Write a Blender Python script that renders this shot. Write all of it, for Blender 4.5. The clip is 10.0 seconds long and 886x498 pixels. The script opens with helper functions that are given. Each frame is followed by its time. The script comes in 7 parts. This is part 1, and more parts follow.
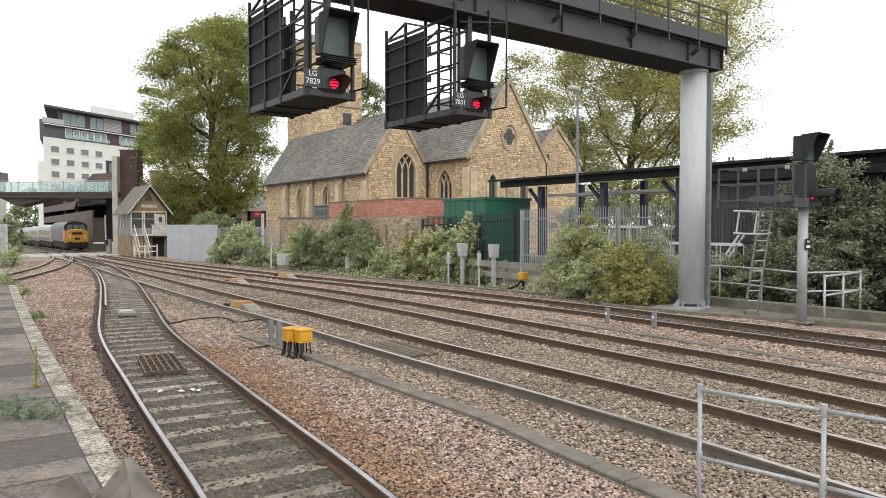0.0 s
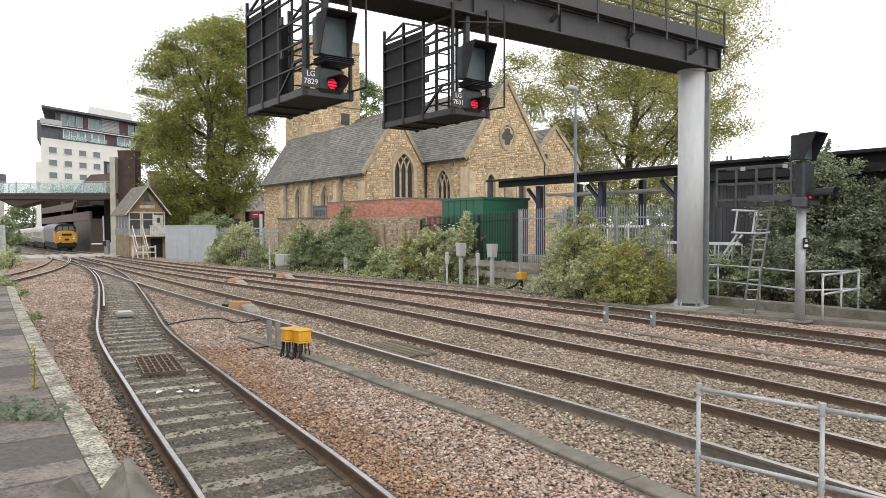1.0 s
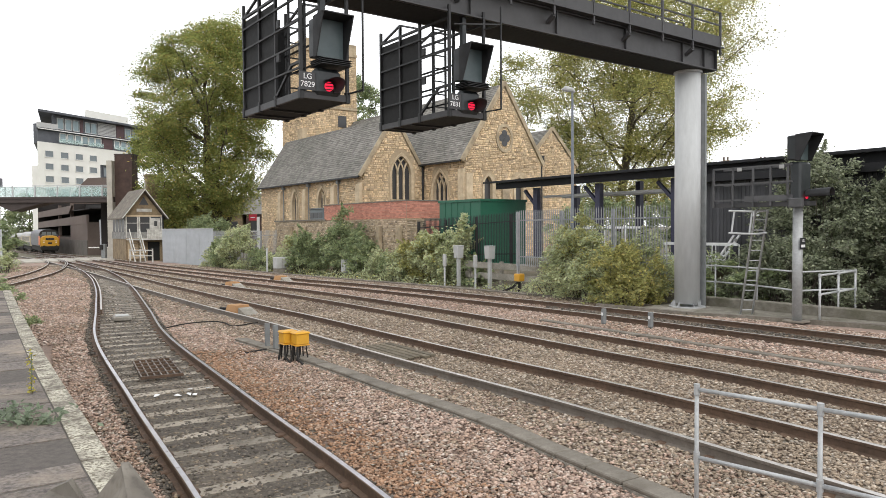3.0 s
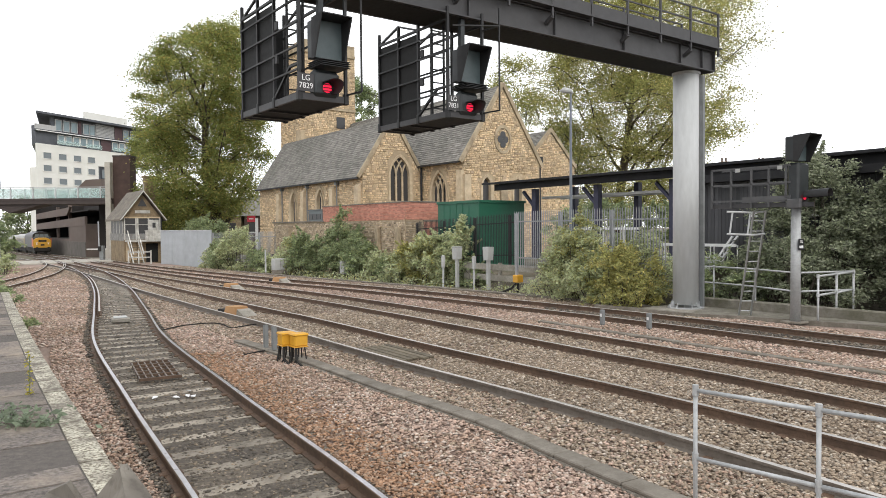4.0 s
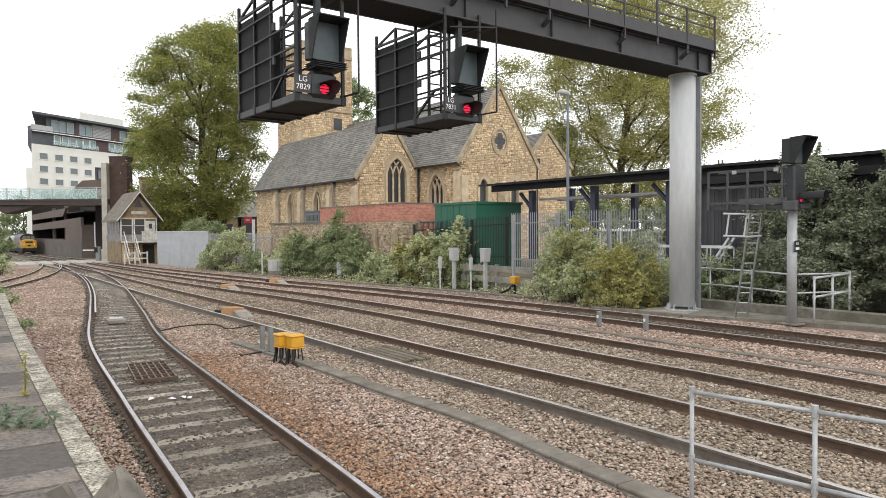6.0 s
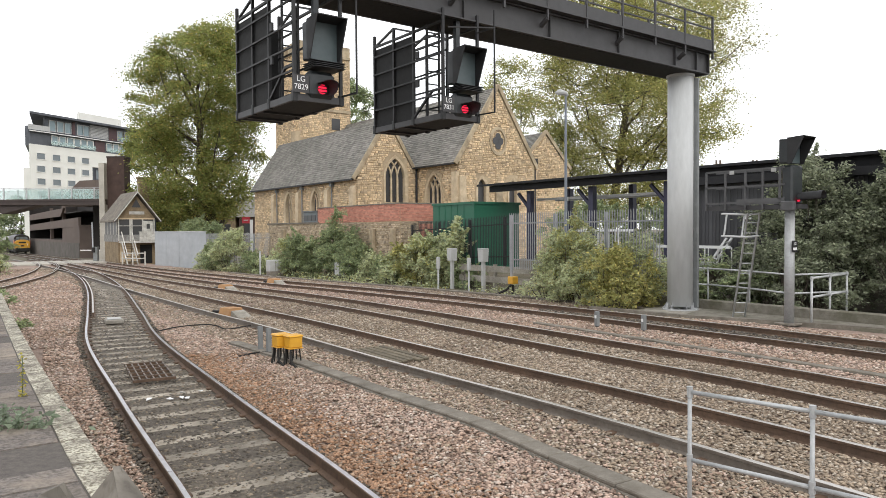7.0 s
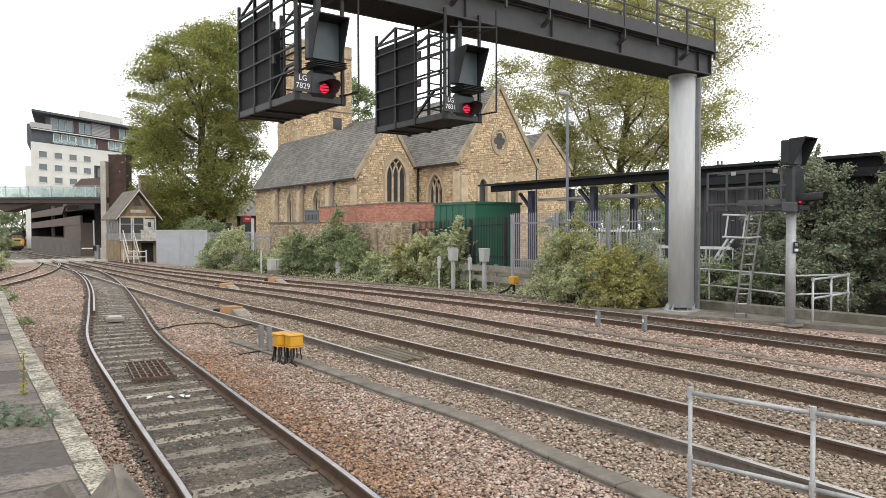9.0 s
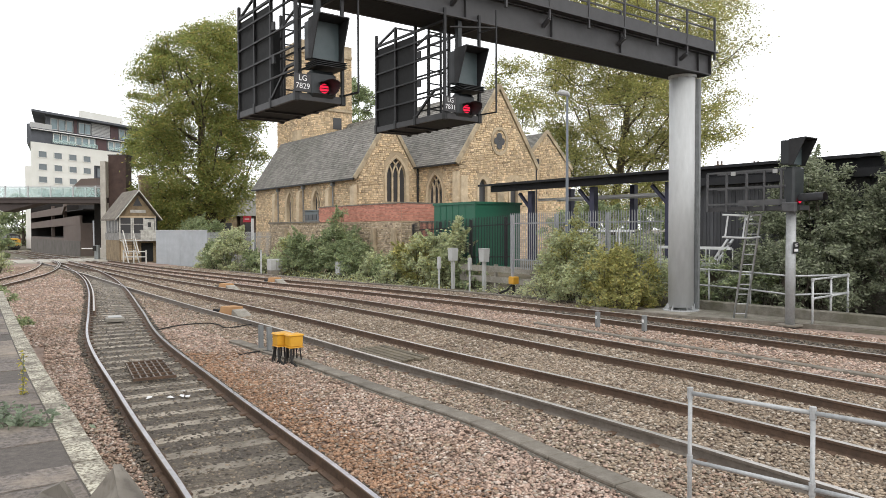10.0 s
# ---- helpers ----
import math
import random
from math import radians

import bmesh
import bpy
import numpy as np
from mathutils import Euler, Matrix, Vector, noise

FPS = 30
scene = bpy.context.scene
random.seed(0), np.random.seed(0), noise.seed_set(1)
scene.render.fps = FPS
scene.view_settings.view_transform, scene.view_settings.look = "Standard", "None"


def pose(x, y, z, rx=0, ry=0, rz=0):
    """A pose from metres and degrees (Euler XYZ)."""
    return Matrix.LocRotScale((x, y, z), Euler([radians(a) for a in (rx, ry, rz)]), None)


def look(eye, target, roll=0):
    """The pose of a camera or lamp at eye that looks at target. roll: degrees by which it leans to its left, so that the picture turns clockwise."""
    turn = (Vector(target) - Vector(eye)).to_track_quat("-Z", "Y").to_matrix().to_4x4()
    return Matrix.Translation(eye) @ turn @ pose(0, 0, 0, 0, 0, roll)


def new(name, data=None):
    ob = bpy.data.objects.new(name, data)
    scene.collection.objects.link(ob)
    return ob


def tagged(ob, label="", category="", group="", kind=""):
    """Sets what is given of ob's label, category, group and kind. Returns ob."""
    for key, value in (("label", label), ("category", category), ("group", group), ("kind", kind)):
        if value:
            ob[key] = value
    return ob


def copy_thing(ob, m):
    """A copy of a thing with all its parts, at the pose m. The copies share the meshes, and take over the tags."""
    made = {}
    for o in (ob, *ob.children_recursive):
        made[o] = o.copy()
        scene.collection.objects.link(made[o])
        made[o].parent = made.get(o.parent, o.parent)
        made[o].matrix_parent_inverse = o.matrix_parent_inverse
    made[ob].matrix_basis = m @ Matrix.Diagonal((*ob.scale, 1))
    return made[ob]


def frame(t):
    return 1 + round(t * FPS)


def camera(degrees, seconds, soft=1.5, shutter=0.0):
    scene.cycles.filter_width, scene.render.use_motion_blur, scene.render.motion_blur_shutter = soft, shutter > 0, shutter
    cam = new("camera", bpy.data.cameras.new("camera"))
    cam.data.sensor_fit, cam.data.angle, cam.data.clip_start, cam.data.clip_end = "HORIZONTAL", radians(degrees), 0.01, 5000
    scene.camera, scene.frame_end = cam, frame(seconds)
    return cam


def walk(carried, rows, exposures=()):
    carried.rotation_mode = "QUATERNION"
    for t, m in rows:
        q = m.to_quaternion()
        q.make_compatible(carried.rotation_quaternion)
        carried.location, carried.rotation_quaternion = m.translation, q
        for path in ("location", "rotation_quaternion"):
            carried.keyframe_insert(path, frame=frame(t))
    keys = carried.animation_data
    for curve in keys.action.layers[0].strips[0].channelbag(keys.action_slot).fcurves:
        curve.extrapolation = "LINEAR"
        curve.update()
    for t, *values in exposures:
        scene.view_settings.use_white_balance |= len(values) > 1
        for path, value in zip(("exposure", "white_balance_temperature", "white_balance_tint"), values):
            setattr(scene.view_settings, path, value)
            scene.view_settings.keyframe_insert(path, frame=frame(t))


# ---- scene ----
cam = camera(64.6, 10.0, soft=0.85)
EYE_Z = 2.48
WALK = [
    (0.0, 88.060, 0.000, 0.000), (0.5, 88.052, 0.065, -0.066), (1.0, 88.060, 0.150, -0.130),
    (1.5, 88.095, 0.270, -0.186), (2.0, 88.130, 0.370, -0.236), (2.5, 88.170, 0.400, -0.285),
    (4.0, 88.325, 0.480, -0.456), (4.5, 88.356, 0.510, -0.510), (5.0, 88.387, 0.475, -0.560),
    (5.5, 88.415, 0.420, -0.620), (7.0, 88.450, 0.400, -0.862), (7.5, 88.449, 0.335, -0.880),
    (8.0, 88.437, 0.240, -0.840), (8.5, 88.422, 0.195, -0.800), (9.0, 88.420, 0.150, -0.768),
    (9.5, 88.430, 0.120, -0.750), (10.0, 88.432, 0.140, -0.780)]
walk(cam, [(t, pose(0, 0, EYE_Z, a, b, c)) for t, a, b, c in WALK], exposures=[(0.0, 0.0), (10.0, 0.0)])

# ---- light: a bright overcast sky with a weak wide sun ----
world = bpy.data.worlds.new("overcast_sky")
scene.world = world
world.use_nodes = True
wn, wl = world.node_tree.nodes, world.node_tree.links
sky = wn.new("ShaderNodeTexSky")
sky.sky_type = "NISHITA"
sky.sun_disc = False
sky.sun_elevation, sky.sun_rotation = radians(38), radians(120)
cloud = wn.new("ShaderNodeMix")
cloud.data_type = "RGBA"
cloud.inputs["Factor"].default_value = 0.93
cloud.inputs["B"].default_value = (10.4, 10.5, 10.7, 1)
wl.new(sky.outputs[0], cloud.inputs["A"])
wl.new(cloud.outputs["Result"], wn["Background"].inputs[0])
wn["Background"].inputs[1].default_value = 0.15
sun = new("sun", bpy.data.lights.new("sun", "SUN"))
sun.data.energy, sun.data.angle, sun.data.color = 0.9, radians(25), (1.0, 0.96, 0.9)
sun.matrix_world = look((20, -30, 40), (0, 20, 0))


# ---- materials ----
def mat(name, a, b, scale=6.0, rough=0.8, metal=0.0, bump=0.3, fine=40.0, stain=None, stain_scale=0.6,
        stain_amount=0.5, island=0.0, random_amount=0.0, stretch=None, bump_dist=0.01, lohi=(0.3, 0.7), alt=None, alt_share=0.3):
    """Two colours mixed by noise, a larger stain, fine relief."""
    m = bpy.data.materials.new(name)
    m.use_nodes = True
    n, l = m.node_tree.nodes, m.node_tree.links
    bsdf = n["Principled BSDF"]
    co = n.new("ShaderNodeTexCoord")
    src = co.outputs["Object"]
    if stretch:
        mp = n.new("ShaderNodeMapping")
        mp.inputs["Scale"].default_value = stretch
        l.new(src, mp.inputs["Vector"])
        src = mp.outputs["Vector"]

    def noise_tex(s, d=6):
        t = n.new("ShaderNodeTexNoise")
        t.inputs["Scale"].default_value = s
        t.inputs["Detail"].default_value = d
        t.inputs["Roughness"].default_value = 0.65
        l.new(src, t.inputs["Vector"])
        return t.outputs["Fac"]

    def ramp(fac, lo, hi):
        r = n.new("ShaderNodeMapRange")
        r.inputs["From Min"].default_value, r.inputs["From Max"].default_value = lo, hi
        l.new(fac, r.inputs["Value"])
        return r.outputs["Result"]

    def mix(fac, ca, cb, kind="MIX"):
        x = n.new("ShaderNodeMix")
        x.data_type, x.blend_type = "RGBA", kind
        for key, v in (("Factor", fac), ("A", ca), ("B", cb)):
            if isinstance(v, (int, float)):
                x.inputs[key].default_value = v
            elif isinstance(v, tuple):
                x.inputs[key].default_value = (*v, 1)
            else:
                l.new(v, x.inputs[key])
        return x.outputs["Result"]

    col = mix(ramp(noise_tex(scale), *lohi), a, b)
    if stain:
        s = n.new("ShaderNodeMath")
        s.operation = "MULTIPLY"
        s.inputs[1].default_value = stain_amount
        l.new(ramp(noise_tex(stain_scale, 8), 0.42, 0.66), s.inputs[0])
        col = mix(s.outputs[0], col, stain)
    rnd = None
    if island:
        g = n.new("ShaderNodeNewGeometry")
        rnd, amount = g.outputs["Random Per Island"], island
    elif random_amount:
        g = n.new("ShaderNodeObjectInfo")
        rnd, amount = g.outputs["Random"], random_amount
    if rnd:
        if alt:
            wn1 = n.new("ShaderNodeTexWhiteNoise")
            wn1.noise_dimensions = "1D"
            l.new(rnd, wn1.inputs["W"])
            col = mix(ramp(wn1.outputs["Value"], 1 - alt_share, 1.0), col, alt)
        v = n.new("ShaderNodeMapRange")
        v.inputs["To Min"].default_value, v.inputs["To Max"].default_value = 1 - amount, 1 + amount
        l.new(rnd, v.inputs["Value"])
        h = n.new("ShaderNodeHueSaturation")
        l.new(v.outputs["Result"], h.inputs["Value"])
        l.new(col, h.inputs["Color"])
        col = h.outputs["Color"]
    l.new(col, bsdf.inputs["Base Color"])
    bsdf.inputs["Metallic"].default_value = metal
    rr = n.new("ShaderNodeMapRange")
    rr.inputs["To Min"].default_value, rr.inputs["To Max"].default_value = max(0.03, rough - 0.12), min(1, rough + 0.12)
    l.new(noise_tex(scale * 2.3), rr.inputs["Value"])
    l.new(rr.outputs["Result"], bsdf.inputs["Roughness"])
    if bump:
        bp = n.new("ShaderNodeBump")
        bp.inputs["Strength"].default_value = bump
        bp.inputs["Distance"].default_value = bump_dist
        l.new(noise_tex(fine, 5), bp.inputs["Height"])
        l.new(bp.outputs["Normal"], bsdf.inputs["Normal"])
    return m


def leaf_mat(name, a, b, c, amount=0.35, alt=None, share=0.3):
    m = mat(name, a, b, scale=0.5, rough=0.6, bump=0, island=amount, stain=c, stain_scale=0.25, stain_amount=0.8, alt=alt, alt_share=share)
    n, l = m.node_tree.nodes, m.node_tree.links
    bsdf = n["Principled BSDF"]
    tr = n.new("ShaderNodeBsdfTranslucent")
    l.new(bsdf.inputs["Base Color"].links[0].from_socket, tr.inputs["Color"])
    ms = n.new("ShaderNodeMixShader")
    ms.inputs[0].default_value = 0.5
    l.new(bsdf.outputs[0], ms.inputs[1])
    l.new(tr.outputs[0], ms.inputs[2])
    l.new(ms.outputs[0], n["Material Output"].inputs["Surface"])
    return m


def glow(name, colour, strength):
    m = bpy.data.materials.new(name)
    m.use_nodes = True
    b = m.node_tree.nodes["Principled BSDF"]
    b.inputs["Base Color"].default_value = (*colour, 1)
    b.inputs["Emission Color"].default_value = (*colour, 1)
    b.inputs["Emission Strength"].default_value = strength
    return m


def glass(name, colour, rough=0.05, alpha=1.0):
    m = bpy.data.materials.new(name)
    m.use_nodes = True
    b = m.node_tree.nodes["Principled BSDF"]
    b.inputs["Base Color"].default_value = (*colour, 1)
    b.inputs["Roughness"].default_value = rough
    b.inputs["Alpha"].default_value = alpha
    return m


M = {}
M["ballast_bed"] = mat("ballast_bed", (0.27, 0.19, 0.15), (0.39, 0.285, 0.23), 14, 0.95, bump=0.8, fine=30, stain=(0.11, 0.085, 0.065), stain_scale=0.35, stain_amount=0.6, bump_dist=0.03)
M["oily_bed"] = mat("oily_bed", (0.08, 0.066, 0.051), (0.175, 0.145, 0.11), 16, 0.9, bump=0.9, fine=34, stain=(0.03, 0.027, 0.024), stain_scale=0.8, stain_amount=0.7, bump_dist=0.03)
M["stone_pink"] = mat("stone_pink", (0.36, 0.25, 0.195), (0.48, 0.36, 0.295), 9, 0.92, bump=0.4, island=0.42, alt=(0.50, 0.43, 0.37), alt_share=0.3, stain=(0.25, 0.155, 0.09), stain_scale=0.45, stain_amount=0.65)
M["stone_grey"] = mat("stone_grey", (0.255, 0.195, 0.14), (0.36, 0.285, 0.21), 9, 0.92, bump=0.4, island=0.4, alt=(0.47, 0.41, 0.34), alt_share=0.3, stain=(0.15, 0.115, 0.08), stain_scale=0.5, stain_amount=0.6)
M["stone_dirty"] = mat("stone_dirty", (0.085, 0.072, 0.058), (0.20, 0.17, 0.135), 9, 0.92, bump=0.4, island=0.55, alt=(0.23, 0.18, 0.125), alt_share=0.3, stain=(0.055, 0.05, 0.045), stain_scale=0.7, stain_amount=0.7)
M["stone_rust"] = mat("stone_rust", (0.27, 0.15, 0.085), (0.40, 0.25, 0.16), 9, 0.92, bump=0.4, island=0.4, alt=(0.36, 0.27, 0.2), alt_share=0.35, stain=(0.2, 0.11, 0.06), stain_scale=0.6, stain_amount=0.6)
M["rail_side"] = mat("rail_rust", (0.085, 0.052, 0.033), (0.16, 0.10, 0.065), 12, 0.8, 0.1, 0.3, 60, stain=(0.05, 0.036, 0.028), stain_scale=1.2)
M["rail_side_grey"] = mat("rail_dull_steel", (0.14, 0.12, 0.10), (0.22, 0.19, 0.16), 12, 0.65, 0.25, 0.25, 60, stain=(0.09, 0.066, 0.05), stain_scale=1.2)
M["rail_top"] = mat("rail_polished", (0.42, 0.41, 0.43), (0.62, 0.61, 0.65), 5, 0.3, 0.95, 0.05, 60)
M["rail_top_dull"] = mat("rail_top_dull", (0.46, 0.43, 0.40), (0.60, 0.57, 0.54), 5, 0.35, 0.75, 0.05, 60)
M["sleeper"] = mat("sleeper_timber", (0.26, 0.22, 0.17), (0.42, 0.38, 0.315), 10, 0.92, bump=0.5, fine=40, stain=(0.09, 0.075, 0.055), stain_scale=1.8, stain_amount=0.7, random_amount=0.3)
M["concrete"] = mat("concrete_grey", (0.26, 0.24, 0.20), (0.40, 0.375, 0.325), 14, 0.9, bump=0.5, fine=50, stain=(0.15, 0.13, 0.10), stain_scale=1.6, stain_amount=0.75)
M["concrete_dark"] = mat("concrete_dark", (0.15, 0.13, 0.105), (0.27, 0.245, 0.205), 24, 0.9, bump=0.6, fine=60, stain=(0.10, 0.085, 0.065), stain_scale=3.0, stain_amount=0.7, random_amount=0.12)
M["platform"] = mat("platform_asphalt", (0.065, 0.056, 0.05), (0.14, 0.12, 0.105), 18, 0.92, bump=0.6, fine=90, stain=(0.09, 0.08, 0.07), stain_scale=0.8, stain_amount=0.7)
M["slab"] = mat("platform_slab", (0.075, 0.064, 0.058), (0.225, 0.195, 0.175), 30, 0.92, bump=1.0, fine=60, lohi=(0.36, 0.64), stain=(0.30, 0.25, 0.195), stain_scale=2.6, stain_amount=0.75, random_amount=0.18)
M["white_edge"] = mat("worn_white_edge", (0.17, 0.145, 0.105), (0.56, 0.53, 0.43), 40, 0.9, bump=1.0, fine=50, stain=(0.12, 0.10, 0.08), stain_scale=4.5, stain_amount=0.95, lohi=(0.43, 0.53))
M["galv"] = mat("galvanised_steel", (0.46, 0.47, 0.475), (0.58, 0.59, 0.595), 7, 0.55, 0.15, 0.08, stain=(0.28, 0.28, 0.27), stain_scale=2)
M["galv_post"] = mat("galvanised_post", (0.50, 0.51, 0.51), (0.60, 0.61, 0.61), 5, 0.75, 0.0, 0.06, stain=(0.41, 0.415, 0.41), stain_scale=1.6, stretch=(1, 1, 0.25))
M["kiosk"] = mat("blue_grey_paint", (0.13, 0.155, 0.165), (0.18, 0.205, 0.215), 3, 0.6, bump=0.05, stain=(0.10, 0.11, 0.11), stain_scale=1.5)
M["frame_grey"] = mat("frame_grey", (0.065, 0.065, 0.067), (0.10, 0.10, 0.102), 4, 0.6, 0.0, 0.05)
M["post_grey"] = mat("post_grey", (0.17, 0.18, 0.18), (0.25, 0.26, 0.26), 4, 0.7, 0.1, 0.05)
M["gantry"] = mat("gantry_grey_paint", (0.036, 0.035, 0.037), (0.052, 0.051, 0.054), 3, 0.55, 0.0, 0.08, stain=(0.06, 0.057, 0.055), stain_scale=0.8, stain_amount=0.4)
M["black"] = mat("matt_black_paint", (0.012, 0.012, 0.013), (0.024, 0.024, 0.025), 4, 0.6, 0.0, 0.08)
M["signal"] = mat("signal_casing", (0.018, 0.022, 0.024), (0.032, 0.036, 0.038), 4, 0.4, 0.0, 0.05)
M["hood_in"] = mat("hood_lit_panel", (0.05, 0.07, 0.075), (0.075, 0.10, 0.105), 4, 0.35, 0.0, 0.03)
M["red_lens"] = glow("red_lens", (1.0, 0.02, 0.07), 0.85)
M["dark_lens"] = glass("dark_lens", (0.015, 0.015, 0.018), 0.1)
M["galv_tube"] = mat("galvanised_tube", (0.36, 0.37, 0.375), (0.48, 0.49, 0.49), 30, 0.55, 0.25, 0.1, stain=(0.27, 0.27, 0.265), stain_scale=6)
M["galv_fence"] = mat("galvanised_fence", (0.30, 0.31, 0.32), (0.40, 0.41, 0.42), 7, 0.6, 0.15, 0.05)
M["dark_timber"] = mat("dark_timber", (0.10, 0.085, 0.06), (0.18, 0.15, 0.105), 8, 0.9, bump=0.5, random_amount=0.25)
M["white_sign"] = mat("white_sign", (0.72, 0.72, 0.72), (0.8, 0.8, 0.8), 4, 0.5, bump=0)
M["yellow"] = mat("yellow_plastic", (0.62, 0.31, 0.02), (0.72, 0.38, 0.03), 4, 0.45, bump=0.05, stain=(0.45, 0.24, 0.04), stain_scale=3, stain_amount=0.4)
M["stone_back"] = mat("stone_mortar", (0.42, 0.32, 0.205), (0.56, 0.45, 0.31), 3.5, 0.95, bump=0.4, fine=15, stain=(0.18, 0.14, 0.09), stain_scale=0.35, stain_amount=0.5)
M["stone_trim"] = mat("dressed_stone", (0.38, 0.30, 0.20), (0.51, 0.42, 0.29), 3, 0.9, bump=0.4, stain=(0.17, 0.135, 0.09), stain_scale=0.8, stain_amount=0.75)
# black of the cage panels; also shade put into colour under gantry and balcony
M["deep_black"] = mat("black_paint_and_shade", (0.005, 0.005, 0.005), (0.009, 0.009, 0.009), 4, 0.8, 0.0, 0.05)
M["slate2"] = mat("roof_slate_joined", (0.165, 0.155, 0.138), (0.255, 0.24, 0.215), 1.2, 0.8, bump=0.3, fine=20, stain=(0.115, 0.115, 0.095), stain_scale=0.3, stain_amount=0.6, island=0.26)
M["window_dark"] = glass("leaded_glass", (0.05, 0.05, 0.052), 0.35)
M["brick"] = mat("red_brick", (0.44, 0.185, 0.13), (0.57, 0.27, 0.20), 3, 0.9, bump=0.3, stain=(0.34, 0.13, 0.09), stain_scale=0.7, stain_amount=0.4, island=0.22)
M["mortar"] = mat("mortar", (0.36, 0.25, 0.19), (0.44, 0.32, 0.25), 3, 0.95)
M["green"] = mat("green_cladding", (0.012, 0.105, 0.060), (0.018, 0.13, 0.075), 2, 0.5, 0.0, 0.05, stain=(0.02, 0.09, 0.055), stain_scale=1)
M["navy"] = mat("navy_steel", (0.028, 0.028, 0.065), (0.042, 0.042, 0.085), 3, 0.5, bump=0.05)
M["blackwood"] = mat("black_timber", (0.042, 0.042, 0.046), (0.075, 0.075, 0.08), 5, 0.75, bump=0.3, random_amount=0.3, stretch=(1, 1, 0.15))
M["canopy"] = mat("canopy_dark", (0.006, 0.006, 0.008), (0.012, 0.012, 0.014), 2, 0.75, bump=0.1)
M["bark"] = mat("bark", (0.05, 0.04, 0.03), (0.11, 0.09, 0.07), 3, 0.95, bump=0.8, fine=12, stretch=(1, 1, 0.3))
M["leaf_tree"] = leaf_mat("leaf_autumn_green", (0.24, 0.275, 0.085), (0.36, 0.375, 0.115), (0.18, 0.235, 0.065), 0.45, (0.50, 0.39, 0.12), 0.3)
M["leaf_tree2"] = leaf_mat("leaf_autumn_yellow", (0.34, 0.345, 0.12), (0.47, 0.45, 0.16), (0.26, 0.295, 0.10), 0.45, (0.58, 0.48, 0.18), 0.3)
M["leaf_dark"] = leaf_mat("leaf_dark_green", (0.27, 0.33, 0.18), (0.41, 0.46, 0.25), (0.20, 0.26, 0.14), 0.45, (0.42, 0.43, 0.21), 0.25)
M["leaf_shrub"] = leaf_mat("leaf_shrub_grey", (0.46, 0.50, 0.30), (0.61, 0.64, 0.41), (0.36, 0.41, 0.23), 0.45, (0.60, 0.56, 0.30), 0.25)
M["leaf_olive"] = leaf_mat("leaf_olive", (0.37, 0.37, 0.145), (0.49, 0.46, 0.18), (0.28, 0.31, 0.13), 0.45, (0.63, 0.53, 0.19), 0.3)
M["leaf_yellow"] = leaf_mat("leaf_shrub_yellow", (0.42, 0.37, 0.07), (0.54, 0.45, 0.09), (0.33, 0.32, 0.075))
M["leaf_ivy"] = leaf_mat("leaf_ivy", (0.24, 0.27, 0.175), (0.37, 0.40, 0.275), (0.17, 0.195, 0.12), 0.6, (0.50, 0.51, 0.37), 0.22)
M["old_paving"] = mat("cracked_paving", (0.14, 0.125, 0.10), (0.26, 0.24, 0.20), 5, 0.92, bump=0.7, fine=22, stain=(0.10, 0.095, 0.06), stain_scale=1.3, stain_amount=0.85, bump_dist=0.03)
M["verge"] = mat("verge_earth", (0.10, 0.085, 0.06), (0.20, 0.17, 0.125), 3, 0.95, bump=0.8, fine=14, stain=(0.07, 0.075, 0.03), stain_scale=0.4, stain_amount=0.7, bump_dist=0.04)
M["hotel"] = mat("hotel_render", (0.70, 0.69, 0.63), (0.78, 0.77, 0.72), 0.3, 0.85, bump=0.05, stain=(0.62, 0.61, 0.56), stain_scale=0.1)
M["hotel_dark"] = mat("hotel_dark_cladding", (0.05, 0.055, 0.065), (0.09, 0.095, 0.11), 0.4, 0.5, bump=0.03)
M["hotel_glass"] = glass("hotel_glass", (0.15, 0.175, 0.185), 0.12)
M["hotel_pane"] = glass("hotel_pane", (0.20, 0.27, 0.29), 0.08)
M["teal_glass"] = glass("teal_balustrade_glass", (0.45, 0.60, 0.57), 0.1, 0.32)
M["bridge"] = mat("bridge_brown", (0.038, 0.026, 0.023), (0.058, 0.042, 0.037), 0.7, 0.6, bump=0.05)
M["brown_brick"] = mat("brown_tower", (0.05, 0.03, 0.024), (0.085, 0.05, 0.04), 1.5, 0.8, bump=0.15)
M["carpark"] = mat("car_park_concrete", (0.125, 0.095, 0.08), (0.175, 0.135, 0.115), 0.6, 0.9, bump=0.1, stain=(0.10, 0.075, 0.065), stain_scale=0.3)
M["pale_concrete"] = mat("pale_concrete", (0.40, 0.37, 0.32), (0.52, 0.49, 0.43), 2, 0.9, bump=0.2, stain=(0.30, 0.27, 0.23), stain_scale=0.8)
M["maroon"] = mat("maroon_cladding", (0.06, 0.025, 0.028), (0.085, 0.04, 0.04), 0.5, 0.5, bump=0.03)
M["carpark_plinth"] = mat("car_park_plinth", (0.11, 0.095, 0.085), (0.155, 0.135, 0.12), 0.9, 0.9, bump=0.15, stain=(0.07, 0.07, 0.05), stain_scale=0.5)
# near-black concrete: the shade of interior and recess is put into the colour
M["carpark_shade"] = mat("car_park_interior_shade", (0.016, 0.013, 0.012), (0.028, 0.023, 0.02), 0.6, 0.9, bump=0.1)
M["cream"] = mat("cream_painted_wood", (0.52, 0.40, 0.26), (0.62, 0.50, 0.34), 2, 0.8, bump=0.15)
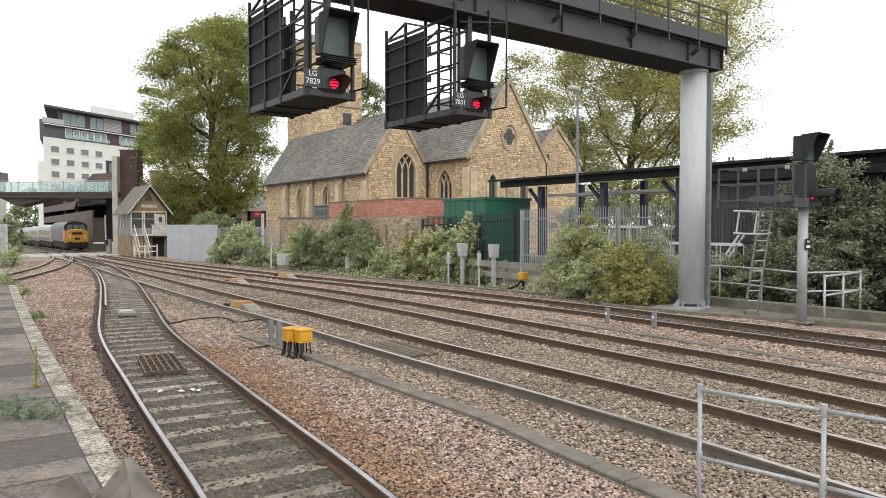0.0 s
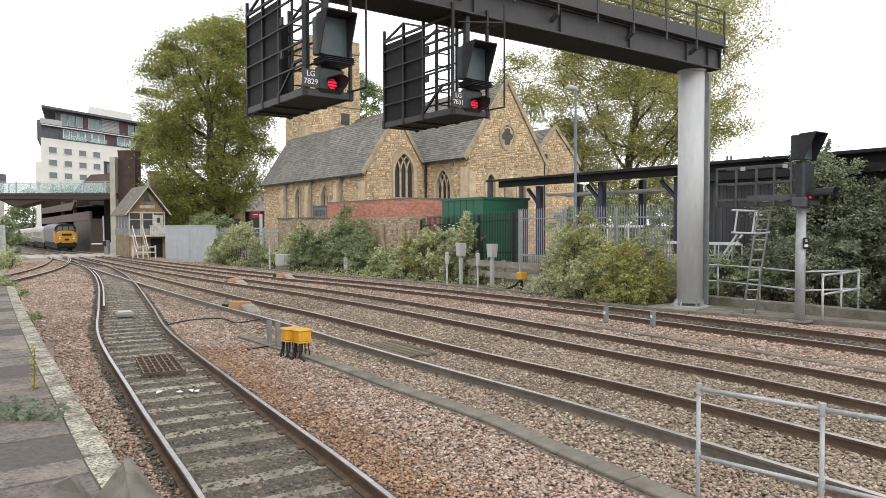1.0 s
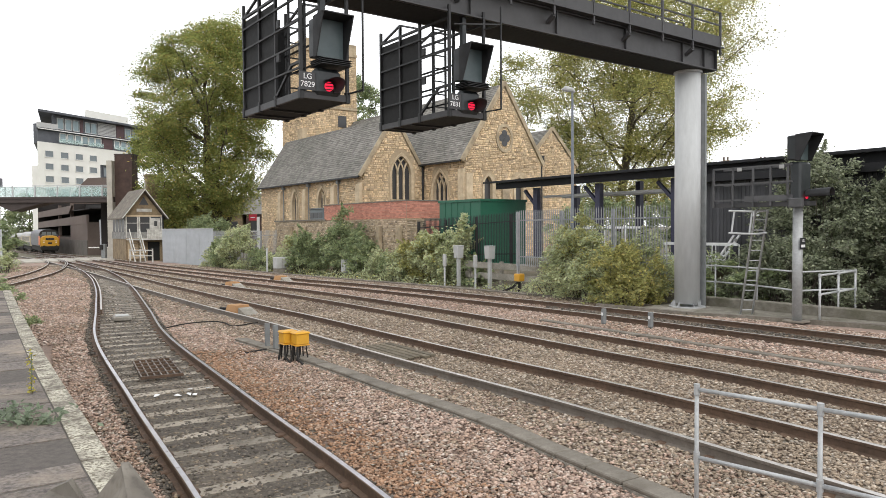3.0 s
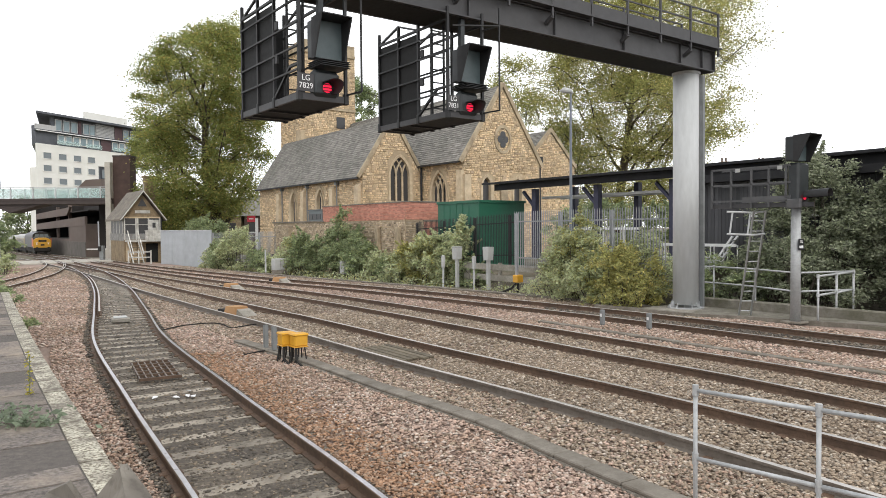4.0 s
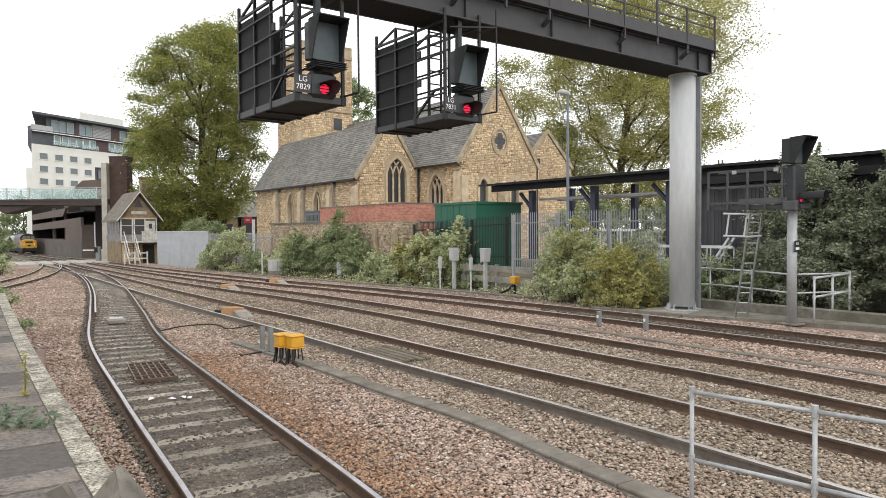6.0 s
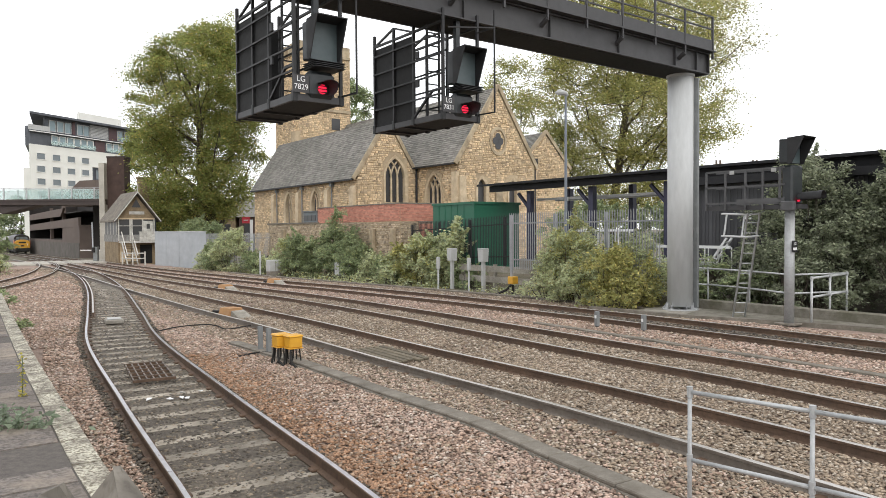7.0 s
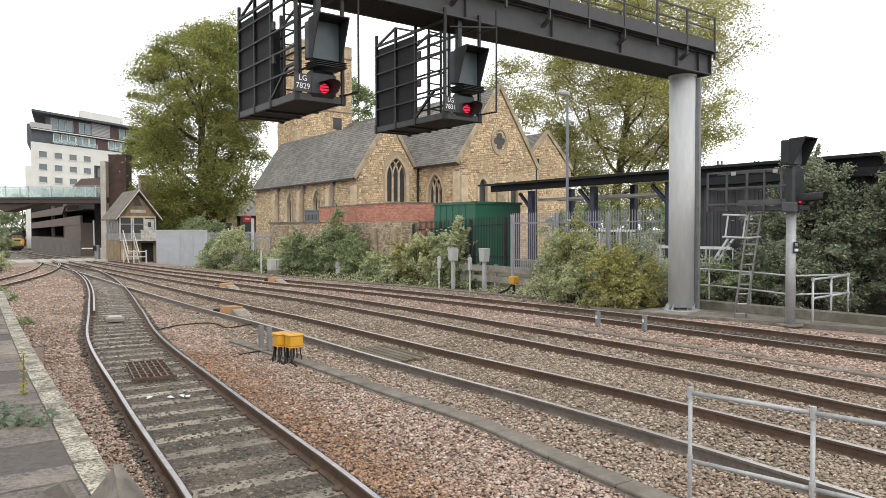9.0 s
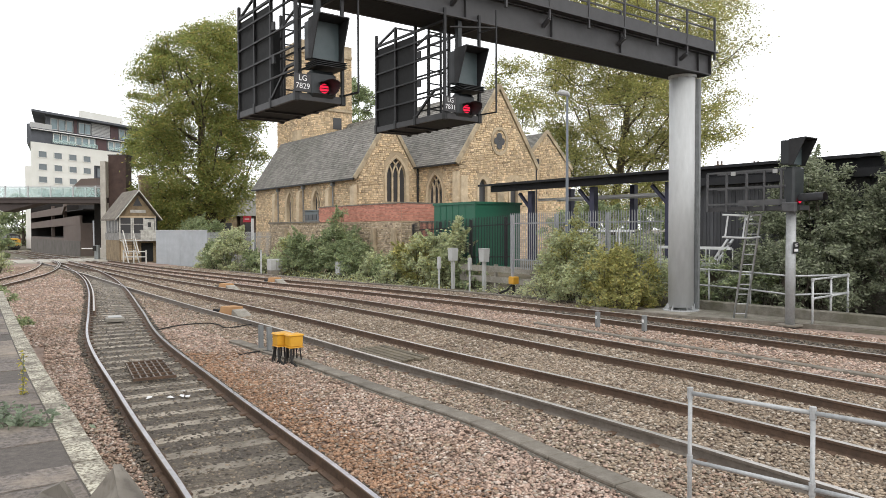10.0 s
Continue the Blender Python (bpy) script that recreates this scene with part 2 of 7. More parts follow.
M["white_wood"] = mat("white_painted_wood", (0.70, 0.69, 0.65), (0.80, 0.79, 0.76), 3, 0.7, bump=0.15, stain=(0.52, 0.5, 0.45), stain_scale=1.5, stain_amount=0.5)
M["box_brick"] = mat("yellow_brick", (0.20, 0.145, 0.085), (0.33, 0.25, 0.15), 9, 0.9, bump=0.5, fine=14, stain=(0.12, 0.09, 0.06), stain_scale=1.6, stain_amount=0.7)
M["loco_yellow"] = mat("loco_yellow", (0.50, 0.26, 0.02), (0.58, 0.31, 0.03), 1, 0.4, bump=0.0)
M["loco_blue"] = mat("loco_grey", (0.05, 0.055, 0.07), (0.075, 0.08, 0.1), 1, 0.4, bump=0.0, stain=(0.035, 0.035, 0.04))
M["loco_orange"] = mat("loco_orange", (0.62, 0.13, 0.02), (0.7, 0.17, 0.03), 1, 0.4, bump=0.0)
M["coach_cream"] = mat("coach_cream", (0.42, 0.36, 0.25), (0.50, 0.43, 0.31), 1, 0.45, bump=0.0)
M["coach_grey"] = mat("coach_roof", (0.36, 0.36, 0.36), (0.48, 0.48, 0.48), 1, 0.6, bump=0.0)
M["rubber"] = mat("dark_underframe", (0.012, 0.011, 0.010), (0.028, 0.025, 0.022), 2, 0.85, bump=0.1)
M["red_sign"] = mat("red_hoarding", (0.5, 0.03, 0.05), (0.55, 0.04, 0.06), 1, 0.6, bump=0)
M["grey_cab"] = mat("cabinet_grey", (0.38, 0.38, 0.37), (0.48, 0.48, 0.47), 3, 0.6, bump=0.05, stain=(0.4, 0.4, 0.38), stain_scale=2)
M["fence_board"] = mat("grey_steel_sheet", (0.36, 0.38, 0.40), (0.44, 0.46, 0.48), 1.2, 0.55, 0.1, 0.08, stain=(0.31, 0.32, 0.33), stain_scale=0.7)
M["weathered"] = mat("weathered_board", (0.13, 0.115, 0.095), (0.26, 0.235, 0.20), 18, 0.95, bump=0.6, fine=30, stain=(0.07, 0.06, 0.05), stain_scale=9, stain_amount=0.8, stretch=(1, 1, 0.25))


# ---- mesh helpers ----
class MB:
    """Collects vertices and faces of one mesh."""

    def __init__(self):
        self.v, self.f = [], []

    def add(self, verts, faces):
        o = len(self.v)
        self.v += [tuple(p) for p in verts]
        self.f += [tuple(i + o for i in q) for q in faces]
        return self

    def box(self, x0, y0, z0, x1, y1, z1, m=None):
        p = [Vector((x, y, z)) for z in (z0, z1) for x, y in ((x0, y0), (x1, y0), (x1, y1), (x0, y1))]
        if m:
            p = [m @ q for q in p]
        return self.add(p, [(3, 2, 1, 0), (4, 5, 6, 7), (0, 1, 5, 4), (1, 2, 6, 5), (2, 3, 7, 6), (3, 0, 4, 7)])

    def bevel_box(self, x0, y0, z0, x1, y1, z1, b=0.01, m=None):
        bm = bmesh.new()
        bmesh.ops.create_cube(bm, size=1)
        for v in bm.verts:
            v.co = Vector(((x0 + x1) / 2 + v.co.x * (x1 - x0), (y0 + y1) / 2 + v.co.y * (y1 - y0), (z0 + z1) / 2 + v.co.z * (z1 - z0)))
        bmesh.ops.bevel(bm, geom=bm.edges[:], offset=b, segments=1, affect="EDGES")
        bm.verts.index_update()
        self.add([(m @ v.co if m else v.co) for v in bm.verts], [[v.index for v in f.verts] for f in bm.faces])
        bm.free()
        return self

    def bar(self, a, b, w, h=None, up=(0, 0, 1)):
        """A square bar from a to b."""
        a, b = Vector(a), Vector(b)
        h = h or w
        d = (b - a).normalized()
        s = d.cross(Vector(up))
        if s.length < 1e-4:
            s = Vector((1, 0, 0))
        s.normalize()
        u = s.cross(d)
        p = [e + s * i * w / 2 + u * j * h / 2 for e in (a, b) for i, j in ((-1, -1), (1, -1), (1, 1), (-1, 1))]
        return self.add(p, [(0, 1, 2, 3), (7, 6, 5, 4), (0, 4, 5, 1), (1, 5, 6, 2), (2, 6, 7, 3), (3, 7, 4, 0)])

    def tube(self, pts, radii, n=8, cap=True):
        pts = [Vector(p) for p in pts]
        if isinstance(radii, (int, float)):
            radii = [radii] * len(pts)
        o = len(self.v)
        for i, p in enumerate(pts):
            d = (pts[min(i + 1, len(pts) - 1)] - pts[max(i - 1, 0)]).normalized()
            s = d.cross(Vector((0, 0, 1)) if abs(d.z) < 0.95 else Vector((1, 0, 0))).normalized()
            u = s.cross(d)
            for k in range(n):
                a = 2 * math.pi * k / n
                self.v.append(tuple(p + radii[i] * (s * math.cos(a) + u * math.sin(a))))
        for i in range(len(pts) - 1):
            for k in range(n):
                a, b = o + i * n + k, o + i * n + (k + 1) % n
                self.f.append((a, a + n, b + n, b))
        if cap:
            self.f.append(tuple(o + k for k in range(n)))
            self.f.append(tuple(o + (len(pts) - 1) * n + k for k in reversed(range(n))))
        return self

    def prism(self, poly, a, b):
        """A flat polygon (list of 3D points at offset 0) swept from vector a to vector b."""
        n = len(poly)
        p = [Vector(q) + Vector(a) for q in poly] + [Vector(q) + Vector(b) for q in poly]
        return self.add(p, [tuple(range(n)), tuple(range(2 * n - 1, n - 1, -1))] + [(i, i + n, (i + 1) % n + n, (i + 1) % n) for i in range(n)])

    def sweep(self, path, profile, closed=False):
        """Profile points (side, up) carried along a path of 3D points; side is to the right."""
        n, o = len(profile), len(self.v)
        path = [Vector(p) for p in path]
        for i, p in enumerate(path):
            d = path[min(i + 1, len(path) - 1)] - path[max(i - 1, 0)]
            d.z = 0
            d.normalize()
            s = Vector((d.y, -d.x, 0))
            for a, b in profile:
                self.v.append(tuple(p + s * a + Vector((0, 0, b))))
        k = n if closed else n - 1
        for i in range(len(path) - 1):
            for j in range(k):
                a, b = o + i * n + j, o + i * n + (j + 1) % n
                self.f.append((a, b, b + n, a + n))
        if closed:
            self.f.append(tuple(o + j for j in reversed(range(n))))
            self.f.append(tuple(o + (len(path) - 1) * n + j for j in range(n)))
        return self

    def mesh(self, name, smooth=False):
        me = bpy.data.meshes.new(name)
        me.from_pydata(self.v, [], self.f)
        bm = bmesh.new()
        bm.from_mesh(me)
        bmesh.ops.recalc_face_normals(bm, faces=bm.faces[:])
        bm.to_mesh(me)
        bm.free()
        if smooth:
            for p in me.polygons:
                p.use_smooth = True
        return me


def part(name, mb, material, parent=None, label="", m=None, smooth=False):
    ob = new(name, mb.mesh(name, smooth) if isinstance(mb, MB) else mb)
    if not ob.data.materials:
        ob.data.materials.append(material)
    if parent:
        ob.parent = parent
    if m:
        ob.matrix_basis = m
    return tagged(ob, label)


def thing(name, m, label, category, group="", kind=""):
    ob = new(name)
    ob.empty_display_size = 0.2
    ob.matrix_basis = m
    return tagged(ob, label, category, group, kind)


def gz(y):
    """The line falls gently beyond 20 m."""
    return -0.0105 * max(0.0, y - 20) - 0.006 * max(0.0, y - 75)


def spline(pts, step=0.5):
    """Evenly spaced Catmull-Rom points through pts (x, y)."""
    p = [Vector(q) for q in pts]
    p = [2 * p[0] - p[1]] + p + [2 * p[-1] - p[-2]]
    out = []
    for i in range(1, len(p) - 2):
        n = max(2, int((p[i + 1] - p[i]).length / step))
        for k in range(n):
            t = k / n
            a, b, c, d = p[i - 1], p[i], p[i + 1], p[i + 2]
            out.append(0.5 * (2 * b + (c - a) * t + (2 * a - 5 * b + 4 * c - d) * t * t + (3 * b - a - 3 * c + d) * t ** 3))
    out.append(p[-2])
    return out


def smooth_path(p, n=5):
    q = [Vector(a) for a in p]
    q = [q[0]] + q + [q[-1]]
    out = []
    for i in range(1, len(q) - 2):
        for k in range(n):
            t = k / n
            a, b, c, d = q[i - 1], q[i], q[i + 1], q[i + 2]
            out.append(0.5 * (2 * b + (c - a) * t + (2 * a - 5 * b + 4 * c - d) * t * t + (3 * b - a - 3 * c + d) * t ** 3))
    return out + [q[-1]]


def raw(name, v, f, material, parent=None, smooth=False):
    """A mesh from numpy arrays of vertices and equal-sided faces."""
    me = bpy.data.meshes.new(name)
    k = f.shape[1]
    me.vertices.add(len(v))
    me.vertices.foreach_set("co", v.astype(np.float32).ravel())
    me.loops.add(f.size)
    me.loops.foreach_set("vertex_index", f.astype(np.int32).ravel())
    me.polygons.add(len(f))
    me.polygons.foreach_set("loop_start", np.arange(0, f.size, k, dtype=np.int32))
    if smooth:
        me.polygons.foreach_set("use_smooth", np.ones(len(f), dtype=bool))
    me.update(calc_edges=True)
    me.materials.append(material)
    ob = new(name, me)
    if parent:
        ob.parent = parent
    return ob


# ---- ground and line ----
ANG = -53.8  # local x runs east along the line, local y away across it


def site(x, y, z=0.0, turn=0.0):
    return pose(x, y, z, 0, 0, ANG + turn)


A_PTS = [(6.5, -7.5), (4.2, -3.3), (2.35, 0.0), (0.45, 3.2), (-1.55, 6.72), (-2.42, 8.17), (-4.05, 10.9), (-7.2, 16.35), (-10.1, 22.3), (-14.85, 32.0), (-20.35, 42.4), (-27.9, 55.4), (-38.2, 71.9), (-48.6, 88.0)]
B_PTS = [(13.2, -7.5), (8.6, 0.2), (6.2, 4.2), (4.35, 7.25), (2.36, 10.27), (-0.28, 13.83), (-3.55, 18.5), (-6.5, 22.6), (-10.1, 27.9), (-13.4, 32.8), (-18.1, 40.0), (-23.4, 48.0), (-31.8, 60.3), (-40.0, 72.0), (-52.0, 89.0)]
C_PTS = [(16.5, -6.0), (12.0, 1.5), (8.6, 6.9), (6.64, 10.1), (5.5, 12.0), (4.1, 13.96), (2.73, 16.0), (0.87, 18.75), (-0.8, 21.3), (-3.0, 24.6), (-5.8, 28.5), (-9.45, 33.1), (-14.9, 40.5), (-18.9, 46.0), (-24.8, 54.6), (-34.3, 68.6), (-49.0, 89.8), (-110.0, 180.0)]
D_PTS = [(19.0, -0.5), (15.0, 5.6), (11.5, 11.0), (9.2, 14.4), (6.8, 17.75), (1.75, 24.7), (-1.3, 28.7), (-4.2, 32.3), (-7.7, 36.3), (-12.2, 41.9), (-19.3, 51.1), (-24.5, 58.2), (-32.0, 69.0), (-46.85, 90.0), (-97.0, 164.0), (-130.5, 213.5)]
E_PTS = [(-18.0, 26.0), (-20.3, 30.5), (-22.1, 35.2), (-23.3, 38.8), (-26.0, 46.0), (-30.1, 55.0), (-35.3, 65.0), (-41.5, 75.5)]
LINES = {"a": spline(A_PTS), "b": spline(B_PTS), "c": spline(C_PTS), "d": spline(D_PTS), "e": spline(E_PTS)}


def offset_path(pts, off, z=0.0):
    """Points moved to the east-right side of the running direction, on the fall of the line."""
    out = []
    for i, p in enumerate(pts):
        d = (pts[min(i + 1, len(pts) - 1)] - pts[max(i - 1, 0)]).normalized()
        out.append(Vector((p.x + d.y * off, p.y - d.x * off, gz(p.y) + z)))
    return out


def ground_sheet():
    xs = [-3000, -900, -400, -250, -170, -120, -90, -70, -50, -35, -20, -10, 0, 10, 20, 35, 60, 100, 180, 400, 1000, 3000]
    ys = [-1500, -300, -80, -30, -10, 0, 5, 10, 15, 20, 25, 30, 35, 40, 50, 60, 70, 80, 90, 105, 120, 140, 165, 200, 260, 400, 900, 3500]
    mb = MB()
    mb.add([(x, y, max(gz(y), -1.7) - 0.26) for y in ys for x in xs],
           [(j * len(xs) + i, j * len(xs) + i + 1, (j + 1) * len(xs) + i + 1, (j + 1) * len(xs) + i) for j in range(len(ys) - 1) for i in range(len(xs) - 1)])
    return tagged(part("ground", mb, M["verge"]), "bare earth and weeds beside the railway", "ground", kind="structure")


ground_sheet()


def resample(pts, n):
    s = [0.0]
    for a, b in zip(pts, pts[1:]):
        s.append(s[-1] + (b - a).length)
    out, k = [], 0
    for i in range(n):
        t = s[-1] * i / (n - 1)
        while k < len(s) - 2 and s[k + 1] < t:
            k += 1
        w = (t - s[k]) / (s[k + 1] - s[k])
        out.append(pts[k].lerp(pts[k + 1], w))
    return out


def ballast_bed():
    left = resample([p for p in offset_path(LINES["a"], -6.0, -0.174) if p.y < 86], 240)
    right = resample([p for p in offset_path(LINES["d"], 3.7, -0.174) if p.y < 92], 240)
    w = 30
    rng = np.random.default_rng(3)
    mb = MB()
    for a, b in zip(left, right):
        for k in range(w):
            p = a.lerp(b, k / (w - 1))
            mb.v.append((p.x, p.y, p.z + 0.012 * (rng.random() - 0.5)))
    mb.f = [(j * w + i, j * w + i + 1, (j + 1) * w + i + 1, (j + 1) * w + i) for j in range(239) for i in range(w - 1)]
    tagged(part("ballast_bed", mb, M["ballast_bed"]), "pinkish-brown crushed stone ballast under the tracks", "ballast", kind="structure")


ballast_bed()
tagged(part("oily_bed", MB().sweep([p for p in offset_path(LINES["a"], 0.0) if p.y < 45], [(0.7, -0.1665), (-0.7, -0.1665)]), M["oily_bed"]), "dark oily ballast packed between the near rails", "ballast", kind="structure")
FOOT = [(0.07, -0.159), (0.07, -0.146), (0.012, -0.128), (0.010, -0.048), (0.035, -0.036), (0.036, -0.006), (0.024, -0.0015), (-0.024, -0.0015), (-0.036, -0.006), (-0.035, -0.036), (-0.010, -0.048), (-0.012, -0.128), (-0.07, -0.146), (-0.07, -0.159)]
HEAD = [(0.028, -0.0045), (0.024, 0.0), (-0.024, 0.0), (-0.028, -0.0045)]
WIDE_HEAD = [(0.034, -0.006), (0.030, 0.0), (-0.030, 0.0), (-0.034, -0.006)]


def railway_track(key, label, side, top, sleepers, first, last):
    pts = LINES[key]
    t = thing("railway_track", Matrix.Identity(4), label, "railway track", "running lines")
    for off in (-0.7525, 0.7525):
        rail = part("rail", MB().sweep(offset_path(pts, off), FOOT, True), M["rail_side_grey"] if key == "b" and off < 0 else side, t)
        part("rail_head", MB().sweep(offset_path(pts, off), HEAD if key == "a" else WIDE_HEAD, True), top, rail, "worn bright running surface")
    me = MB().bevel_box(-0.125, -1.3, -0.13, 0.125, 1.3, 0.0, 0.012).mesh("sleeper")
    clip = MB().bevel_box(-0.06, -0.13, 0.0, 0.06, 0.13, 0.035, 0.012).mesh("chair")
    total = sum((q - p).length for p, q in zip(pts, pts[1:]))
    even = resample(pts, int(total / 0.68) + 1)
    made = 0
    for p, q in zip(even, even[1:]):
        d = q - p
        if not (first < p.y < last and made < sleepers):
            continue
        made += 1
        turn = math.degrees(math.atan2(d.y, d.x)) + random.uniform(-1.2, 1.2)
        part("sleeper", me, M["sleeper"], t, m=pose(p.x, p.y, gz(p.y) - 0.160 - random.uniform(0, 0.006), 0, 0, turn))
        if p.y < 30 and key in "ab":
            for s in (-0.7525, 0.7525):
                part("rail_chair", clip, M["rail_side"], t, m=pose(p.x, p.y, gz(p.y) - 0.163, 0, 0, turn) @ Matrix.Translation((0, s, 0)))
    return t


railway_track("a", "curved track with bright rails on weathered sleepers", M["rail_side"], M["rail_top"], 75, -4, 45)
railway_track("b", "running line with one grey and one brown rail", M["rail_side"], M["rail_top_dull"], 90, 0, 62)
railway_track("c", "rust-brown running line in brown ballast", M["rail_side"], M["rail_top_dull"], 90, 2, 62)
railway_track("d", "dark rusty running line beside the verge", M["rail_side"], M["rail_top_dull"], 90, 2, 62)
railway_track("e", "curved rusty siding track joining the main line", M["rail_side"], M["rail_top_dull"], 60, 20, 76)


def stone_field(name, label, material, pts, sizes, rng):
    """Eight-sided crushed stones as one mesh."""
    n = len(pts)
    base = np.array([(1, 0, 0), (0, 1, 0), (-1, 0, 0), (0, -1, 0), (0, 0, 0.8), (0, 0, -0.8)], float)
    v = base[None] * (1 + 0.45 * (rng.random((n, 6, 1)) - 0.5)) + 0.42 * (rng.random((n, 6, 3)) - 0.5)
    a, tilt = rng.random(n) * 2 * np.pi, (rng.random(n) - 0.5) * 0.9
    ca, sa, ct, st = np.cos(a), np.sin(a), np.cos(tilt), np.sin(tilt)
    x, y, z = v[..., 0], v[..., 1] * 0.72, v[..., 2] * 0.52
    y, z = y * ct[:, None] - z * st[:, None], y * st[:, None] + z * ct[:, None]
    x, y = x * ca[:, None] - y * sa[:, None], x * sa[:, None] + y * ca[:, None]
    v = np.stack([x, y, z], -1) * sizes[:, None, None] + pts[:, None]
    f = np.array([(0, 1, 4), (1, 2, 4), (2, 3, 4), (3, 0, 4), (1, 0, 5), (2, 1, 5), (3, 2, 5), (0, 3, 5)])
    f = (f[None] + (np.arange(n) * 6)[:, None, None]).reshape(-1, 3)
    return tagged(raw(name, v.reshape(-1, 3), f, material), label, "ballast", kind="stuff")


def lateral(p, line):
    """Signed distance to a line of points (right of its run positive)."""
    q = np.array([(a.x, a.y) for a in line])
    best = np.full(len(p), 1e9)
    out = np.zeros(len(p))
    for a, b in zip(q[:-1], q[1:]):
        d = b - a
        w = p - a
        t = np.clip((w @ d) / (d @ d), 0, 1)
        r = w - t[:, None] * d
        dist = np.hypot(r[:, 0], r[:, 1])
        side = np.where(d[1] * w[:, 0] - d[0] * w[:, 1] > 0, 1.0, -1.0)
        m = dist < best
        best[m], out[m] = dist[m], (side * dist)[m]
    return out


def ballast_stones():
    rng = np.random.default_rng(11)
    sets = {"pink": [], "grey": [], "dirty": [], "rust": []}
    lines = {k: [p for p in LINES[k] if p.y < 60][::2] for k in "abcd"}
    for y0, y1, dens, size in ((-5.0, 5.6, 80, 0.05), (5.6, 8.0, 1250, 0.0335), (8.0, 14.0, 780, 0.037), (14.0, 22.0, 330, 0.048), (22.0, 34.0, 110, 0.055), (34.0, 60.0, 40, 0.07)):
        # strips follow the slant of the line
        x0, x1 = -1.0 - 0.62 * y1, 18.0 - 0.52 * y0
        n = int((x1 - x0) * (y1 - y0) * dens)
        p = np.stack([x0 + (x1 - x0) * rng.random(n), y0 + (y1 - y0) * rng.random(n)], 1)
        if 5.0 <= y0 < 14:
            along = np.array([(q.x, q.y) for q in LINES["a"] if y0 <= q.y < y1])
            more = along[rng.integers(len(along), size=int(len(along) * 0.5 * dens * 0.38))]
            p = np.concatenate([p, more + (rng.random(more.shape) - 0.5) * np.array((1.5, 0.9))])
        p = p[(np.abs(p[:, 0]) < p[:, 1] * 0.68 + 0.6) | (p[:, 1] < 3)]
        la, lb, lc, ld = (lateral(p, lines[k]) for k in "abcd")
        keep = (la > np.where(p[:, 1] > 16, -5.0, -1.62)) & (ld < np.where(p[:, 1] > 20, 3.6, 2.4))
        for q in (la, lb, lc, ld):
            keep &= np.abs(np.abs(q) - 0.7525) > 0.085
        inside = np.abs(la) < 0.72
        p, la, lb, lc, ld, inside = p[keep], la[keep], lb[keep], lc[keep], ld[keep], inside[keep]
        z = -0.0105 * np.maximum(0, p[:, 1] - 20) - 0.165 + 0.02 * rng.random(len(p))
        z += np.where((np.abs(lb) < 1.4) | (np.abs(lc) < 1.4) | (np.abs(ld) < 1.4), 0.012, 0.015)
        z -= np.where(inside, 0.029 + 0.016 * rng.random(len(p)), 0)
        s = size * (0.42 + 0.85 * rng.random(len(p)))
        pts = np.column_stack([p, z])
        dirty = np.abs(la) < 0.95
        mixed = rng.random(len(p))
        dirty |= (np.abs(ld) < 0.7) & (p[:, 0] > 3.5)
        rust = (la > 0.95) & (la < 1.15 + 0.9 * mixed) & (p[:, 1] < 15)
        verge = ld > 1.5
        grey = (verge & (p[:, 1] > 20)) | (((lb > -0.95) & (lc < 0.95)) | ((lb > -2.1) & (lb < 0.95) & (mixed < 0.75)) | (mixed < 0.15))
        grey &= ~dirty
        for k, m in (("pink", ~grey & ~dirty & ~rust), ("grey", grey & ~rust), ("dirty", dirty), ("rust", rust & ~dirty)):
            sets[k].append((pts[m], s[m]))
    for k, label in (("pink", "loose pink granite ballast stones between the tracks"), ("grey", "loose buff-grey ballast stones around the running lines"), ("dirty", "dark dirty ballast stones between the near rails"), ("rust", "rust-stained ballast stones along the near rail")):
        stone_field("ballast_stones", label, M["stone_" + k], np.concatenate([a for a, b in sets[k]]), np.concatenate([b for a, b in sets[k]]), rng)


ballast_stones()


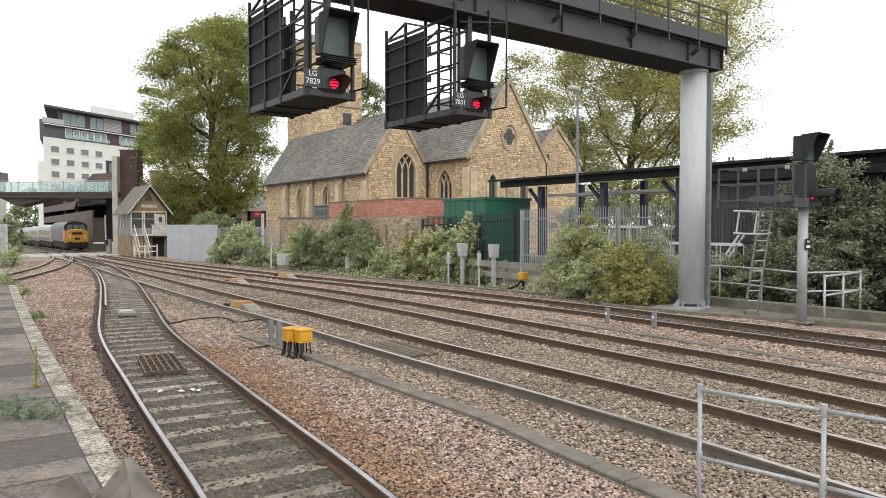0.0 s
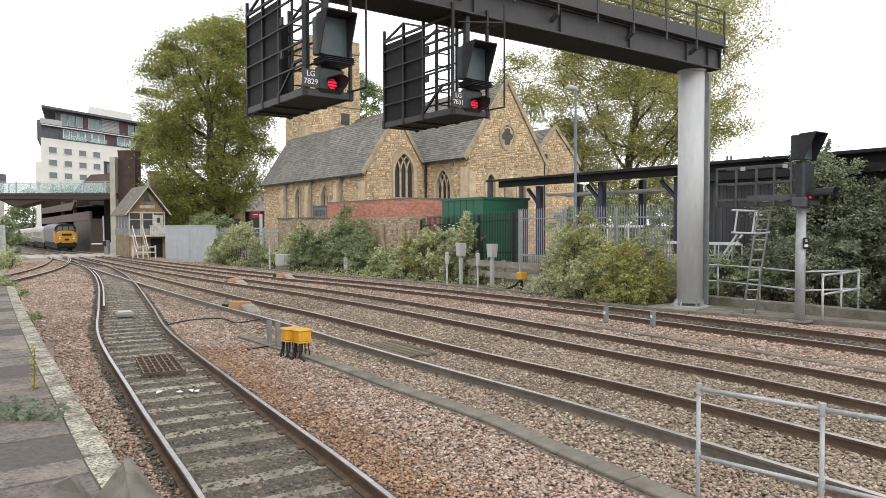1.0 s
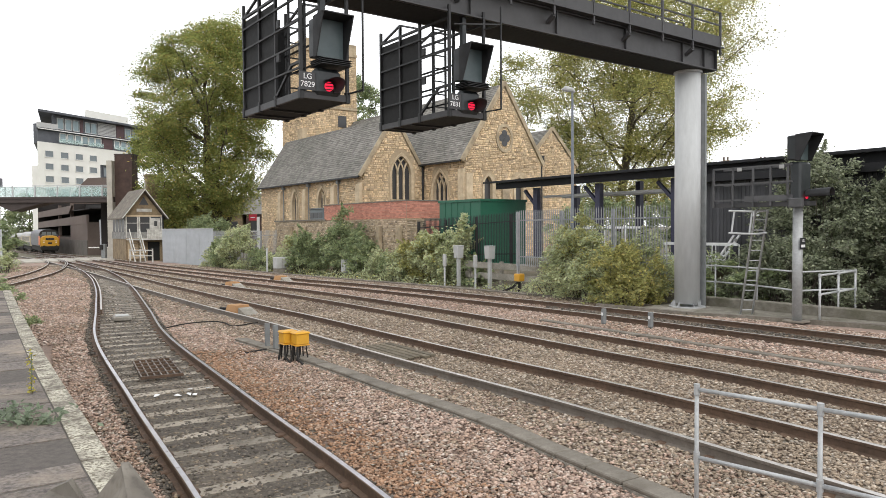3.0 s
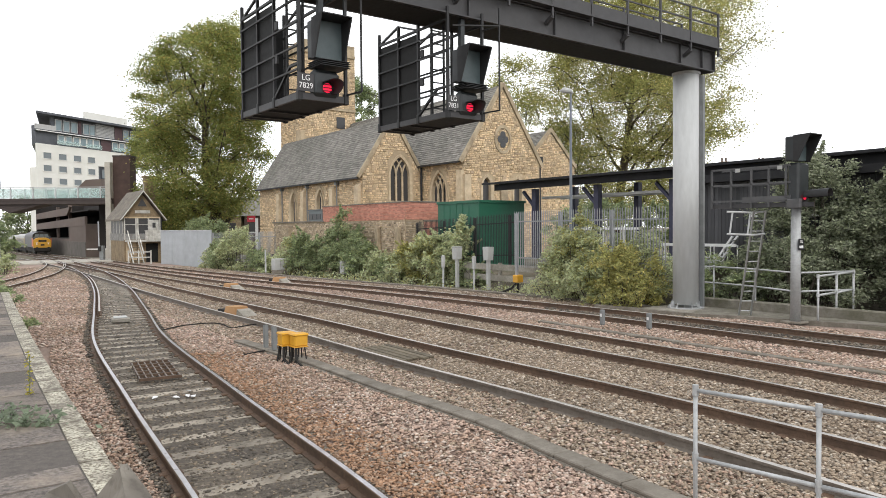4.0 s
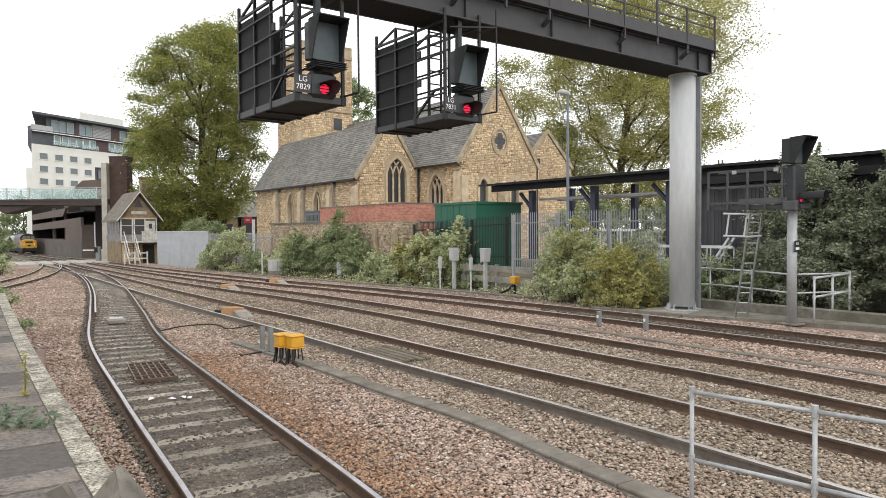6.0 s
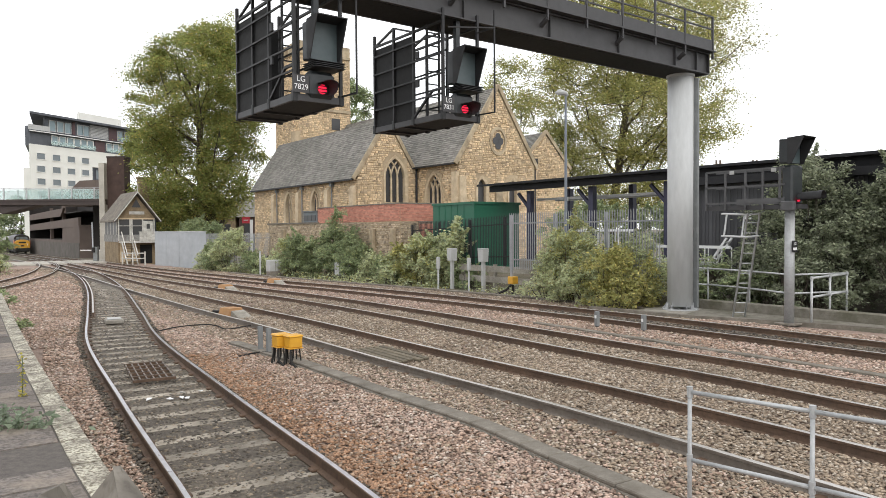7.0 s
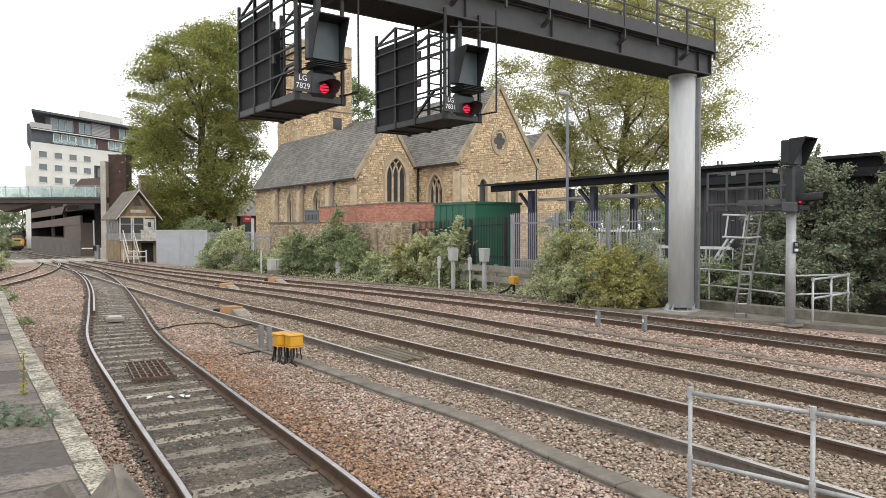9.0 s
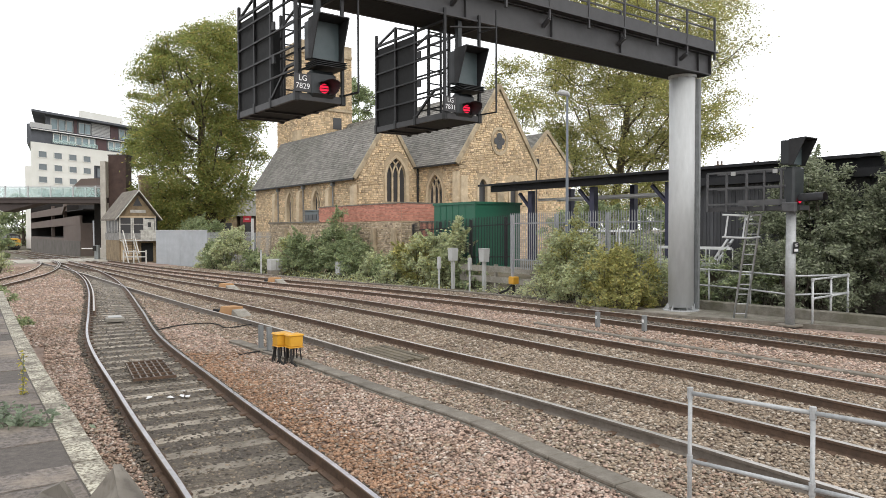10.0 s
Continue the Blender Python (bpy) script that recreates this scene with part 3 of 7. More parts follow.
def near_platform():
    edge = spline([(6.6, -8.2), (3.1, -2.8), (0.42, 1.0), (-1.72, 4.02), (-2.3, 4.84), (-3.12, 6.06), (-4.49, 8.09), (-6.69, 11.42), (-8.9, 14.8), (-11.3, 18.5)], 0.6)
    t = thing("platform", Matrix.Identity(4), "worn station platform with patched asphalt and faded white edge", "platform", kind="structure")
    z = 0.9
    left = [Vector((p.x - 14, p.y - 6 if p.y > 14 else p.y)) for p in edge]
    mb = MB()
    n = len(edge)
    for p, q in zip(edge, left):
        d = (q - p).normalized()
        e = p + d * 0.18
        mb.v += [(e.x, e.y, z), (q.x, q.y, z)]
    mb.f = [(2 * i, 2 * i + 2, 2 * i + 3, 2 * i + 1) for i in range(n - 1)]
    part("platform_surface", mb, M["platform"], t, "dark patched asphalt")
    part("edge_wall", MB().sweep([(p.x, p.y, 0) for p in edge], [(-0.12, -0.3), (-0.12, z - 0.09), (-0.5, z - 0.09), (-0.5, -0.3)], True), M["concrete_dark"], t, "dark concrete platform face")
    for i in range(n - 1):
        a, b = edge[i], edge[i + 1]
        d = (b - a).normalized()
        s = Vector((d.y, -d.x))
        q = [a + d * 0.008, b - d * 0.008, b - d * 0.008 - s * 0.18, a + d * 0.008 - s * 0.18]
        slab = MB().prism([(c.x, c.y, z - 0.085) for c in q], (0, 0, 0), (0, 0, 0.09 + random.uniform(-0.004, 0.006)))
        part("coping_stone", slab, M["white_edge"], t)
    # paving slabs inside the edge near the camera
    for i in range(n - 1):
        a, b = edge[i], edge[i + 1]
        if b.y < 1:
            continue
        d = (b - a).normalized()
        s = Vector((d.y, -d.x))
        for k in range(5):
            if (i * 7 + k * 3) % 5 == 0:
                continue
            w0, w1 = 0.195 + k * 0.9, 0.195 + k * 0.9 + 0.885
            q = [a - s * w0 + d * 0.016, b - s * w0 - d * 0.016, b - s * w1 - d * 0.016, a - s * w1 + d * 0.016]
            slab = MB().prism([(c.x, c.y, z - 0.03) for c in q], (0, 0, 0), (0, 0, 0.034 + random.uniform(0, 0.006)))
            part("paving_slab", slab, M["slab"], t)
    return t


near_platform()


# ---- foliage ----
def leaf_cloud(name, pts, size, material, parent, rng, up=1.1):
    """Small pointed leaves at pts."""
    n = len(pts)
    d = rng.normal(size=(n, 3)) * np.array((1, 1, 0.6))
    d /= np.linalg.norm(d, axis=1)[:, None]
    w = np.cross(d, rng.normal(size=(n, 3)) + np.array([0, 0, up]))
    w /= np.linalg.norm(w, axis=1)[:, None] + 1e-9
    s = size * (0.6 + 0.8 * rng.random(n))[:, None]
    v = np.stack([pts - d * s, pts + w * s * 0.45, pts + d * s, pts - w * s * 0.45], 1).reshape(-1, 3)
    f = (np.arange(n) * 4)[:, None] + np.arange(4)[None]
    return raw(name, v, f, material, parent)


def bunches(rng, lobes, clumps, per, spread):
    """Leaf points in small bunches on the upper and outer skin of round lobes (centre, radius)."""
    out = []
    for c, r in lobes:
        k = max(3, int(clumps * (0.7 + 0.6 * rng.random())))
        d = rng.normal(size=(k, 3))
        d[:, 2] = d[:, 2] * 0.85 + 0.35
        d /= np.linalg.norm(d, axis=1)[:, None]
        mid = np.array(c) + d * r * (0.55 + 0.5 * rng.random((k, 1))) * np.array((1, 1, 0.8))
        for m in mid:
            q = spread * r * (0.6 + 0.8 * rng.random())
            p = rng.normal(size=(int(per * (0.5 + rng.random())), 3)) * np.array((q, q, q * 0.55))
            p[:, 2] -= 0.35 * np.hypot(p[:, 0], p[:, 1])
            out.append(m + p)
    return np.concatenate(out)


def tree(x, y, height, radius, leaf, label, seed, clear=3.0, lobes=60, clumps=12, per=90, size=0.16, lobe_r=1.7, trunk_r=0.45, envelope=None, shift=None, spread=0.3):
    rng = np.random.default_rng(seed)
    z0 = gz(y) - 0.3
    t = thing("tree", pose(x, y, z0), label, "tree", "trees behind the railway")
    wood = MB()
    shift = shift or (lambda k: 0.0)
    axis = lambda h: Vector((shift(max(0.0, (h - clear) / (height - clear))) * min(1.0, h / (clear + 6.0)), 0.0, h))
    steps = (0, 0.03, 0.1, 0.25, 0.4, 0.6, 0.8, 1.0)
    trunk = [axis(height * 0.9 * k) + Vector((0.12 * math.sin(9 * k), 0.15 * math.sin(5 * k), 0)) for k in steps]
    part("trunk", MB().tube(trunk, [trunk_r * q for q in (1.5, 1.15, 1.0, 0.85, 0.68, 0.42, 0.22, 0.06)], 10), M["bark"], t, smooth=True)
    cen = []
    tries = 0
    while len(cen) < lobes and tries < lobes * 40:
        tries += 1
        h = clear + (height - clear) * rng.random()
        k = (h - clear) / (height - clear)
        r = radius * (envelope(k) if envelope else (max(0.0, math.sin(math.pi * (0.12 + 0.84 * k))) ** 0.7))
        if rng.random() > 0.25 + 0.75 * r / radius:
            continue
        a = rng.random() * 2 * math.pi
        q = r * math.sqrt(0.1 + 0.9 * rng.random()) * (0.92 + 0.35 * noise.noise(Vector((math.cos(a) * 1.4, math.sin(a) * 1.4, h * 0.25 + seed))))
        c = Vector((shift(k) + q * math.cos(a), q * math.sin(a), h))
        if all((c - o).length > 0.5 * lobe_r for o, _ in cen):
            cen.append((c, lobe_r * (0.65 + 0.6 * rng.random())))
    limbs = []
    for i in range(15):
        k = 0.14 + 0.62 * i / 14
        a = i * 2.4 + rng.random()
        o = axis(height * 0.9 * k)
        reach = radius * (0.8 - 0.4 * k) * (0.8 + 0.4 * rng.random())
        rise = height * (0.34 - 0.14 * k)
        q = [o]
        for j in range(1, 6):
            f = j / 5
            q.append(o + Vector((math.cos(a + 0.25 * f * (i % 3 - 1)) * reach * f ** 0.8, math.sin(a) * reach * f ** 0.8, rise * f ** 1.25)) + Vector(rng.normal(size=3)) * 0.22)
        r = trunk_r * (0.42 - 0.25 * k)
        wood.tube(q, [r, r * 0.8, r * 0.6, r * 0.42, r * 0.26, r * 0.1], 6, False)
        limbs += q[1:]
    for c, r in sorted(cen, key=lambda q: (q[0] - axis(q[0].z)).length):
        o = min(limbs, key=lambda p: (p - c).length + max(0, p.z - c.z))
        limbs.append(c)
        mid = o.lerp(c, 0.5) + Vector(rng.normal(size=3)) * 0.25
        wood.tube([o, mid, c], [0.06, 0.045, 0.025], 4, False)
    part("branchwork", wood, M["bark"], t)
    leaf_cloud("crown", bunches(rng, cen, clumps, per, spread), size, leaf, t, rng, 0.9)
    return t


def shrub(x, y, radii, leaf, label, seed, n=5000, size=0.07, z=None, stems=14, turn=0.0, extra=None, name="shrub", group="shrubs on the verge"):
    rng = np.random.default_rng(seed)
    z0 = (gz(y) - 0.27) if z is None else z
    t = thing(name, pose(x, y, z0, 0, 0, ANG + turn), label, "shrub", group)
    rx, ry, rz = radii
    lr = 0.27 * min(1.6, (rx * ry * rz) ** (1 / 3))
    count = max(9, int(1.05 * (rx * ry + rx * rz + ry * rz) / (lr * lr) * 0.75))
    cen, mb = [], MB()
    for i in range(count):
        a, h = rng.random() * 2 * math.pi, rng.random() ** 0.75
        q = math.sqrt(0.12 + 0.88 * rng.random()) * math.sqrt(max(0.06, 1 - h ** 3.2))
        bump = 1 + 0.4 * noise.noise(Vector((1.6 * math.cos(a) + h, 1.6 * math.sin(a), seed * 1.7)))
        c = Vector((math.cos(a) * q * rx * bump * 1.08, math.sin(a) * q * ry * bump * 1.08, (0.05 + 0.9 * h) * rz * bump))
        cen.append((c, lr * (0.6 + 0.7 * rng.random())))
        if i < stems:
            foot = Vector((c.x * 0.45, c.y * 0.45, 0))
            mid = foot.lerp(c, 0.6) + Vector((rng.normal() * 0.1, rng.normal() * 0.1, 0.1))
            mb.tube([foot, mid, c], [0.022, 0.014, 0.006], 4, False)
    part("stem_growth", mb, M["bark"], t)
    per = max(6, int(n / (count * 9)))
    p = bunches(rng, cen, 9, per, 0.3)
    # loose sprigs break the outline
    tops = [c for c, r in cen if c.z > 0.55 * rz] or [cen[0][0]]
    for i in range(max(4, int(4 * rx))):
        c = tops[int(rng.integers(len(tops)))]
        d = np.array((rng.normal() * 0.3, rng.normal() * 0.3, 0.55 + 0.3 * rng.random())) * min(0.95, 0.5 + 0.25 * rz)
        k = rng.random((int(14 + 40 * rz), 1))
        p = np.concatenate([p, np.array(c) + d * k + rng.normal(size=(len(k), 3)) * 0.07 * (1.25 - k)])
    p = p[p[:, 2] > 0.02]
    leaf_cloud("foliage", p, size, leaf, t, rng)
    if extra:
        q = p[noise_mask(p, seed) & (rng.random(len(p)) < 0.6)] + rng.normal(size=(1, 3)) * 0.02
        if len(q):
            leaf_cloud("yellowing_leaves", q, size, extra, t, rng)
    return t


def noise_mask(p, seed):
    """Patches of a plant, a third of it."""
    w = np.sin(p[:, 0] * 2.1 + seed) + np.sin(p[:, 1] * 2.7 + seed * 2) + np.sin(p[:, 2] * 3.1 + seed * 3)
    return w > 0.6


def profile(*pts):
    """Crown width by height, through (height share, width share) points."""
    return lambda k: float(np.interp(k, [a for a, b in pts], [b for a, b in pts]))


tree(-24.2, 80.0, 26.9, 7.4, M["leaf_tree"], "tall autumn tree with green-yellow leaves beside the church", 5, clear=5.0, lobes=250, clumps=12, per=58, trunk_r=0.8, lobe_r=1.6, spread=0.34, size=0.125, envelope=profile((0, 0.7), (0.25, 1.02), (0.7, 1.1), (0.86, 0.82), (1, 0.22)), shift=profile((0, -2.6), (0.4, -1.9), (0.75, -2.4), (1, -0.4)))
tree(19.6, 78.0, 32.5, 12.1, M["leaf_tree2"], "large broad tree turning yellow behind the station canopy", 8, clear=4.0, lobes=520, clumps=10, per=44, trunk_r=0.6, lobe_r=1.7, spread=0.36, size=0.12, envelope=profile((0, 0.5), (0.25, 0.8), (0.44, 1), (0.65, 1.03), (0.86, 0.98), (1, 0.5)), shift=profile((0, 0.6), (0.3, 1.6), (0.6, 2.6), (1, 2.6)))
tree(9.8, 86.0, 24.5, 4.4, M["leaf_tree2"], "thin yellowing tree behind the church", 10, clear=6, lobes=60, clumps=8, per=36, size=0.14, lobe_r=1.3, spread=0.45, trunk_r=0.3)
tree(-35.3, 89.0, 17.0, 4.8, M["leaf_tree"], "smaller autumn tree behind the signal box", 21, clear=2.5, lobes=50, clumps=9, per=50, lobe_r=1.4, trunk_r=0.3)
tree(-9.4, 88.0, 22.5, 3.9, M["leaf_dark"], "dark green tree behind the church tower", 12, clear=4, lobes=46, clumps=9, per=50, lobe_r=1.4, trunk_r=0.35)
# ---- signal gantry ----
def gantry():
    t = thing("signal_gantry", site(7.85, 22.1, -0.12), "dark grey steel signal gantry on a round galvanised post", "signal gantry")
    part("post", MB().tube([(0, 0, 0.15), (0, 0, 7.34)], 0.39, 32), M["galv_post"], t, "round galvanised steel post", smooth=True)
    part("cap_flange", MB().tube([(0, 0, 7.34), (0, 0, 7.42)], 0.43, 32), M["galv"], t)
    fl = MB().tube([(0, 0, 0.02), (0, 0, 0.06)], 0.56, 32)
    for k in range(12):
        a = math.pi * k / 6
        fl.add([(0.39 * math.cos(a), 0.39 * math.sin(a), 0.28), (0.53 * math.cos(a), 0.53 * math.sin(a), 0.06), (0.39 * math.cos(a), 0.39 * math.sin(a), 0.06)], [(0, 1, 2)])
    part("base_flange", fl, M["galv"], t)
    part("footing", MB().bevel_box(-0.9, -1.1, -0.2, 1.2, 0.75, 0.03, 0.03), M["concrete"], t, "pale concrete footing")
    part("conduit", MB().box(0.33, 0.21, 0.1, 0.43, 0.31, 7.3).box(0.43, 0.23, 0.1, 0.455, 0.33, 7.3), M["post_grey"], t, "grey steel cable channel")
    part("far_post", MB().tube([(0, -19.3, 1.02), (0, -19.3, 7.34)], 0.39, 24), M["galv_post"], t, smooth=True)
    z0, z1, w, y1 = 7.44, 8.05, 0.5, 0.62
    y0 = -20.0
    for s in (-1, 1):
        prof = [(-0.1, z0 - 0.02), (0.1, z0 - 0.02), (0.1, z0 + 0.015), (0.012, z0 + 0.015), (0.012, z1 - 0.015), (0.1, z1 - 0.015), (0.1, z1 + 0.02), (-0.1, z1 + 0.02), (-0.1, z1 - 0.015), (-0.012, z1 - 0.015), (-0.012, z0 + 0.015), (-0.1, z0 + 0.015)]
        g = MB().prism([(s * w + a, 0, b) for a, b in prof], (0, y0, 0), (0, y1, 0))
        part("girder", g, M["gantry"], t)
        for y in (0.0, -1.1, -3.7, -6.4, -9.2, -12.0, -14.8):
            part("stiffener", MB().box(s * w - 0.09, y - 0.01, z0, s * w + 0.09, y + 0.01, z1), M["gantry"], t)
    # same paint as the girders; the underside's shade is coloured in as black
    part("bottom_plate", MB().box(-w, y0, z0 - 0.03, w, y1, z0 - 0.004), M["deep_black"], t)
    part("walkway", MB().box(-w - 0.1, y0, z1 + 0.03, w + 0.3, y1 + 0.1, z1 + 0.07), M["gantry"], t)
    part("end_plate", MB().box(-w - 0.1, y1, z0 - 0.02, w + 0.1, y1 + 0.03, z1 + 0.02), M["gantry"], t)
    for s, x in ((1, w + 0.25), (-1, -w - 0.05)):
        r = MB()
        for z in (0.72, 1.1):
            r.bar((x, y0, z1 + z), (x, y1, z1 + z), 0.04)
        part("guard_rail", r, M["gantry"], t)
        for k in range(14):
            y = y1 - 0.05 - k * 1.45
            part("guard_post", MB().bar((x, y, z1 - 0.2), (x, y, z1 + 1.1), 0.055, up=(1, 0, 0)), M["gantry"], t)
            if s > 0 and k % 2 == 1:
                part("bracket", MB().bar((x, y, z1 - 0.2), (w + 0.02, y, z1 - 0.34), 0.09), M["gantry"], t)
        part("kick_board", MB().box(x - 0.012, y0, z1 + 0.05, x + 0.012, y1, z1 + 0.38), M["gantry"], t)
    return t


gantry()


def text(body, size, material, parent, m):
    c = bpy.data.curves.new("lettering", "FONT")
    c.body, c.size, c.align_x, c.align_y, c.extrude = body, size, "CENTER", "CENTER", 0.002
    c.materials.append(material)
    o = new("lettering", c)
    o.parent, o.matrix_basis = parent, m
    return o


def colour_signal_head(t, x, y, z, lens_z=0.0, red=True):
    """Casing with a hooded lens, facing +x."""
    part("signal_casing", MB().bevel_box(x - 0.16, y - 0.32, z - 0.24, x + 0.05, y + 0.28, z + 0.30, 0.08), M["signal"], t)
    n, hood = 20, MB()
    cy, cz, r = y - 0.02, z - 0.06, 0.15
    for k in range(n + 1):
        a = math.radians(-55 + 190 * k / n)
        d = 0.42 - 0.16 * abs(k / n - 0.5) * 2
        ca, sa = math.cos(a), math.sin(a)
        hood.v += [(x + 0.05, cy + r * ca, cz + r * sa), (x + 0.05 + d, cy + r * 1.06 * ca, cz + r * 1.06 * sa - 0.02), (x + 0.05 + d, cy + r * 1.02 * ca, cz + r * 1.02 * sa - 0.02), (x + 0.05, cy + 0.94 * r * ca, cz + 0.94 * r * sa)]
    for k in range(n):
        for j in range(3):
            hood.f.append((4 * k + j, 4 * k + j + 1, 4 * k + j + 5, 4 * k + j + 4))
    part("lens_hood", hood, M["black"], t)
    part("lens", MB().tube([(x + 0.05, cy, cz), (x + 0.07, cy, cz)], 0.092, 24), M["red_lens"], t, "glowing red lens")
    for k in (-1, 0, 1):
        part("lens_louvre", MB().box(x + 0.07, cy - 0.10, cz + 0.06 * k - 0.006, x + 0.10, cy + 0.10, cz + 0.06 * k + 0.006), M["black"], t)


def route_indicator(t, x, y, z, w=0.31, h=0.37):
    """Hooded rectangular indicator, facing +x: the hood is deep at the top."""
    part("indicator_casing", MB().bevel_box(x - 0.25, y - w, z - h, x, y + w, z + h, 0.02), M["signal"], t)
    part("indicator_face", MB().box(x, y - w + 0.008, z - h + 0.008, x + 0.02, y + w - 0.008, z + h - 0.008), M["hood_in"], t, "dark unlit route indicator panel")
    hood = MB()
    d = 0.42
    hood.prism([(x - 0.02, y - w - 0.02, z + h), (x - 0.02, y + w + 0.02, z + h), (x + d, y + w + 0.02, z + h + 0.02), (x + d, y - w - 0.02, z + h + 0.02)], (0, 0, 0), (0, 0, 0.02))
    for s in (-1, 1):
        hood.prism([(x - 0.02, y + s * w, z + h), (x + d, y + s * w, z + h + 0.02), (x + 0.1, y + s * w, z - h - 0.02), (x - 0.02, y + s * w, z - h - 0.02)], (0, 0, 0), (0, s * 0.02, 0))
    part("indicator_hood", hood, M["black"], t)


def signal_cage(px, py, number, zb):
    """Hanging cage: west end at local x=0, length east, width across."""
    t = thing("gantry_signal", site(px, py, 0), "black hanging signal cage showing a red light with number plate", "railway signal", "signals on the gantry")
    L, W, H = 2.9, 1.0, 7.45 - zb
    for x in (0, 0.9, 1.75, L):
        for y in (0, W):
            part("cage_post", MB().bar((x, y, zb), (x, y, zb + H), 0.06, up=(1, 0, 0)), M["black"], t)
    for y in (0, W):
        part("bottom_beam", MB().bar((0, y, zb), (L, y, zb), 0.06, 0.13), M["gantry"], t)
        for z in (0.5, 0.95, 1.4, 1.85):
            part("side_rail", MB().bar((0, y - 0.03, zb + z), (L if y == 0 else 1.75, y - 0.03, zb + z), 0.035), M["black"], t)
    for x in (0, L):
        part("end_beam", MB().bar((x, 0, zb), (x, W, zb), 0.06, 0.13), M["gantry"], t)
    for x in (0.0,):
        for z in (0.55, 1.1, 1.65):
            part("end_rail", MB().bar((x, 0, zb + z), (x, W, zb + z), 0.035), M["black"], t)
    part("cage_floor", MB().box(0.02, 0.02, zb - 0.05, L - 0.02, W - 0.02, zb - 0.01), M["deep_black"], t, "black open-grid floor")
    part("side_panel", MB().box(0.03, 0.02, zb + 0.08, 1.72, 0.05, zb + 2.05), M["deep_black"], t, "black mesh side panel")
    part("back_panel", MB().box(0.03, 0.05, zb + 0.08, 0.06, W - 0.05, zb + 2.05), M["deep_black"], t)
    for y in (0.10, 0.45):
        part("ladder_stile", MB().bar((2.15, y, zb), (2.15, y, zb + H), 0.04, up=(1, 0, 0)), M["black"], t)
    for k in range(7):
        part("rung", MB().bar((2.15, 0.10, zb + 0.25 + 0.3 * k), (2.15, 0.45, zb + 0.25 + 0.3 * k), 0.025), M["black"], t)
    part("brace", MB().bar((1.75, 0.0, zb + 0.1), (2.5, 0.0, zb + 0.62), 0.05).bar((2.5, 0.0, zb + 0.62), (L, 0.0, zb + 0.62), 0.05), M["black"], t)
    mast = MB().bar((L - 0.2, 0.55, zb), (L - 0.2, 0.55, zb + H), 0.11, up=(1, 0, 0))
    part("signal_mast", mast, M["signal"], t)
    colour_signal_head(t, L + 0.05, 0.56, zb + 0.24)
    route_indicator(t, L + 0.05, 0.58, zb + 1.12)
    for k in range(4):
        part("louvre", MB().box(L - 0.25, 0.3, zb + 0.58 + 0.035 * k, L + 0.3, 0.95, zb + 0.59 + 0.035 * k), M["black"], t)
    for y in (0, W):
        part("top_rail", MB().bar((0, y, zb + 2.12), (L, y, zb + 2.12), 0.05), M["black"], t)
        part("hanger_brace", MB().bar((0.0, y, zb + 2.12), (0.9, y, zb + H), 0.045).bar((1.75, y, zb + 2.12), (0.9, y, zb + H), 0.045), M["black"], t)
        for x in (0, 0.9, 1.75, L):
            part("foot_bracket", MB().bevel_box(x - 0.05, y - 0.05, zb - 0.09, x + 0.05, y + 0.05, zb + 0.13, 0.01), M["black"], t)
    for x in (0.45, 1.3):
        part("floor_joist", MB().box(x - 0.03, 0.03, zb - 0.09, x + 0.03, W - 0.03, zb - 0.045), M["black"], t)
    for z in (0.78, 1.45):
        part("gate_hinge", MB().box(1.9, -0.06, zb + z, 2.02, -0.02, zb + z + 0.16), M["black"], t)
    hoop = MB()
    hoop.bar((L + 0.55, W + 0.05, zb + 0.1), (L + 0.55, W + 0.05, zb + H), 0.03, up=(1, 0, 0)).bar((L, W, zb + 0.1), (L + 0.55, W + 0.05, zb + 0.1), 0.03)
    hoop.bar((L, 0.15, zb + H - 0.4), (L + 0.55, W + 0.05, zb + H - 0.4), 0.03).bar((L, W, zb + H - 0.4), (L + 0.55, W + 0.05, zb + H - 0.4), 0.03)
    part("safety_hoop", hoop, M["black"], t)
    plate = part("number_plate", MB().box(L + 0.06, -0.06, zb + 0.08, L + 0.075, 0.27, zb + 0.42), M["gantry"], t, "dark plate with white lettering")
    for k, s in enumerate(("LG", number)):
        text(s, 0.15, M["white_sign"], plate, pose(L + 0.078, 0.105, zb + 0.335 - 0.15 * k, 90, 0, 90))
    return t


signal_cage(-4.33, 15.85, "7829", 5.05)
signal_cage(-1.45, 18.15, "7831", 5.05)
from mathutils.geometry import tessellate_polygon

# ---- church ----
CH = (-5.3, 50.0)


def arch_outline(w, h, n=8):
    """Pointed arch of width w and height h, as (across, up) points from the left foot round to the right foot."""
    spring = h - w * 0.95
    out = [(-w / 2, 0), (-w / 2, spring)]
    r = w * 1.05
    cx = r - w / 2
    top = math.acos(cx / r)
    for k in range(1, n + 1):
        a = math.pi - top * k / n
        out.append((cx + r * math.cos(a), spring + r * math.sin(a) * 0.95))
    out[-1] = (0, out[-1][1])
    return out + [(-x, z) for x, z in reversed(out[:-1])]


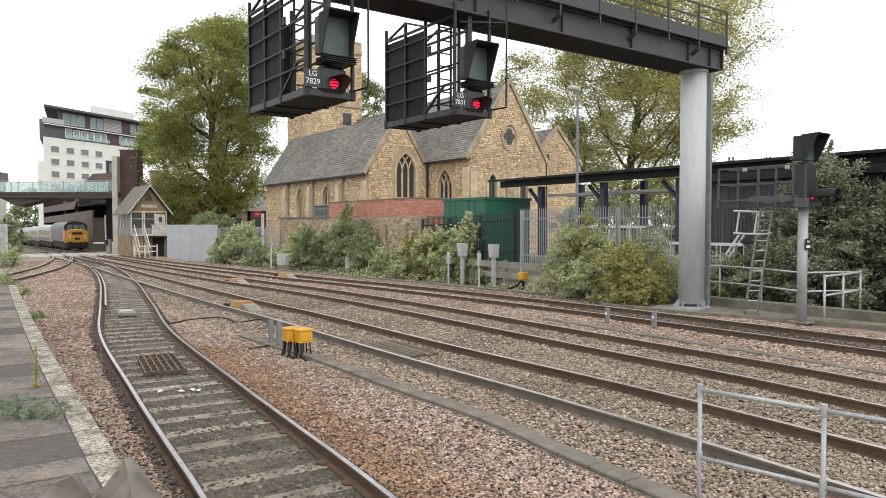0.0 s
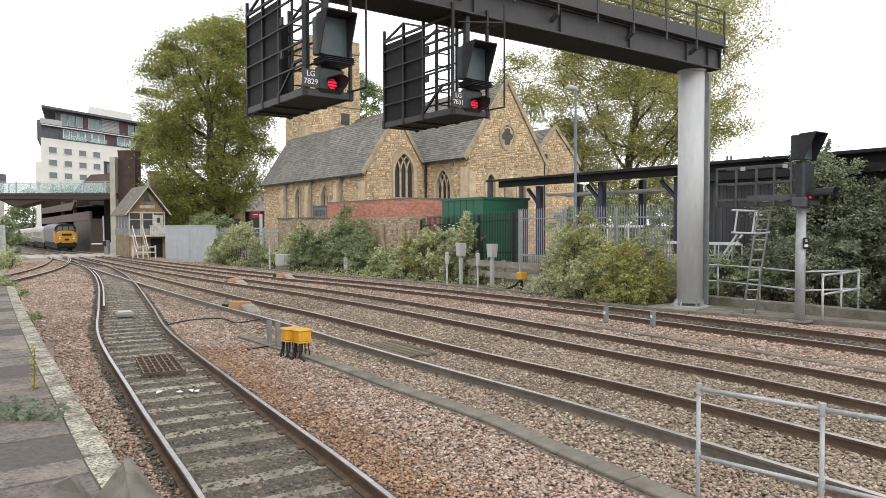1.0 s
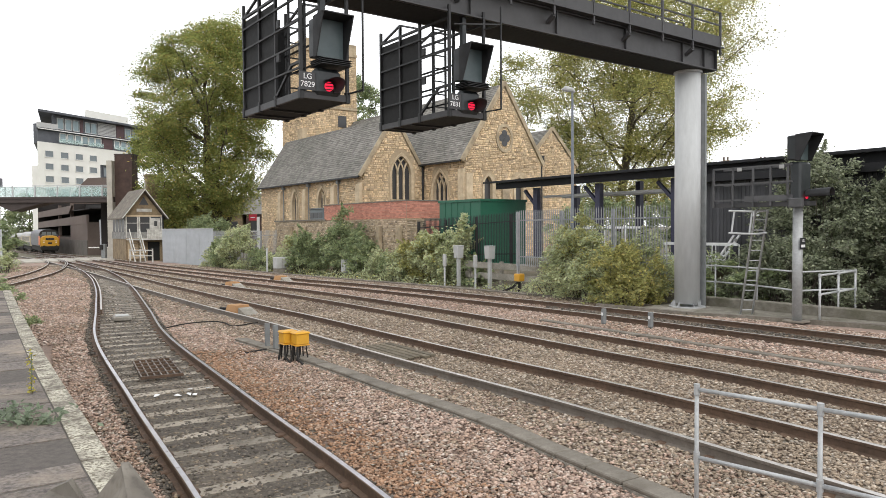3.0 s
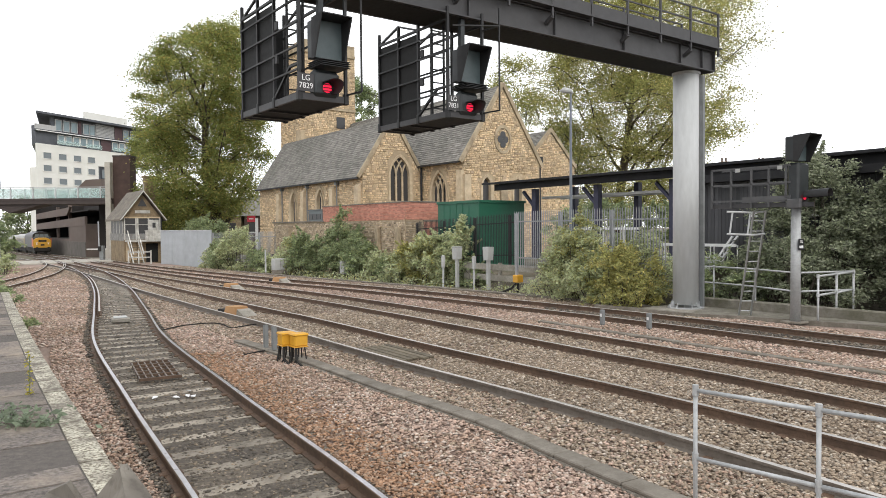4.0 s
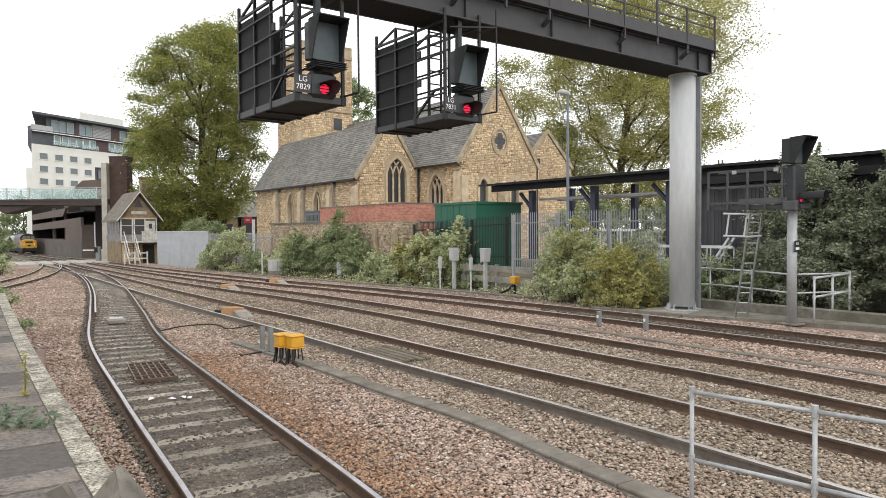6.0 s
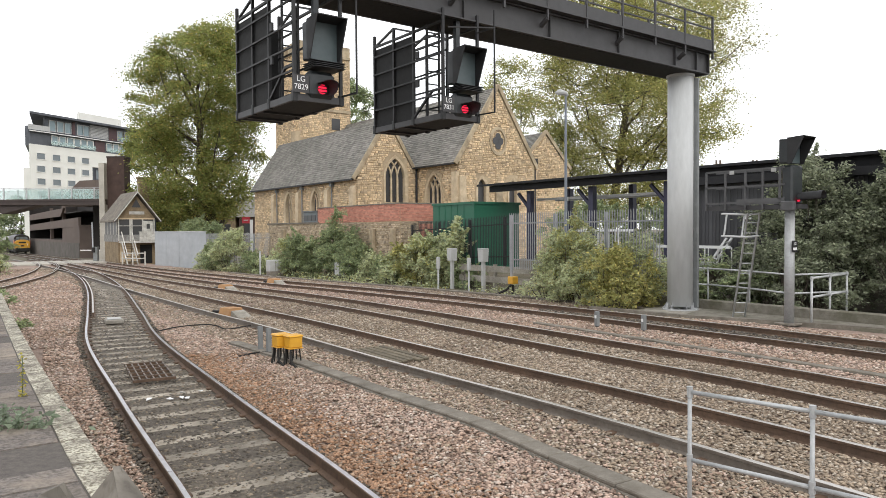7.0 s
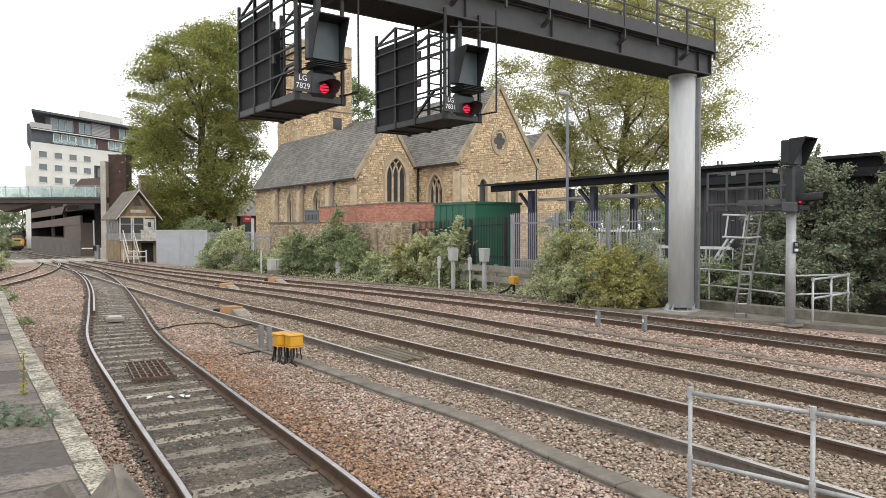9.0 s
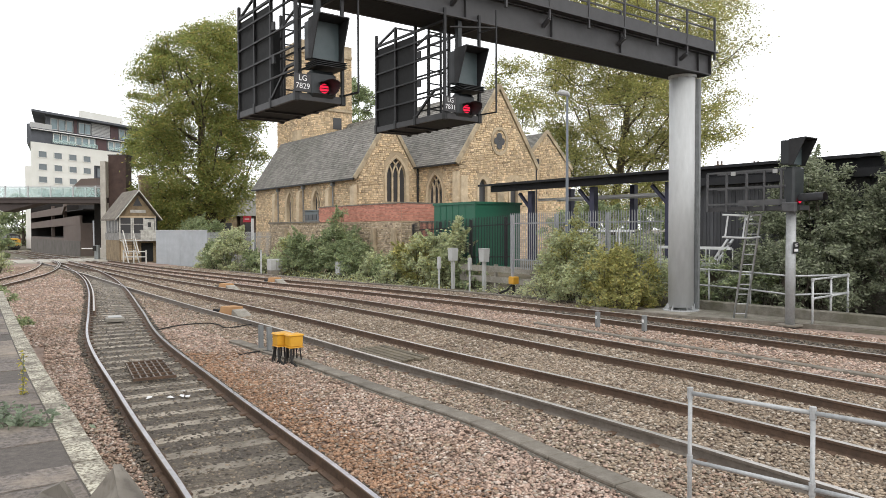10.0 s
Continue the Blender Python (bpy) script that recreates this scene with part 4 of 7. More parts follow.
def arch_window(wall, m, w, h, lights=3):
    """A traceried window in the opening of a wall: m puts its foot on the wall's face, which looks to -y."""
    o = arch_outline(w, h)
    win = part("window", MB().prism([(x, 0.26, z) for x, z in o], (0, 0, 0), (0, 0.02, 0)), M["window_dark"], wall, "dark leaded church window", m=m)
    big = arch_outline(w + 0.44, h + 0.28)
    sur = MB()
    n = len(o)
    for k in range(n):
        sur.v += [(o[k][0], 0.26, o[k][1]), (o[k][0] * 1.02, -0.03, o[k][1]), (big[k][0], -0.075, big[k][1]), (big[k][0], 0.01, big[k][1])]
    for k in range(n - 1):
        for j in range(3):
            sur.f.append((4 * k + j, 4 * k + j + 1, 4 * k + j + 5, 4 * k + j + 4))
    part("surround", sur, M["stone_pale"], win, "dressed stone surround")
    part("sill", MB().box(-w / 2 - 0.22, -0.12, -0.16, w / 2 + 0.22, 0.26, 0.0), M["stone_trim"], win)
    spring = h - w * 0.95
    for k in range(1, lights):
        x = -w / 2 + w * k / lights
        part("mullion", MB().bar((x, 0.16, 0), (x, 0.16, spring + 0.02), 0.11, 0.14, up=(1, 0, 0)), M["stone_pale"], win)
    tr, r = MB(), w * 1.05
    for k in range(1, lights):
        for s in (-1, 1):
            x = -w / 2 + w * k / lights
            reach = (w / 2 - s * x) / (2 * r)
            end = math.acos(1 - reach)
            pts = [(x + s * r * (1 - math.cos(end * f / 6)), 0.16, spring + r * math.sin(end * f / 6) * 0.95) for f in range(7)]
            for a, b in zip(pts, pts[1:]):
                tr.bar(a, b, 0.09, 0.12, up=(0, 1, 0))
    if tr.v:
        part("tracery", tr, M["stone_pale"], win)


def course_wall(t, m, w, h, top=None, windows=(), seed=0, course=0.145, name="wall", stone="stone_isl"):
    """Rubble wall with its face on the plane y=0 of m (local x to the right, z up), with openings and proud stones; top is a gable's height."""
    rng = random.Random(seed)
    poly = [(0, 0), (w, 0)] + ([(w, h), (w / 2, top), (0, h)] if top else [(w, h), (0, h)])
    loops = [[Vector((x, z, 0)) for x, z in poly]]
    for wx, wz, ww, wh, _ in windows:
        loops.append([Vector((wx + x, wz + z, 0)) for x, z in arch_outline(ww, wh)])
    flat = [v for lp in loops for v in lp]
    mb = MB().add([(v.x, 0, v.y) for v in flat], tessellate_polygon(loops))
    n = len(poly)
    mb.add([(x, 0, z) for x, z in poly] + [(x, 0.6, z) for x, z in poly], [(i, (i + 1) % n, (i + 1) % n + n, i + n) for i in range(n)] + [tuple(range(2 * n - 1, n - 1, -1))])
    wall = part(name, mb, M["stone_back"], t, m=m)
    for wx, wz, ww, wh, lights in windows:
        arch_window(wall, pose(wx, 0, wz), ww, wh, lights)
    mb = MB()
    z = 0.0
    full = top or h

    def blocked(cx, cz, half):
        for wx, wz, ww, wh, _ in windows:
            spring = wz + wh - ww * 0.95
            up = (cz - spring) / (ww * 0.95 + 0.35)
            reach = ww / 2 + 0.24 if up <= 0 else (ww / 2 + 0.24) * math.sqrt(max(0.0, 1 - up * up))
            if wz - 0.2 < cz < wz + wh + 0.3 and abs(cx - wx) < reach + half:
                return True
        return False

    while z < full - 0.05:
        c = course * rng.uniform(0.7, 1.3)
        lim0, lim1 = 0.0, w
        if top and z + c > h:
            k = min(1, (z + c - h) / (top - h))
            lim0, lim1 = w / 2 * k + 0.1, w - w / 2 * k - 0.1
        elif z + c > h:
            break
        x = lim0
        while x < lim1 - 0.1:
            l = min(rng.choice((rng.uniform(0.8, 1.6), rng.uniform(1.3, 2.6))) * course, lim1 - x)
            if not blocked(x + l / 2, z + c / 2, l / 2):
                g = rng.uniform(0.003, 0.011)
                y = -rng.uniform(0.008, 0.07)
                j = [rng.uniform(-0.014, 0.014) for _ in range(8)]
                u0, u1, w0, w1 = x + g, x + l - g, z + g, z + c - g
                mb.add([(u0 + j[0], 0.02, w0 + j[1]), (u1 + j[2], 0.02, w0 + j[3]), (u1 + j[4], 0.02, w1 + j[5]), (u0 + j[6], 0.02, w1 + j[7]),
                        (u0 + j[0] + 0.02, y, w0 + j[1] + 0.02), (u1 + j[2] - 0.02, y, w0 + j[3] + 0.02), (u1 + j[4] - 0.02, y, w1 + j[5] - 0.02), (u0 + j[6] + 0.02, y, w1 + j[7] - 0.02)],
                       [(4, 5, 6, 7), (0, 1, 5, 4), (1, 2, 6, 5), (2, 3, 7, 6), (3, 0, 4, 7)])
            x += l
        z += c
    tagged(part("stonework", mb, M[stone], wall, "coursed honey-coloured limestone blocks"), kind="stuff")
    return wall


M["stone_isl"] = mat("limestone_blocks", (0.60, 0.44, 0.26), (0.76, 0.61, 0.41), 1.5, 0.9, bump=0.3, fine=20, stain=(0.42, 0.31, 0.20), stain_scale=0.4, stain_amount=0.6, island=0.26, alt=(0.40, 0.31, 0.215), alt_share=0.3)
M["stone_old"] = mat("old_boundary_stone", (0.44, 0.36, 0.26), (0.58, 0.48, 0.36), 2.5, 0.92, bump=0.4, fine=25, stain=(0.30, 0.245, 0.18), stain_scale=0.7, stain_amount=0.7, island=0.34, alt=(0.30, 0.24, 0.18), alt_share=0.4)
M["stone_pale"] = mat("pale_ashlar", (0.52, 0.41, 0.27), (0.66, 0.54, 0.38), 3, 0.9, bump=0.4, stain=(0.32, 0.25, 0.17), stain_scale=1.2, stain_amount=0.6)


def slate_roof(t, a, b, c, d, name="roof"):
    """Slates in rows on the plane a (low left), b (low right), c (high right), d (high left)."""
    a, b, c, d = (Vector(q) for q in (a, b, c, d))
    n = (b - a).cross(d - a).normalized()
    roof = part(name, MB().prism([a, b, c, d], (0, 0, 0), -0.12 * n), M["slate2"], t)
    rows = int((d - a).length / 0.2)
    mb = MB()
    rng = random.Random(len(t.children))
    for r in range(rows):
        p, q = a.lerp(d, r / rows), b.lerp(c, r / rows)
        p2, q2 = a.lerp(d, (r + 1.12) / rows), b.lerp(c, (r + 1.12) / rows)
        cols = max(1, int((q - p).length / 0.34))
        sh = 0.5 * (r % 2) / cols
        for k in range(cols):
            u0, u1 = (k + 0.02) / cols, (k + 0.98) / cols
            lift = n * (0.026 + rng.uniform(0, 0.014))
            mb.add([p.lerp(q, u0) + lift, p.lerp(q, u1) + lift, p2.lerp(q2, u1) + n * 0.006, p2.lerp(q2, u0) + n * 0.006, p.lerp(q, u0) + n * 0.004, p.lerp(q, u1) + n * 0.004], [(0, 1, 2, 3), (4, 5, 1, 0)])
    tagged(part("slating", mb, M["slate2"], roof, "overlapping grey roof slates"), kind="stuff")
    return roof


def church():
    base = site(*CH, 0.3)
    t = thing("church", base, "honey-coloured limestone church with steep slate roofs and square tower", "church")
    # aisle: local x west negative, y away
    L, W, he, hr = 18.8, 5.15, 6.2, 10.3
    wm = pose(-L, 0, 0)
    course_wall(t, wm, L, he, windows=[(7.3, 2.7, 1.2, 2.75, 2), (12.2, 2.7, 1.2, 2.75, 2)], seed=1)
    east = pose(0, 0, 0, 0, 0, 90)
    course_wall(t, east, W, he, hr, windows=[(3.2, 4.25, 1.65, 3.4, 3)], seed=2)
    course_wall(t, pose(-L, W, 0, 0, 0, -90), W, he, hr, seed=3)
    slate_roof(t, (-L - 0.2, -0.35, he - 0.35), (0.0, -0.35, he - 0.35), (0.0, W / 2, hr), (-L - 0.2, W / 2, hr))
    slate_roof(t, (0, W + 0.2, he - 0.2), (-L - 0.2, W + 0.2, he - 0.2), (-L - 0.2, W / 2, hr), (0, W / 2, hr))
    for s in (0, 1):
        y0, y1 = (-0.4, W / 2) if s == 0 else (W + 0.3, W / 2)
        part("coping", MB().bar((0.05, y0, he - 0.35), (0.05, y1, hr + 0.12), 0.26, 0.16, up=(1, 0, 0)), M["stone_trim"], t)
    part("gutter", MB().bar((-L, -0.42, he - 0.38), (0, -0.42, he - 0.38), 0.12), M["black"], t, "black cast-iron gutter")
    for x in (-14.2, -9.3, -4.3, -0.45):
        b = MB().add([(x - 0.27, 0, 0), (x + 0.27, 0, 0), (x + 0.27, -0.4, 0), (x - 0.27, -0.4, 0), (x - 0.27, 0, he - 0.7), (x + 0.27, 0, he - 0.7), (x + 0.27, -0.3, he - 0.95), (x - 0.27, -0.3, he - 0.95)],
                     [(0, 1, 2, 3), (4, 5, 6, 7), (0, 4, 7, 3), (1, 2, 6, 5), (2, 3, 7, 6)])
        part("buttress", b, M["stone_pale"], t)
    for x in (-13.55, -8.65, -3.6):
        part("downpipe", MB().tube([(x, -0.15, 0), (x, -0.15, he - 0.5)], 0.055, 8).box(x - 0.14, -0.28, he - 0.7, x + 0.14, 0, he - 0.4), M["post_grey"], t)
    # chancel block
    L2, W2, h2, r2, y0 = 5.1, 7.2, 7.15, 12.5, W
    course_wall(t, pose(0, y0, 0), L2, h2, windows=[(2.15, 2.9, 1.7, 3.5, 3)], seed=4)
    course_wall(t, pose(L2, y0, 0, 0, 0, 90), W2, h2, r2, windows=[(2.1, 2.6, 0.75, 3.3, 1), (5.1, 2.6, 0.75, 3.3, 1)], seed=5)
    LL = 17.0
    slate_roof(t, (-LL, y0 - 0.3, h2 - 0.3), (L2, y0 - 0.3, h2 - 0.3), (L2, y0 + W2 / 2, r2), (-LL, y0 + W2 / 2, r2))
    slate_roof(t, (L2, y0 + W2 + 0.3, h2 - 0.3), (-LL, y0 + W2 + 0.3, h2 - 0.3), (-LL, y0 + W2 / 2, r2), (L2, y0 + W2 / 2, r2))
    for s in (0, 1):
        ya = y0 - 0.35 if s == 0 else y0 + W2 + 0.35
        part("coping", MB().bar((L2 + 0.05, ya, h2 - 0.35), (L2 + 0.05, y0 + W2 / 2, r2 + 0.15), 0.28, 0.18, up=(1, 0, 0)), M["stone_trim"], t)
    part("gutter", MB().bar((0, y0 - 0.4, h2 - 0.33), (L2, y0 - 0.4, h2 - 0.33), 0.12), M["black"], t)
    part("downpipe", MB().tube([(0.15, y0 - 0.15, 0), (0.15, y0 - 0.15, h2 - 0.4)], 0.08, 8), M["black"], t)
    part("buttress", MB().box(L2 - 0.55, y0 - 0.25, 0, L2 + 0.02, y0, h2 - 0.9), M["stone_pale"], t)
    part("buttress", MB().box(L2, y0 - 0.05, 0, L2 + 0.22, y0 + 0.5, h2 - 1.2), M["stone_pale"], t)
    part("buttress", MB().box(L2, y0 + 3.3, 0, L2 + 0.2, y0 + 3.95, 5.6), M["stone_trim"], t)
    # quatrefoil
    q = MB()
    for dy, dz in ((0, 0.34), (0, -0.34), (0.26, 0), (-0.26, 0)):
        q.tube([(L2 + 0.06, y0 + 3.6 + dy, 8.6 + dz), (L2 + 0.075, y0 + 3.6 + dy, 8.6 + dz)], 0.26, 16)
    qf = part("quatrefoil_window", q, M["window_dark"], t, "dark quatrefoil opening")
    ring = MB()
    n = 24
    for k in range(n):
        c, d = math.cos(2 * math.pi * k / n), math.sin(2 * math.pi * k / n)
        ring.v += [(L2, y0 + 3.6 + 0.62 * c, 8.6 + 0.8 * d), (L2 + 0.11, y0 + 3.6 + 0.64 * c, 8.6 + 0.83 * d), (L2 + 0.11, y0 + 3.6 + 0.80 * c, 8.6 + 1.04 * d), (L2, y0 + 3.6 + 0.82 * c, 8.6 + 1.07 * d)]
    for k in range(n):
        for j in range(3):
            ring.f.append((4 * k + j, 4 * k + j + 1, 4 * ((k + 1) % n) + j + 1, 4 * ((k + 1) % n) + j))
    part("surround", ring, M["stone_trim"], qf)
    # north aisle beyond
    y3, W3, h3, r3, x3 = y0 + W2, 5.6, 7.2, 9.9, 3.6
    course_wall(t, pose(x3, y3, 0, 0, 0, 90), W3, h3, r3, seed=6)
    slate_roof(t, (-LL, y3 - 0.2, h3 + 0.3), (x3, y3 - 0.2, h3 + 0.3), (x3, y3 + W3 / 2, r3), (-LL, y3 + W3 / 2, r3))
    slate_roof(t, (x3, y3 + W3, h3 - 0.2), (-LL, y3 + W3, h3 - 0.2), (-LL, y3 + W3 / 2, r3), (x3, y3 + W3 / 2, r3))
    part("coping", MB().bar((x3 + 0.05, y3 - 0.1, h3 - 0.1), (x3 + 0.05, y3 + W3 / 2, r3 + 0.1), 0.26, 0.16, up=(1, 0, 0)), M["stone_trim"], t)
    part("coping", MB().bar((x3 + 0.05, y3 + W3 + 0.1, h3 - 0.1), (x3 + 0.05, y3 + W3 / 2, r3 + 0.1), 0.26, 0.16, up=(1, 0, 0)), M["stone_trim"], t)
    part("downpipe", MB().tube([(x3 + 1.4, y3 + 0.25, 0), (x3 + 1.4, y3 + 0.25, h3)], 0.09, 8).box(x3 + 1.25, y3 + 0.05, h3 - 0.2, x3 + 1.55, y3 + 0.45, h3 + 0.35), M["black"], t)
    part("downpipe_return", MB().box(x3, y3, 0, x3 + 1.5, y3 + 0.12, h3), M["stone_back"], t)
    # tower
    tx, ty, tw, th = -17.1, 3.8, 5.4, 19.0
    for k, (m, s) in enumerate(((pose(tx - tw, ty, 0), 7), (pose(tx, ty, 0, 0, 0, 90), 8))):
        course_wall(t, m, tw, th, seed=s, course=0.16, name="tower_wall")
    part("tower_core", MB().box(tx - tw + 0.3, ty + 0.3, 0, tx - 0.3, ty + tw, th), M["stone_back"], t)
    part("string_course", MB().box(tx - tw - 0.15, ty - 0.15, 13.6, tx + 0.15, ty + tw, 13.85), M["stone_trim"], t)
    part("string_course", MB().box(tx - tw - 0.15, ty - 0.15, th - 0.2, tx + 0.15, ty + tw, th + 0.05), M["stone_trim"], t)
    for k in range(4):
        u = k * 1.5
        part("merlon", MB().box(tx - 0.4, ty + u, th, tx + 0.02, ty + u + 0.9, th + 1.0), M["stone_trim"], t)
        part("merlon", MB().box(tx - u - 0.9, ty - 0.02, th, tx - u, ty + 0.4, th + 1.0), M["stone_trim"], t)
    sw = MB()
    sw.box(tx + 0.06, ty + 3.3, 11.9, tx + 0.09, ty + 4.2, 13.0)
    part("belfry_opening", sw, M["window_dark"], t)
    part("buttress", MB().box(tx - 0.9, ty - 0.5, 0, tx + 0.1, ty, 11.5), M["stone_back"], t)
    return t


church()
# ---- far end: bridge, hotel, car park, signal box ----
def hotel():
    t = thing("hotel", pose(-94.0, 166.0, -1.7, 0, 0, 67.8), "white multi-storey hotel with glazed dark top floors", "hotel")
    # local x runs along the facade away from the camera, +y is behind

    def block(name, x0, x1, y0, z0, z1, material, label="", back=19.0, ret=0.4):
        foot = [(x0, y0, z0), (x1, y0, z0), (x1 + 0.79 * back, y0 + back, z0), (x0 + 0.85 * (back - ret), y0 + back, z0), (x0, y0 + ret, z0)]
        return part(name, MB().prism(foot, (0, 0, 0), (0, 0, z1 - z0)), material, t, label)

    block("wall", 0, 17.5, 0, 0, 25.1, M["hotel"], "white rendered wall")
    block("wall", 17.5, 28, 0.02, 21.0, 25.1, M["hotel"])
    block("wall", 17.5, 28, 0.6, 0, 21.0, M["hotel_dark"], "dark recessed wall")
    block("side_wing", 0.4, 1.2, 0.9, 0, 19.5, M["hotel"], ret=2.0)
    block("glazed_storey", 0.2, 34, 0.3, 25.1, 28.2, M["hotel_dark"], "dark glazed upper storey")
    block("penthouse", 4.6, 34, 0.8, 28.2, 32.0, M["hotel_dark"])
    block("roof_slab", -0.6, 35, -1.2, 32.0, 32.5, M["hotel_dark"], "oversailing grey roof", 18)
    block("balcony", -0.6, 34, -0.6, 28.0, 28.4, M["hotel_dark"])
    block("balustrade", -0.5, 5.0, -0.5, 28.4, 29.6, M["grey_cab"], "pale balcony front", 4.0)
    block("plant_room", 18, 32, 5, 32.4, 35.5, M["hotel"], "pale rooftop plant room", 8)
    block("stair_block", 1.2, 3.0, 1.5, 25.0, 29.6, M["hotel_dark"], ret=1.6)
    block("red_panel", 17.0, 21, -0.8, 6.0, 17.0, M["red_sign"], "red cladding panel", 0.7)
    return t


def window_grid(t, rows, m, w, h, material, frame_mat, d=0.12):
    pane = MB().box(-w / 2, -0.03, 0, w / 2, 0.02, h).mesh("pane")
    fr = MB()
    for a, b in (((-w / 2, 0), (w / 2, 0)), ((w / 2, 0), (w / 2, h)), ((w / 2, h), (-w / 2, h)), ((-w / 2, h), (-w / 2, 0))):
        fr.bar((a[0], -0.06, a[1]), (b[0], -0.06, b[1]), 0.16, 0.16, up=(0, 1, 0))
    fm = fr.mesh("window_frame")
    for x, z in rows:
        p = part("window", pane, material, t, m=m @ pose(x, 0, z))
        part("window_frame", fm, frame_mat, p)


def build_hotel():
    t = hotel()
    window_grid(t, [(2.73 + 4.2 * c, 21.6 - 3.0 * r) for r in range(6) for c in range(4)], Matrix.Identity(4), 2.3, 1.55, M["hotel_glass"], M["white_wood"])
    window_grid(t, [(x, 25.7) for x in (6.8, 9.0, 11.2, 13.2, 15.2, 17.2, 23.2, 25.4, 27.6)], pose(0, 0.26, 0), 1.75, 2.0, M["hotel_pane"], M["white_wood"])
    window_grid(t, [(x, 28.8) for x in (6.6, 8.8, 11.0, 14.6, 16.4, 27.4, 29.8)], pose(0, 0.76, 0), 1.8, 2.6, M["hotel_pane"], M["grey_cab"])
    for x0, x1, y, z0, z1, m in ((18.6, 21.8, 0.2, 25.2, 28.0, "maroon"), (12.3, 13.2, 0.7, 28.5, 31.9, "maroon"), (23.6, 26.2, 0.7, 28.5, 31.9, "maroon")):
        part("cladding_panel", MB().box(x0, y, z0, x1, y + 0.2, z1), M[m], t, "dark maroon cladding panel")
    for k in range(9):
        part("slat", MB().box(17.6, 0.62, 28.7 + 0.36 * k, 23.4, 0.8, 28.98 + 0.36 * k), M["grey_cab"], t, "grey louvre slat")
    for x0, x1 in ((5.2, 12.0), (13.4, 18.4), (22.0, 29.0)):
        part("balcony_glass", MB().box(x0, -0.45, 25.3, x1, -0.4, 26.35), M["teal_glass"], t, "green-tinted balcony glass")
    part("balcony_glass", MB().box(26.6, -0.4, 28.5, 31.4, -0.35, 29.6), M["teal_glass"], t, "green-tinted balcony glass")
    part("white_fascia", MB().box(-0.55, -0.66, 28.02, 34, -0.605, 28.22), M["white_wood"], t, "thin white balcony edge")
    window_grid(t, [(20.5, 18.0), (24.5, 18.0)], pose(0, 0.56, 0), 3.2, 2.4, M["hotel_glass"], M["hotel_dark"])


build_hotel()


def footbridge():
    t = thing("footbridge", pose(0, 82, 0), "brown steel footbridge with green-tinted glass parapets", "footbridge")
    z0 = 5.7
    part("deck", MB().box(-90, 0, z0, -37.9, 3.0, z0 + 0.62), M["bridge"], t)
    part("fascia", MB().box(-90, -0.08, z0 + 0.42, -37.9, -0.003, z0 + 0.66), M["bridge"], t)
    for y in (0.05, 2.9):
        r = part("parapet", MB().bar((-90, y, z0 + 1.95), (-37.9, y, z0 + 1.95), 0.07), M["galv"], t, "galvanised handrail")
        for k in range(17):
            x = -39.2 - 2.6 * k
            part("parapet_post", MB().bar((x, y, z0 + 0.6), (x, y, z0 + 2.0), 0.12, up=(1, 0, 0)), M["galv"], r)
            part("glass_panel", MB().box(x - 2.5, y - 0.015, z0 + 0.72, x - 0.1, y + 0.015, z0 + 1.85), M["teal_glass"], r, "green-tinted glass panel")
    part("support_bracket", MB().add([(-52, 0.3, z0), (-46, 0.3, z0), (-50, 0.3, z0 - 1.0), (-52, 2.7, z0), (-46, 2.7, z0), (-50, 2.7, z0 - 1.0)], [(0, 1, 2), (3, 5, 4), (0, 3, 4, 1), (1, 4, 5, 2), (2, 5, 3, 0)]), M["bridge"], t)
    tw = thing("stair_tower", pose(-37.9, 82.5, -0.7), "dark brown stair tower with a pale concrete column", "stair tower")
    part("tower_wall", MB().box(0, 0, 0, 2.0, 1.6, 11.9), M["brown_brick"], tw)
    part("pale_column", MB().box(-0.62, -0.75, 0.0, -0.004, 0.4, 11.2), M["pale_concrete"], tw, "pale concrete column")
    part("tower_cap", MB().box(-0.05, -0.05, 11.9, 2.05, 1.65, 12.05), M["bridge"], tw)


footbridge()


